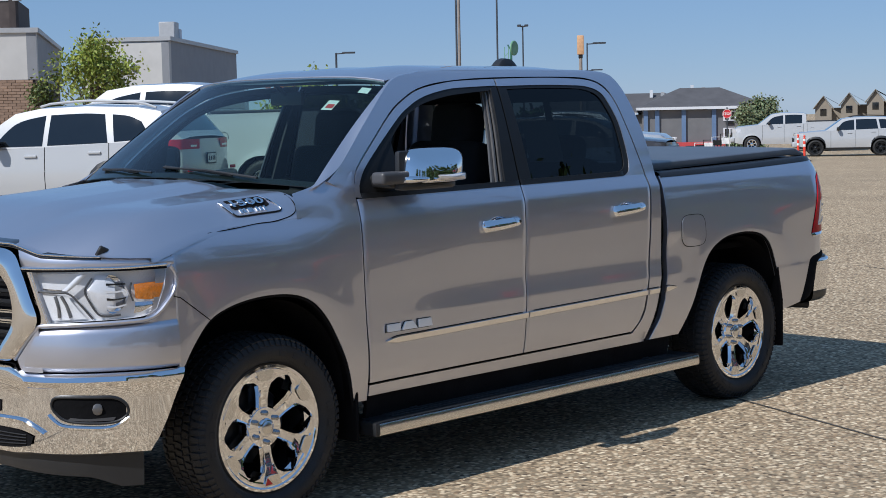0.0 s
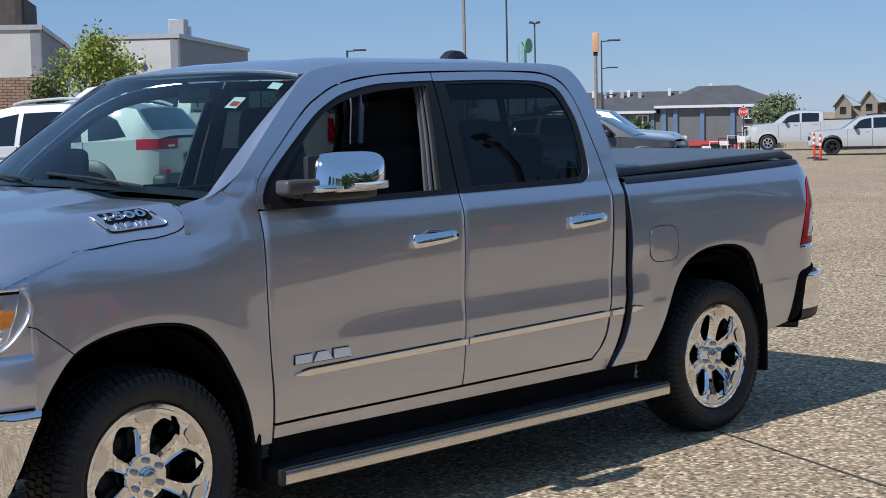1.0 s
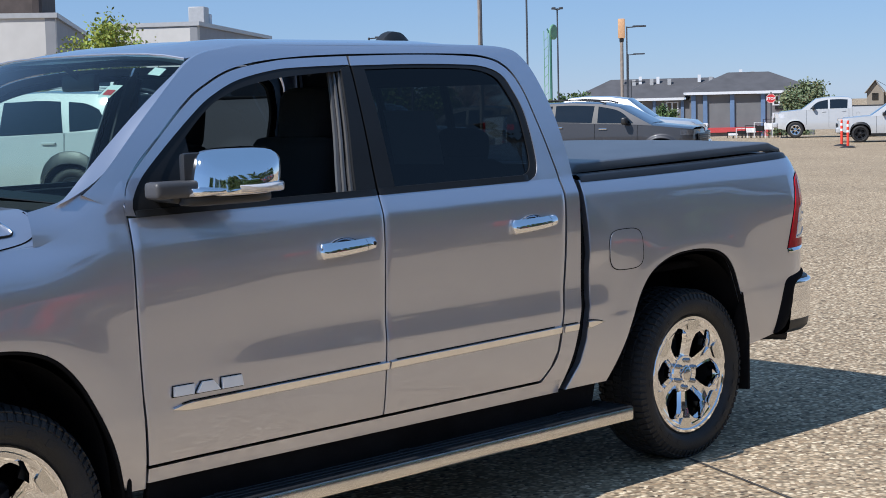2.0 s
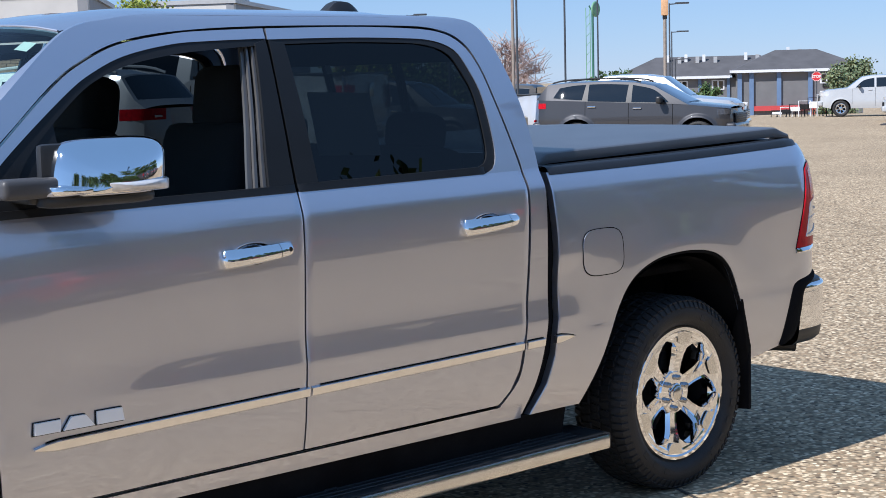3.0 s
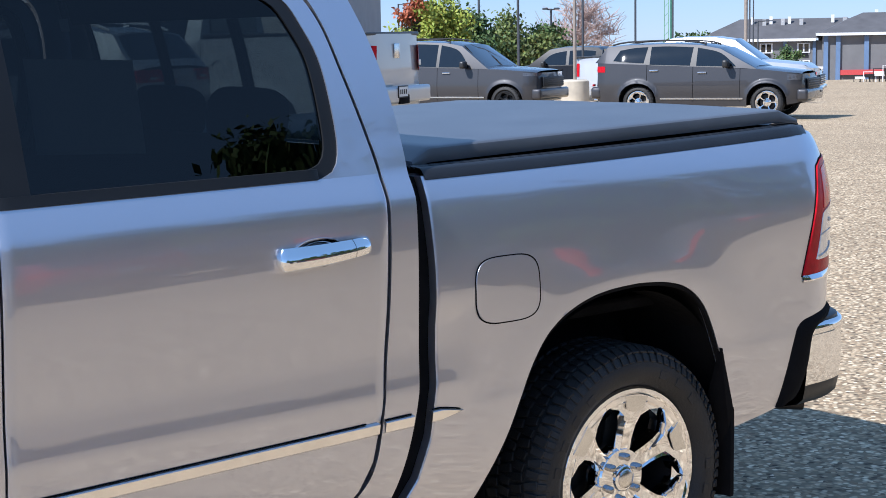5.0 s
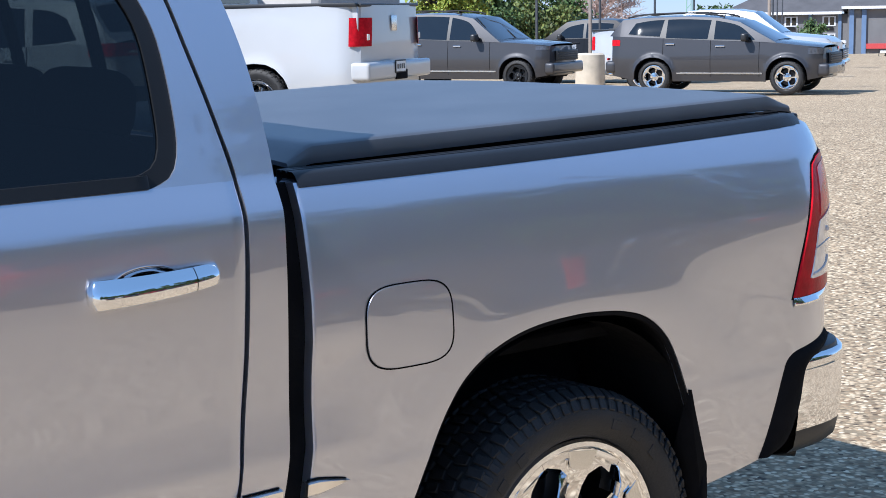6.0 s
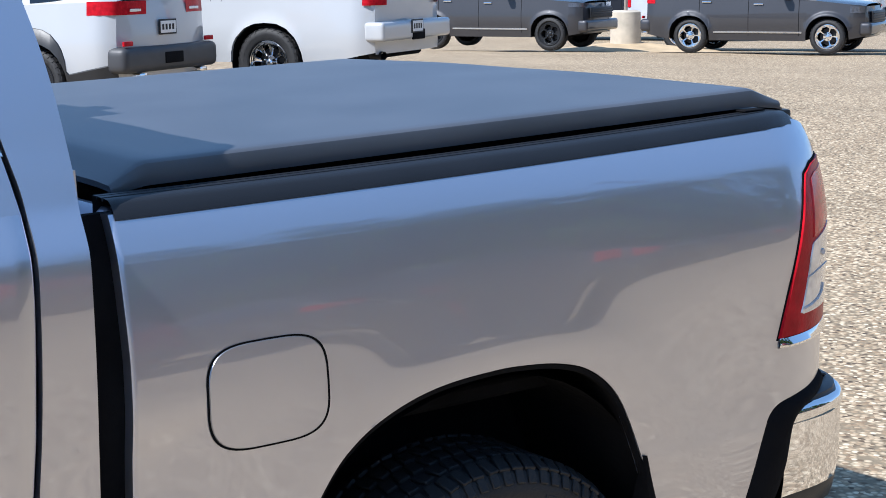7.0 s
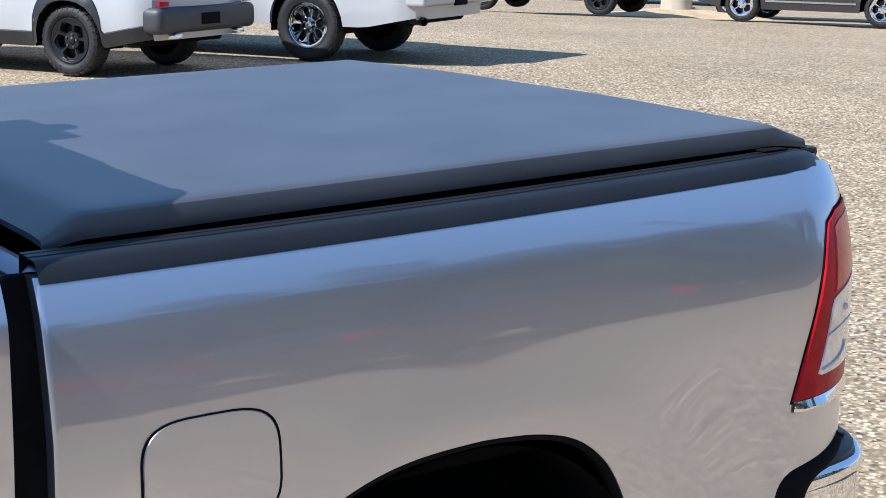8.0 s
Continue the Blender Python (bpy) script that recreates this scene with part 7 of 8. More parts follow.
# vehicles that show in the side of the pickup as reflections, behind the camera
across_aisle = [small_suv(pose(7.2, -15.6, 0, 0, 0, 86), REDP, "red compact SUV parked across the aisle"),
                big_pickup(pose(13.6, -16.6, 0, 0, 0, 87), GREY, "dark grey pickup truck parked across the aisle", rim_mat=DARKMETAL),
                small_suv(pose(4.0, -15.4, 0, 0, 0, 86), GREY, "dark grey compact SUV parked across the aisle"),
                big_pickup(pose(23.4, -16.9, 0, 0, 0, 87), BLACKP, "black pickup truck parked across the aisle", rim_mat=DARKMETAL)]
for k, x, y in ((2, 10.4, -15.7), (2, 17.0, -15.8), (1, 20.2, -16.7), (2, 26.8, -15.9), (1, 30.2, -17.0), (2, 33.6, -16.0), (3, 37.0, -17.1), (2, 0.8, -15.3)):
    copy_thing(across_aisle[k], pose(x, y, 0, 0, 0, 86))


# ---- trees ----
LEAF = material("leaf_green", (0.12, 0.15, 0.045), 0.55, vary=0.45, scale=1.3, spec=0.3)
LEAFY = material("leaf_yellow_green", (0.24, 0.28, 0.05), 0.55, vary=0.45, scale=1.3, spec=0.3)
LEAFD = material("leaf_dark", (0.075, 0.12, 0.04), 0.6, vary=0.5, scale=1.3, spec=0.3)
LEAFB = material("needle_blue_green", (0.17, 0.20, 0.105), 0.6, vary=0.4, scale=1.5, spec=0.3)
BARE = material("bare_twigs", (0.42, 0.31, 0.27), 0.85, vary=0.3, scale=3)
BARK = material("bark", (0.10, 0.075, 0.055), 0.9, vary=0.35, scale=6, bump=0.6, bump_scale=25)
for mm in (LEAF, LEAFY, LEAFD, LEAFB):
    bs = mm.node_tree.nodes["Principled BSDF"]
    bs.inputs["Transmission Weight"].default_value = 0.0
    bs.inputs["Subsurface Weight"].default_value = 0.15
    bs.inputs["Subsurface Scale"].default_value = 0.05


def tree(name, label, at, height, radius, leaf, seed, leaves=2600, size=0.16, foot=0.28, conical=False, trunk_r=0.13, bare=False):
    rnd = random.Random(seed)
    t = thing(name, label, "tree" if name != "shrub" else "shrub", at=pose(at[0], at[1], ground_z(at[0], at[1])))
    wood = tube([(0, 0, -0.3), (0.05, 0.03, height * foot), (0.0, 0.08, height * 0.62)], 0.1, 8, taper=[trunk_r, trunk_r * 0.75, trunk_r * 0.4])
    tips = []
    n = 26 if not bare else 60
    for k in range(n):
        a = rnd.uniform(0, 2 * math.pi)
        h0 = height * rnd.uniform(foot * 0.8, 0.62)
        if conical:
            zt = height * rnd.uniform(0.08, 0.97)
            rr = radius * (1 - zt / height) * rnd.uniform(0.7, 1.05) + 0.1
            h0 = zt * 0.9
        else:
            el = rnd.uniform(-0.25, 1.0)
            rr = radius * math.sqrt(max(0.05, 1 - max(el, 0) ** 2)) * rnd.uniform(0.55, 1.0)
            zt = height * (foot + 0.36) + el * height * (0.64 - foot) * rnd.uniform(0.75, 1.0)
        tip = Vector((rr * math.cos(a), rr * math.sin(a), zt))
        mid = Vector((tip.x * 0.45, tip.y * 0.45, h0 + (zt - h0) * 0.6))
        tube([(0, 0, h0 * 0.9), mid, tip], 0.03, 5, wood, taper=[trunk_r * 0.35, trunk_r * 0.2, 0.01])
        tips.append((mid, tip))
        if bare:
            for q in range(14):
                b = mid.lerp(tip, rnd.random())
                e = b + Vector((rnd.gauss(0, 1), rnd.gauss(0, 1), rnd.uniform(0.2, 1.4))).normalized() * rnd.uniform(0.5, 1.3)
                tube([b, b.lerp(e, 0.5) + Vector((rnd.gauss(0, 0.08), rnd.gauss(0, 0.08), 0)), e], 0.012, 3, wood, taper=[0.022, 0.016, 0.008], caps=False)
    part("trunk", wood, BARK if not bare else BARE, t)
    if bare:
        return t
    verts, faces = [], []
    for k in range(leaves):
        mid, tip = tips[rnd.randrange(n)]
        c = mid.lerp(tip, rnd.uniform(0.25, 1.08)) + Vector((rnd.gauss(0, 1), rnd.gauss(0, 1), rnd.gauss(0, 0.8))) * radius * 0.15
        u = Vector((rnd.gauss(0, 1), rnd.gauss(0, 1), rnd.gauss(0, 1))).normalized()
        w = u.cross(Vector((rnd.gauss(0, 1), rnd.gauss(0, 1), rnd.gauss(0, 1)))).normalized()
        s = size * rnd.uniform(0.6, 1.3)
        i = len(verts)
        verts += [c - u * s, c + w * s * 0.55, c + u * s, c - w * s * 0.55]
        faces.append((i, i + 1, i + 2, i + 3))
    me = bpy.data.meshes.new("crown")
    me.from_pydata([tuple(q) for q in verts], [], faces)
    me.materials.append(leaf)
    crown = new("crown", me)
    crown.parent = t
    crown["kind"] = "stuff"
    return t


tree("tree", "young leafy green tree beside the office building", (25.9, 40.0, 0), 5.2, 1.65, LEAFY, 3, 4940, 0.075, foot=0.34)
tree("tree", "small leafy green tree beside the office building", (24.6, 41.2, 0), 3.7, 0.75, LEAF, 5, 1820, 0.07)
tree("tree", "bright yellow-green leafy tree behind the parked cars", (44.6, 50.6, -0.3), 4.4, 1.9, LEAFY, 8, 8320, 0.104, foot=0.15)
tree("tree", "dense green tree behind the parked cars", (47.6, 52.4, -0.3), 3.8, 2.2, LEAFD, 9, 8320, 0.116, foot=0.1)
tree("tree", "olive-green spreading tree behind the parked cars", (50.4, 52.0, -0.3), 3.5, 2.1, LEAF, 10, 8320, 0.116, foot=0.1)
tree("tree", "low dark green tree behind the parked cars", (53.0, 52.2, -0.4), 2.9, 1.8, LEAFD, 11, 6760, 0.104, foot=0.1)
tree("tree", "bare tree with pinkish twigs", (59.6, 57.0, -0.5), 4.7, 2.6, BARE, 14, bare=True, foot=0.12)
tree("shrub", "low dark shrub behind the parked cars", (66.5, 55.0, -0.6), 2.9, 1.5, LEAFD, 15, 3120, 0.116, foot=0.1)
tree("tree", "rounded olive-green tree by the lot exit", (90.0, 54.3, -1.4), 4.2, 1.7, LEAFB, 16, 6760, 0.128, foot=0.12)
tree("tree", "blue-green spruce by the lot exit", (87.0, 53.6, -1.4), 3.2, 1.4, LEAFB, 17, 6760, 0.093, conical=True)
tree("shrub", "dark shrub by the hotel", (72.0, 52.5, -0.8), 2.0, 0.9, LEAFD, 18, 2080, 0.093, foot=0.1)
LEAFR = material("leaf_red", (0.34, 0.10, 0.05), 0.55, vary=0.4, scale=1.3, spec=0.3)
tree("tree", "small red-leaved tree behind the parked cars", (43.6, 50.9, -0.3), 4.2, 0.8, LEAFR, 21, 1500, 0.10, foot=0.5)
# trees behind the camera, seen in the side glass and paint
for k, (x, y, h) in enumerate(((15.0, -25.0, 12.2), (18.6, -23.4, 14.4), (21.6, -22.0, 13.2), (25.5, -22.0, 12.6), (11.5, -27.0, 10.0), (29.5, -21.0, 13.6), (33.6, -20.6, 12.4), (38.0, -20.2, 14.0), (43.0, -20.0, 13.0))):
    tree("tree", "tall dark green spruce across the lot", (x, y, 0), h, 3.0, LEAFD, 30 + k, 16000, 0.15, foot=0.05, trunk_r=0.2, conical=True)
for k in range(14):
    x, y = -20 + 7.4 * k, -33 + 2.0 * math.sin(k * 2.1)
    tree("tree", "dark green tree along the far side of the lot", (x, y, 0), 8.6 + 1.4 * math.sin(k * 1.7), 4.6, LEAFD, 40 + k, 2600, 0.40, foot=0.05, trunk_r=0.2)

# ---- poles, signs ----
POLE = material("pole_bronze", (0.068, 0.074, 0.085), 0.5, 0.3, vary=0.15)
POLEL = material("pole_tan", (0.30, 0.25, 0.21), 0.55, 0.2, vary=0.15)
CONC = material("concrete", (0.50, 0.44, 0.35), 0.85, vary=0.15, scale=4, bump=0.3, bump_scale=60)
ORANGE = material("sign_tan_orange", (0.62, 0.36, 0.19), 0.5, vary=0.1)
GREEN = material("sign_green", (0.045, 0.15, 0.11), 0.5, vary=0.15)
SIGNPALE = material("pale_sign_green", (0.16, 0.33, 0.20), 0.5, vary=0.2, scale=2)
STOPRED = material("sign_red", (0.55, 0.03, 0.035), 0.4, vary=0.1)
ORED = material("delineator_red", (0.75, 0.06, 0.03), 0.5, vary=0.1)


def light_pole(at, height, yaw=0.0, arm=0.9, r=0.075, mat=None, base=False, double=False, square=True):
    p = thing("street_lamp", "dark metal parking-lot lamp on a square pole", "street lamp", "lot lamps", at=pose(at[0], at[1], ground_z(at[0], at[1]), 0, 0, yaw))
    part("pole", tube([(0, 0, 0), (0, 0, height)], r, 8, taper=[r, r * 0.8]), mat or POLE, p)
    part("base_plate", box((0.4, 0.4, 0.05), (0, 0, 0.025), 0.01, 1), mat or POLE, p)
    for s in ((1, -1) if double else (1,)):
        part("arm", tube([(0, 0, height - 0.06), (s * arm * 0.5, 0, height - 0.03)], 0.035, 6), mat or POLE, p)
        part("lamp_head", box((arm * 0.75, 0.32, 0.10), (s * arm * 0.72, 0, height), 0.03, 2), mat or POLE, p)
    if base:
        part("pedestal", lathe([(0.0, 1.0), (0.30, 1.0), (0.36, 0.96), (0.38, 0.1), (0.38, -0.1)], 20, axis="Z"), CONC, p, "tan concrete pedestal")
    return p


SAND = material("bare_sand", (0.50, 0.37, 0.22), 0.9, vary=0.2, scale=2, bump=0.5, bump_scale=25)
isle = lathe([(0.0, 0.22), (0.6, 0.20), (1.2, 0.13), (1.8, 0.06), (2.3, 0.0), (2.5, -0.05)], 36, axis="Z")
for v in isle.verts:
    v.co.x *= 1 + 0.10 * noise.noise(v.co * 1.3)
    v.co.y *= 1 + 0.10 * noise.noise(v.co * 1.1 + Vector((5, 0, 0)))
tagged(part("sand_mound", isle, SAND), "low tan sand mound round the lamp pedestal", "mound").location = (28.3, 24.75, ground_z(28.3, 24.75))
YAW = -42
light_pole((55.8, 60.7, -0.3), 6.0, YAW, 1.0)
light_pole((76.9, 95.3, -1.0), 7.0, YAW, 1.0)
light_pole((34.0, 30.3, 0), 9.5, YAW, 1.0, 0.040)
light_pole((40.8, 34.6, -0.2), 10.0, YAW, 1.0, 0.042)
light_pole((52.8, 43.8, -0.5), 6.5, YAW, 0.24, 0.045, double=True)
light_pole((70.37, 54.0, -0.7), 6.7, YAW, 1.05, 0.055)
light_pole((89.8, 69.8, -1.5), 6.9, YAW, 1.15, 0.06)
light_pole((113.2, 88.6, -2.2), 6.6, YAW, 1.2, 0.075)
light_pole((28.3, 24.75, 0), 9.0, YAW, 1.0, 0.048, POLEL, base=True)
light_pole((46.8, 47.5, -0.3), 4.3, YAW, 0.9, 0.07)
light_pole((54.7, 53.8, -0.5), 3.9, YAW, 0.4, 0.07, double=True)
light_pole((64.6, 65.1, -0.7), 3.4, YAW, 0.4, 0.07, double=True)

light_pole((16.6, -12.4, 0), 9.3, -40, 1.0, 0.08, double=True)

s = thing("pylon_sign", "tan-orange box sign on a tall pole", "sign", at=pose(81.9, 63.9, -1.3, 0, 0, -52))
part("pole", tube([(0, 0, 0), (0, 0, 7.0)], 0.12, 10), POLEL, s)
part("sign_box", box((0.48, 0.45, 1.35), (0, 0, 7.6), 0.06, 2), ORANGE, s)
part("bracket", box((0.3, 0.3, 0.25), (0, 0, 6.8), 0.03, 1), DARKMETAL, s)
s = thing("round_sign", "green round sign on a pole beside a lattice mast", "sign", at=pose(78.9, 67.6, -1.3, 0, 0, -50))
part("pole", tube([(-0.16, 0, 0), (-0.16, 0, 7.3)], 0.085, 8), GREEN, s)
part("bracket", tube([(-0.40, 0, 7.75), (-0.30, 0, 7.55), (-0.12, 0, 7.30), (0.06, 0, 7.25)], 0.05, 6), GREEN, s)
for dx in (-0.62, -0.34):
    part("mast_leg", tube([(dx, 0, 0), (dx, 0, 7.6)], 0.028, 6), SIGNPALE, s)
for k in range(11):
    part("rung", tube([(-0.62, 0, 0.5 + 0.64 * k), (-0.34, 0, 0.8 + 0.64 * k)], 0.018, 5), SIGNPALE, s)
disc = part("sign_disc", lathe([(0.0, -0.08), (0.48, -0.08), (0.53, -0.04), (0.53, 0.04), (0.48, 0.08), (0.0, 0.08)], 24), SIGNPALE, s)
disc.matrix_basis = pose(0.05, 0, 7.5, 0, 0, 62)

s = thing("stop_sign", "red octagonal stop sign with white lettering", "sign", at=pose(76.5, 48.0, -0.9, 0, 0, 122))
part("post", tube([(0, 0, 0), (0, 0, 2.6)], 0.04, 8), POLE, s)
ang = [radians(22.5 + 45 * k) for k in range(8)]
part("sign_plate", plate([(0.30 * math.cos(a), 0.30 * math.sin(a)) for a in ang], lambda u, v, d: Vector((u, 0.05 + 0.0 - d, 2.2 + v)), 0.02), STOPRED, s)
rim = tube([(0.28 * math.cos(a), 0.056, 2.2 + 0.28 * math.sin(a)) for a in ang + [ang[0]]], 0.012, 4, caps=False)
part("border", rim, STICKER, s)
lettering("STOP", 0.22, 0.004, Matrix.Translation((0.265, 0.058, 2.125)) @ Matrix(((-1, 0, 0, 0), (0, 0, 1, 0), (0, 1, 0, 0), (0, 0, 0, 1))), STICKER, s)

for x, y in ((55.0, 29.9), (53.2, 28.5)):
    d = thing("delineator_post", "red-orange delineator post on a black rubber foot", "post", "delineators", at=pose(x, y, ground_z(x, y)))
    part("foot", lathe([(0.0, 0.08), (0.16, 0.07), (0.30, 0.03), (0.31, 0.0)], 20, axis="Z"), RUBBER, d)
    part("tube", lathe([(0.055, 0.05), (0.055, 0.98), (0.03, 1.0), (0.05, 1.05), (0.03, 1.10), (0.0, 1.10)], 16, axis="Z"), ORED, d)
    for z in (0.62, 0.85):
        part("reflective_band", lathe([(0.058, z), (0.058, z + 0.10)], 16, axis="Z"), STICKER, d)

# row of folded equipment frames by the exit
EQ = material("frame_white", (0.70, 0.70, 0.70), 0.45, vary=0.15)
for k in range(7):
    q = k / 6
    f = thing("equipment_frame", "white and black tilted metal equipment frame", "equipment", "equipment row", at=pose(66.2 + 1.6 * q, 43.4 - 2.3 * q, -0.72, 0, 0, 35))
    h = 0.35 + 0.95 * q
    part("frame", tube([(-0.25, -0.3, 0), (-0.2, -0.3, h), (-0.2, 0.3, h), (-0.25, 0.3, 0)], 0.025, 6), EQ if k % 2 else DARKMETAL, f)
    part("panel", box((0.05, 0.5, h * 0.35), (-0.2, 0, h * 0.62), 0.01, 1), DARKMETAL if k % 2 else EQ, f)
    part("foot_rail", box((0.7, 0.08, 0.06), (0, 0, 0.03), 0.01, 1), DARKMETAL, f)
    part("strut", tube([(0.3, 0, 0), (-0.2, 0, h * 0.8)], 0.03, 6), DARKMETAL, f)

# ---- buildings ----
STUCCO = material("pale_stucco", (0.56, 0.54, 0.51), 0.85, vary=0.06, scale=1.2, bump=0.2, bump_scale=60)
# shade of the side walls painted in: a darker copy of the stucco
STUCCOSHADE = material("shaded_stucco", (0.26, 0.265, 0.28), 0.7, vary=0.06, scale=1.2, bump=0.15, bump_scale=30)
COPING = material("coping_metal", (0.45, 0.45, 0.45), 0.5, 0.3, vary=0.05)
# dark brown parts, also the side wall's brick base with shade painted in
DARKWALLSHADE = material("dark_brown_and_shaded_wall", (0.06, 0.045, 0.04), 0.8, vary=0.2, scale=3)
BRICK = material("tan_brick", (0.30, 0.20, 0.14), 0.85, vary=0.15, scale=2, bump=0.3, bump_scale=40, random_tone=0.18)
MORTAR = material("mortar", (0.33, 0.27, 0.22), 0.9, vary=0.1)
SIDING = material("grey_siding", (0.155, 0.155, 0.16), 0.8, vary=0.08, scale=0.6, bump=0.1, bump_scale=8)
BLUE = material("blue_column", (0.12, 0.19, 0.32), 0.6, vary=0.1, scale=0.8)
ROOF = material("dark_shingle", (0.085, 0.083, 0.088), 0.9, vary=0.15, scale=0.5, bump=0.3, bump_scale=6)
FASCIA = material("white_fascia", (0.66, 0.67, 0.69), 0.6, vary=0.05)
AWNING = material("red_awning", (0.50, 0.06, 0.06), 0.6, vary=0.1)
BEIGE = material("beige_siding", (0.25, 0.215, 0.17), 0.8, vary=0.08, scale=0.5)


def slab(a, b, z0, z1, thick, mat, name, parent, label=""):
    """An upright wall from a to b; its outer face lies on the line, its body behind it (left of a to b)."""
    a, b = Vector((*a, 0)), Vector((*b, 0))
    d = (b - a).normalized()
    n = Vector((-d.y, d.x, 0)) * thick
    bm = bmesh.new()
    q = [a, b, b + n, a + n]
    lo = [bm.verts.new((p.x, p.y, z0)) for p in q]
    hi = [bm.verts.new((p.x, p.y, z1)) for p in q]
    bm.faces.new(lo[::-1])
    bm.faces.new(hi)
    for i in range(4):
        bm.faces.new((lo[i], lo[(i + 1) % 4], hi[(i + 1) % 4], hi[i]))
    return part(name, bm, mat, parent, label, smooth=False)


office = thing("office_building", "pale flat-roofed commercial building with brown brick base", "building")
# near block: lit front wall towards the lot's left, side wall painted as shaded
A0, A1, A2 = (20.5, 57.2), (29.9, 50.1), (41.0, 66.0)
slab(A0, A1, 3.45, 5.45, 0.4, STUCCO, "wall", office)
slab(A1, A2, 3.45, 5.45, 0.4, STUCCOSHADE, "wall", office)
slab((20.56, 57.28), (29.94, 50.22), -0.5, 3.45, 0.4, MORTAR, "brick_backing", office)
# side wall's base: the brick darkened in colour for its shade
slab((29.84, 50.24), (40.9, 66.08), -0.5, 3.45, 0.4, DARKWALLSHADE, "wall", office)
slab((20.44, 57.12), (29.92, 49.98), 5.35, 5.55, 0.5, COPING, "coping", office)
slab((29.98, 50.02), (41.1, 65.95), 5.35, 5.55, 0.5, COPING, "coping", office)
ROOFM = material("flat_roof", (0.3, 0.3, 0.3), 0.9, vary=0.1)
bm = bmesh.new()
bm.faces.new([bm.verts.new((x, y, 5.3)) for x, y in (A0, A1, A2, (31.5, 73.0))])
part("flat_roof", bm, ROOFM, office)
slab((30.2, 63.5), (33.8, 58.2), 5.3, 7.4, 0.3, DARKWALLSHADE, "penthouse_wall", office)
slab((33.8, 58.2), (38.0, 64.0), 5.3, 7.4, 0.3, DARKWALLSHADE, "penthouse_wall", office)
slab((30.1, 63.5), (33.85, 58.05), 7.3, 7.5, 0.4, COPING, "coping", office)
# far block
B0, B1, B2 = (42.6, 66.4), (45.5, 62.6), (60.7, 76.1)
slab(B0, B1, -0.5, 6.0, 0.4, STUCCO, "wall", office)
slab(B1, B2, -0.5, 6.0, 0.4, STUCCOSHADE, "wall", office)
slab((42.5, 66.4), (45.52, 62.45), 5.9, 6.12, 0.5, COPING, "coping", office)
slab((45.55, 62.5), (60.8, 76.0), 5.9, 6.12, 0.5, COPING, "coping", office)
bm = bmesh.new()
bm.faces.new([bm.verts.new((x, y, 5.85)) for x, y in (B0, B1, B2, (56.5, 82.0))])
part("flat_roof", bm, ROOFM, office)
slab((46.6, 64.6), (51.5, 68.9), 2.9, 4.6, -0.12, DARKWALLSHADE, "dark_panel", office)
unit = thing("rooftop_unit", "white rooftop ventilation unit", "ventilation unit", at=pose(48.3, 66.4, 5.85, 0, 0, 41))
part("housing", box((1.1, 0.9, 1.3), (0, 0, 0.65), 0.04, 1), COPING, unit)
part("duct", box((0.5, 1.0, 0.9), (0.8, 0, 0.5), 0.04, 1), FASCIA, unit)
lamp = thing("wall_lamp", "round wall lamp on the office building", "lamp", at=pose(44.2, 64.15, 4.6, 0, 0, 40))
part("globe", lathe([(0.0, -0.2), (0.12, -0.16), (0.2, 0.0), (0.12, 0.16), (0.0, 0.2)], 16), FASCIA, lamp)

hotel = thing("hotel_building", "grey two-storey hotel with blue columns and dark hipped roof", "building")
H0, H1 = Vector((205.5, 151.1, 0)), Vector((217.8, 136.9, 0))
along = (H1 - H0).normalized()
inw = Vector((-along.y, along.x, 0))
if inw.dot(Vector((0.8, 0.6, 0))) < 0:
    inw = -inw


def hp(u, d, z):
    """u metres along the hotel's front from its corner, d metres behind it."""
    p = H0 + along * u + inw * d
    return Vector((p.x, p.y, z))


def hbox(u0, u1, d0, d1, z0, z1, mat, name, parent=hotel):
    bm = bmesh.new()
    q = [hp(u0, d0, 0), hp(u1, d0, 0), hp(u1, d1, 0), hp(u0, d1, 0)]
    lo = [bm.verts.new((p.x, p.y, z0)) for p in q]
    hi = [bm.verts.new((p.x, p.y, z1)) for p in q]
    bm.faces.new(lo[::-1])
    bm.faces.new(hi)
    for i in range(4):
        bm.faces.new((lo[i], lo[(i + 1) % 4], hi[(i + 1) % 4], hi[i]))
    bmesh.ops.recalc_face_normals(bm, faces=bm.faces)
    return part(name, bm, mat, parent, smooth=False)


hbox(0, 20, 0, 14, -8, 1.3, SIDING, "wall")
hbox(-19.5, 0, 5.0, 18, -8, 0.6, SIDING, "wall")
hbox(-0.95, 20.95, -1.08, 14.4, 1.36, 1.80, FASCIA, "fascia")
hbox(-20.6, -1.0, 3.92, 18.4, 0.56, 1.0, FASCIA, "fascia")
for u in (0.3, 2.2, 6.6, 11.6, 18.0):
    hbox(u - 0.35, u + 0.35, -0.35, 0.0, -8, 1.3, BLUE, "column")
for u in (-19.0, -12.0, -5.9, -1.2):
    hbox(u - 0.25, u + 0.25, 4.75, 5.0, -8, 0.6, BLUE, "column")
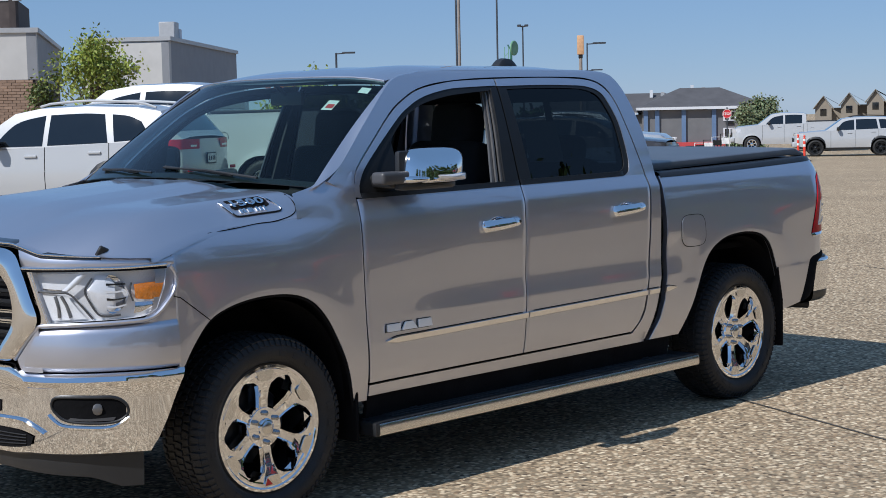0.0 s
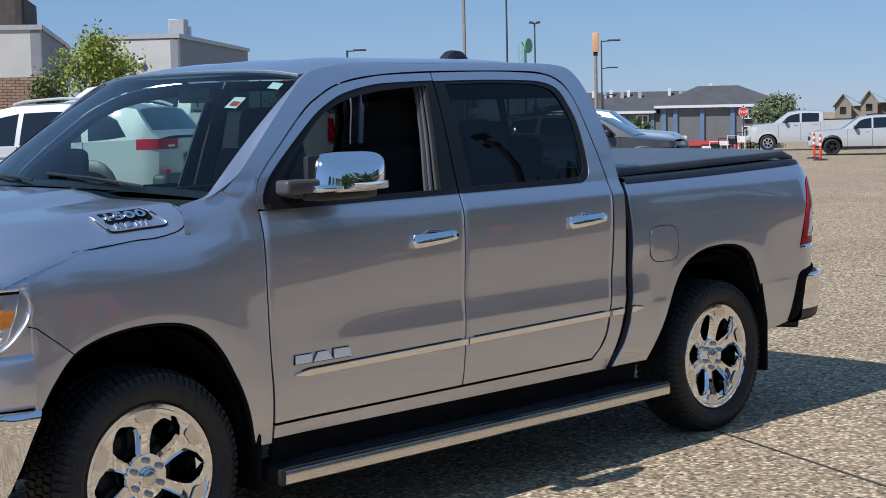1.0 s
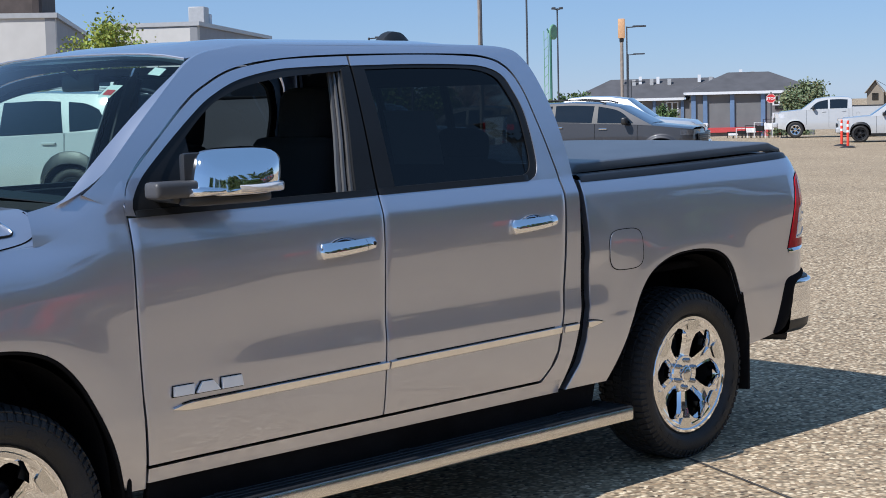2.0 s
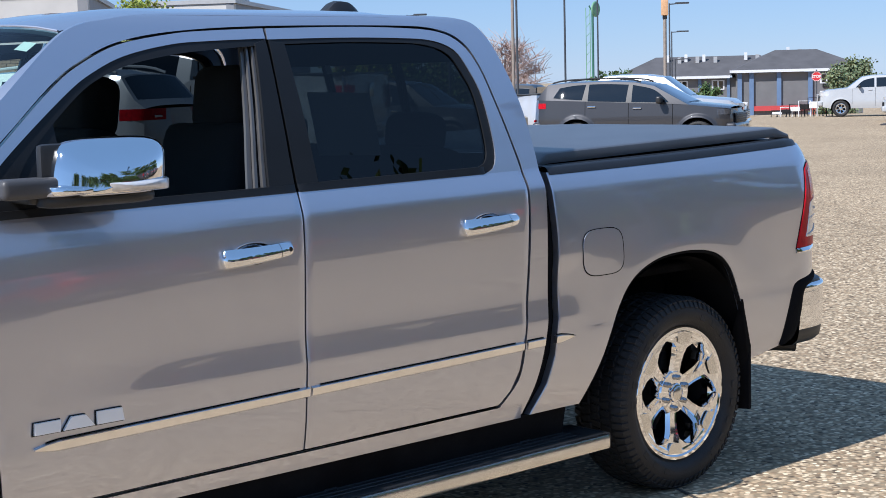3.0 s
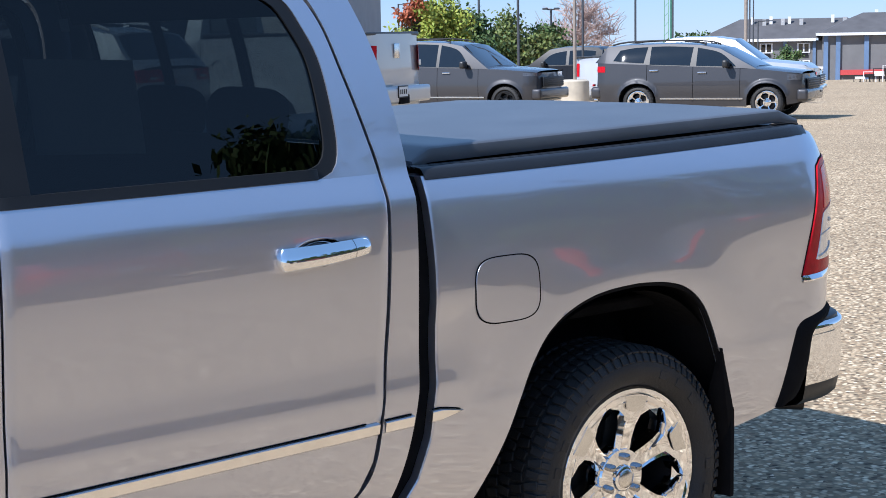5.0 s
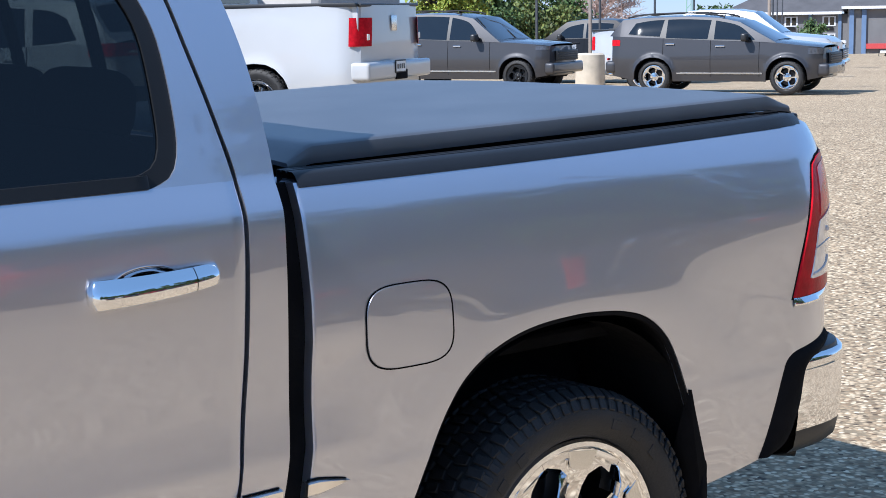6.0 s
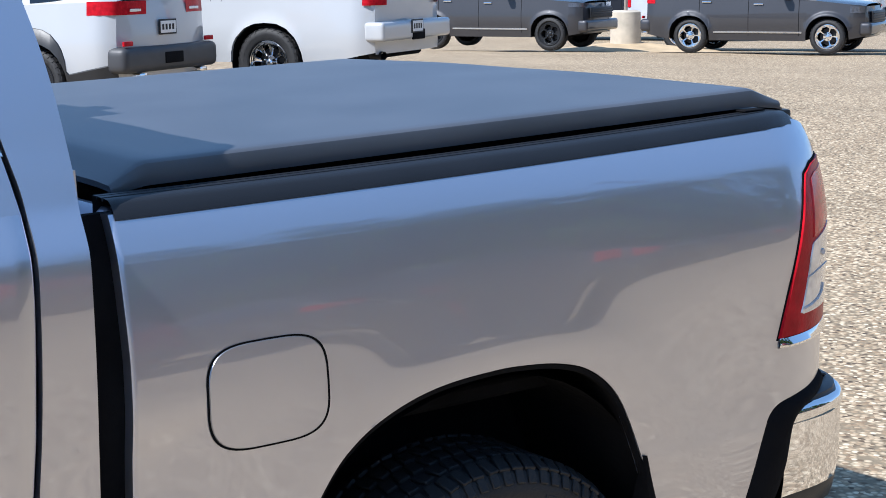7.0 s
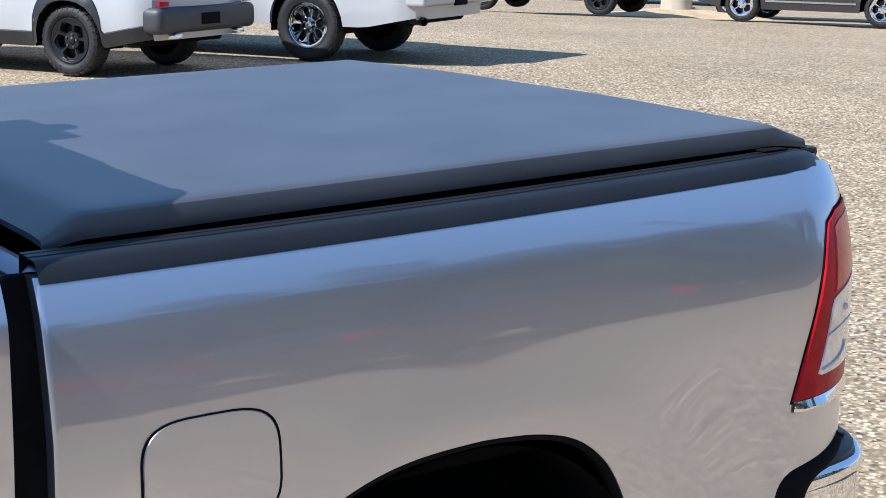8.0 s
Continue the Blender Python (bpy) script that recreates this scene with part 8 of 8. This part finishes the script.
def hwindow(u, d, z):
    w = thing("window", "", "")
    w.parent = hotel
    hbox(u - 1.05, u + 1.05, d - 0.10, d, z - 0.85, z + 0.75, FASCIA, "frame", w)
    for q in (-0.46, 0.46):
        hbox(u + q - 0.33, u + q + 0.33, d - 0.13, d - 0.10, z - 0.66, z + 0.60, DARKGLASS, "pane", w)
    hbox(u - 0.65, u + 0.65, d - 0.22, d, z - 1.45, z - 0.95, DARKMETAL, "air_conditioner", w)
for z in (0.2, -2.6, -5.4):
    hwindow(14.2, 0, z)
for u in (-15, -8.9, -2.9):
    for z in (-0.5, -3.3):
        hwindow(u, 5.0, z)
hbox(2.6, 11.4, -0.6, 0, -4.9, -4.1, AWNING, "awning")
hbox(11.8, 16.5, -2.2, 0, -6.0, -4.2, AWNING, "awning")
def hip(u0, u1, d0, d1, z0, z1, run, name):
    bm = bmesh.new()
    dm = (d0 + d1) / 2
    p = [hp(u0, d0, z0), hp(u1, d0, z0), hp(u1, d1, z0), hp(u0, d1, z0), hp(u0 + run, dm, z1), hp(u1 - run, dm, z1)]
    v = [bm.verts.new(q) for q in p]
    for f in ((0, 1, 5, 4), (1, 2, 5), (2, 3, 4, 5), (3, 0, 4)):
        bm.faces.new([v[i] for i in f])
    bmesh.ops.recalc_face_normals(bm, faces=bm.faces)
    return part(name, bm, ROOF, hotel, smooth=False)
hip(-0.9, 20.9, -1.0, 15.0, 1.75, 5.0, 7.5, "roof")
r = hip(-20.5, 12, 4.0, 19.0, 0.95, 4.3, 7.5, "roof")
for u, z in ((-11, 4.1), (-8, 4.2), (-5, 4.1), (2, 4.3), (9, 5.0)):
    hbox(u - 0.25, u + 0.25, 9.5, 10.0, z - 0.8, z + 0.5, FASCIA, "roof_vent")
    hbox(u + 1.6, u + 2.2, 9.0, 9.6, z - 1.0, z + 0.1, COPING, "roof_vent")

apt = thing("apartment_building", "beige gabled apartment row with dark shingled roofs", "building")
G0 = Vector((270.6, 157.7, 0))
ga = Vector((277.4 - 270.6, 145.6 - 157.7, 0)).normalized()
gi = Vector((-ga.y, ga.x, 0))
if gi.x < 0:
    gi = -gi


def gp(u, d, z):
    p = G0 + ga * u + gi * d
    return Vector((p.x, p.y, z))


for k in range(4):
    u0 = 0.2 + 5.0 * k
    zt = 1.0 + 0.55 * k
    bm = bmesh.new()
    pts = [gp(u0, -k * 1.2, -9), gp(u0 + 3.2, -k * 1.2, -9), gp(u0 + 3.2, -k * 1.2, zt), gp(u0 + 1.6, -k * 1.2, zt + 2.2), gp(u0, -k * 1.2, zt)]
    vs = [bm.verts.new(p) for p in pts]
    ws = [bm.verts.new(p + gi * 14) for p in pts]
    bm.faces.new(vs)
    for i in range(5):
        j = (i + 1) % 5
        if i in (2, 3):
            continue
        bm.faces.new((vs[i], vs[j], ws[j], ws[i]))
    part("gable", bm, BEIGE, apt, smooth=False)
    bm = bmesh.new()
    e = Vector((0, 0, 0.12))
    a, b, c = gp(u0 + 1.6, -k * 1.2 - 0.5, zt + 2.35), gp(u0 - 0.4, -k * 1.2 - 0.5, zt - 0.2), gp(u0 + 6.0, -k * 1.2 - 0.5, zt - 0.2)
    for p, q in ((a, b), (a, c)):
        f = [bm.verts.new(x) for x in (p, q, q + gi * 15, p + gi * 15)]
        bm.faces.new(f)
    part("roof", bm, ROOF, apt, smooth=False)
    part("barge_board", tube([gp(u0 - 0.4, -k * 1.2 - 0.55, zt - 0.2), gp(u0 + 1.6, -k * 1.2 - 0.55, zt + 2.35), gp(u0 + 3.6, -k * 1.2 - 0.55, zt - 0.2)], 0.12, 4), BEIGE, apt)
    bm = bmesh.new()
    f = [bm.verts.new(x) for x in (gp(u0 + 3.2, 1.5, -9), gp(u0 + 6.0, 1.5, -9), gp(u0 + 6.0, 1.5, zt), gp(u0 + 3.2, 1.5, zt))]
    bm.faces.new(f)
    part("wall", bm, BEIGE, apt, smooth=False)
    for z in (zt - 1.6, zt - 4.4):
        bm = bmesh.new()
        q = [gp(u0 + 1.0, -k * 1.2 - 0.06, z), gp(u0 + 2.2, -k * 1.2 - 0.06, z), gp(u0 + 2.2, -k * 1.2 - 0.06, z + 1.4), gp(u0 + 1.0, -k * 1.2 - 0.06, z + 1.4)]
        bm.faces.new([bm.verts.new(p) for p in q])
        part("window", bm, DARKGLASS, apt, smooth=False)

# brick pieces of the office base, nearest stretch
d = (Vector((*A1, 0)) - Vector((*A0, 0))).normalized()
shared = None
for row in range(26):
    for col in range(11):
        off = 0.0 if row % 2 else 0.17
        s0 = (Vector((*A1, 0)) - Vector((*A0, 0))).length - 0.2 - 0.34 * col - off
        p = Vector((*A0, 0)) + d * s0
        if shared is None:
            bm = box((0.325, 0.08, 0.105), (0, 0, 0), 0.006, 1)
            ob = part("brick", bm, BRICK, office, smooth=False)
            shared = ob.data
        else:
            ob = new("brick", shared)
            ob.parent = office
        ob.location = (p.x, p.y, 3.38 - 0.118 * row)
        ob.rotation_euler = (0, 0, math.atan2(d.y, d.x))

# joints in the pavement
ja = Vector((0.375, 0.927, 0)).normalized()
jb = Vector((ja.y, -ja.x, 0))
o = Vector((3.60, -1.06, 0))
def joint(c, direction, length, w=0.011):
    side = Vector((-direction.y, direction.x, 0))
    rows = []
    n = 60
    for k in range(n + 1):
        p = c + direction * (length * (k / n - 0.5))
        wob = 0.010 * noise.noise(Vector((k * 0.9, c.x, c.y)))
        ww = w * (0.8 + 0.5 * noise.noise(Vector((k * 1.7, c.y, 4))))
        rows.append([p + side * (wob - ww) + Vector((0, 0, 0.004)), p + side * (wob + ww) + Vector((0, 0, 0.004))])
    tagged(part("pavement_joint", sheet(rows, None), JOINT, smooth=False), "dark narrow joint in the concrete pavement", "pavement joint", kind="structure")
for k in range(-1, 4):
    joint(o + jb * (5.6 * k), ja, 44)
for k in range(3):
    joint(o + ja * (6.5 + 5.6 * k), jb, 40)
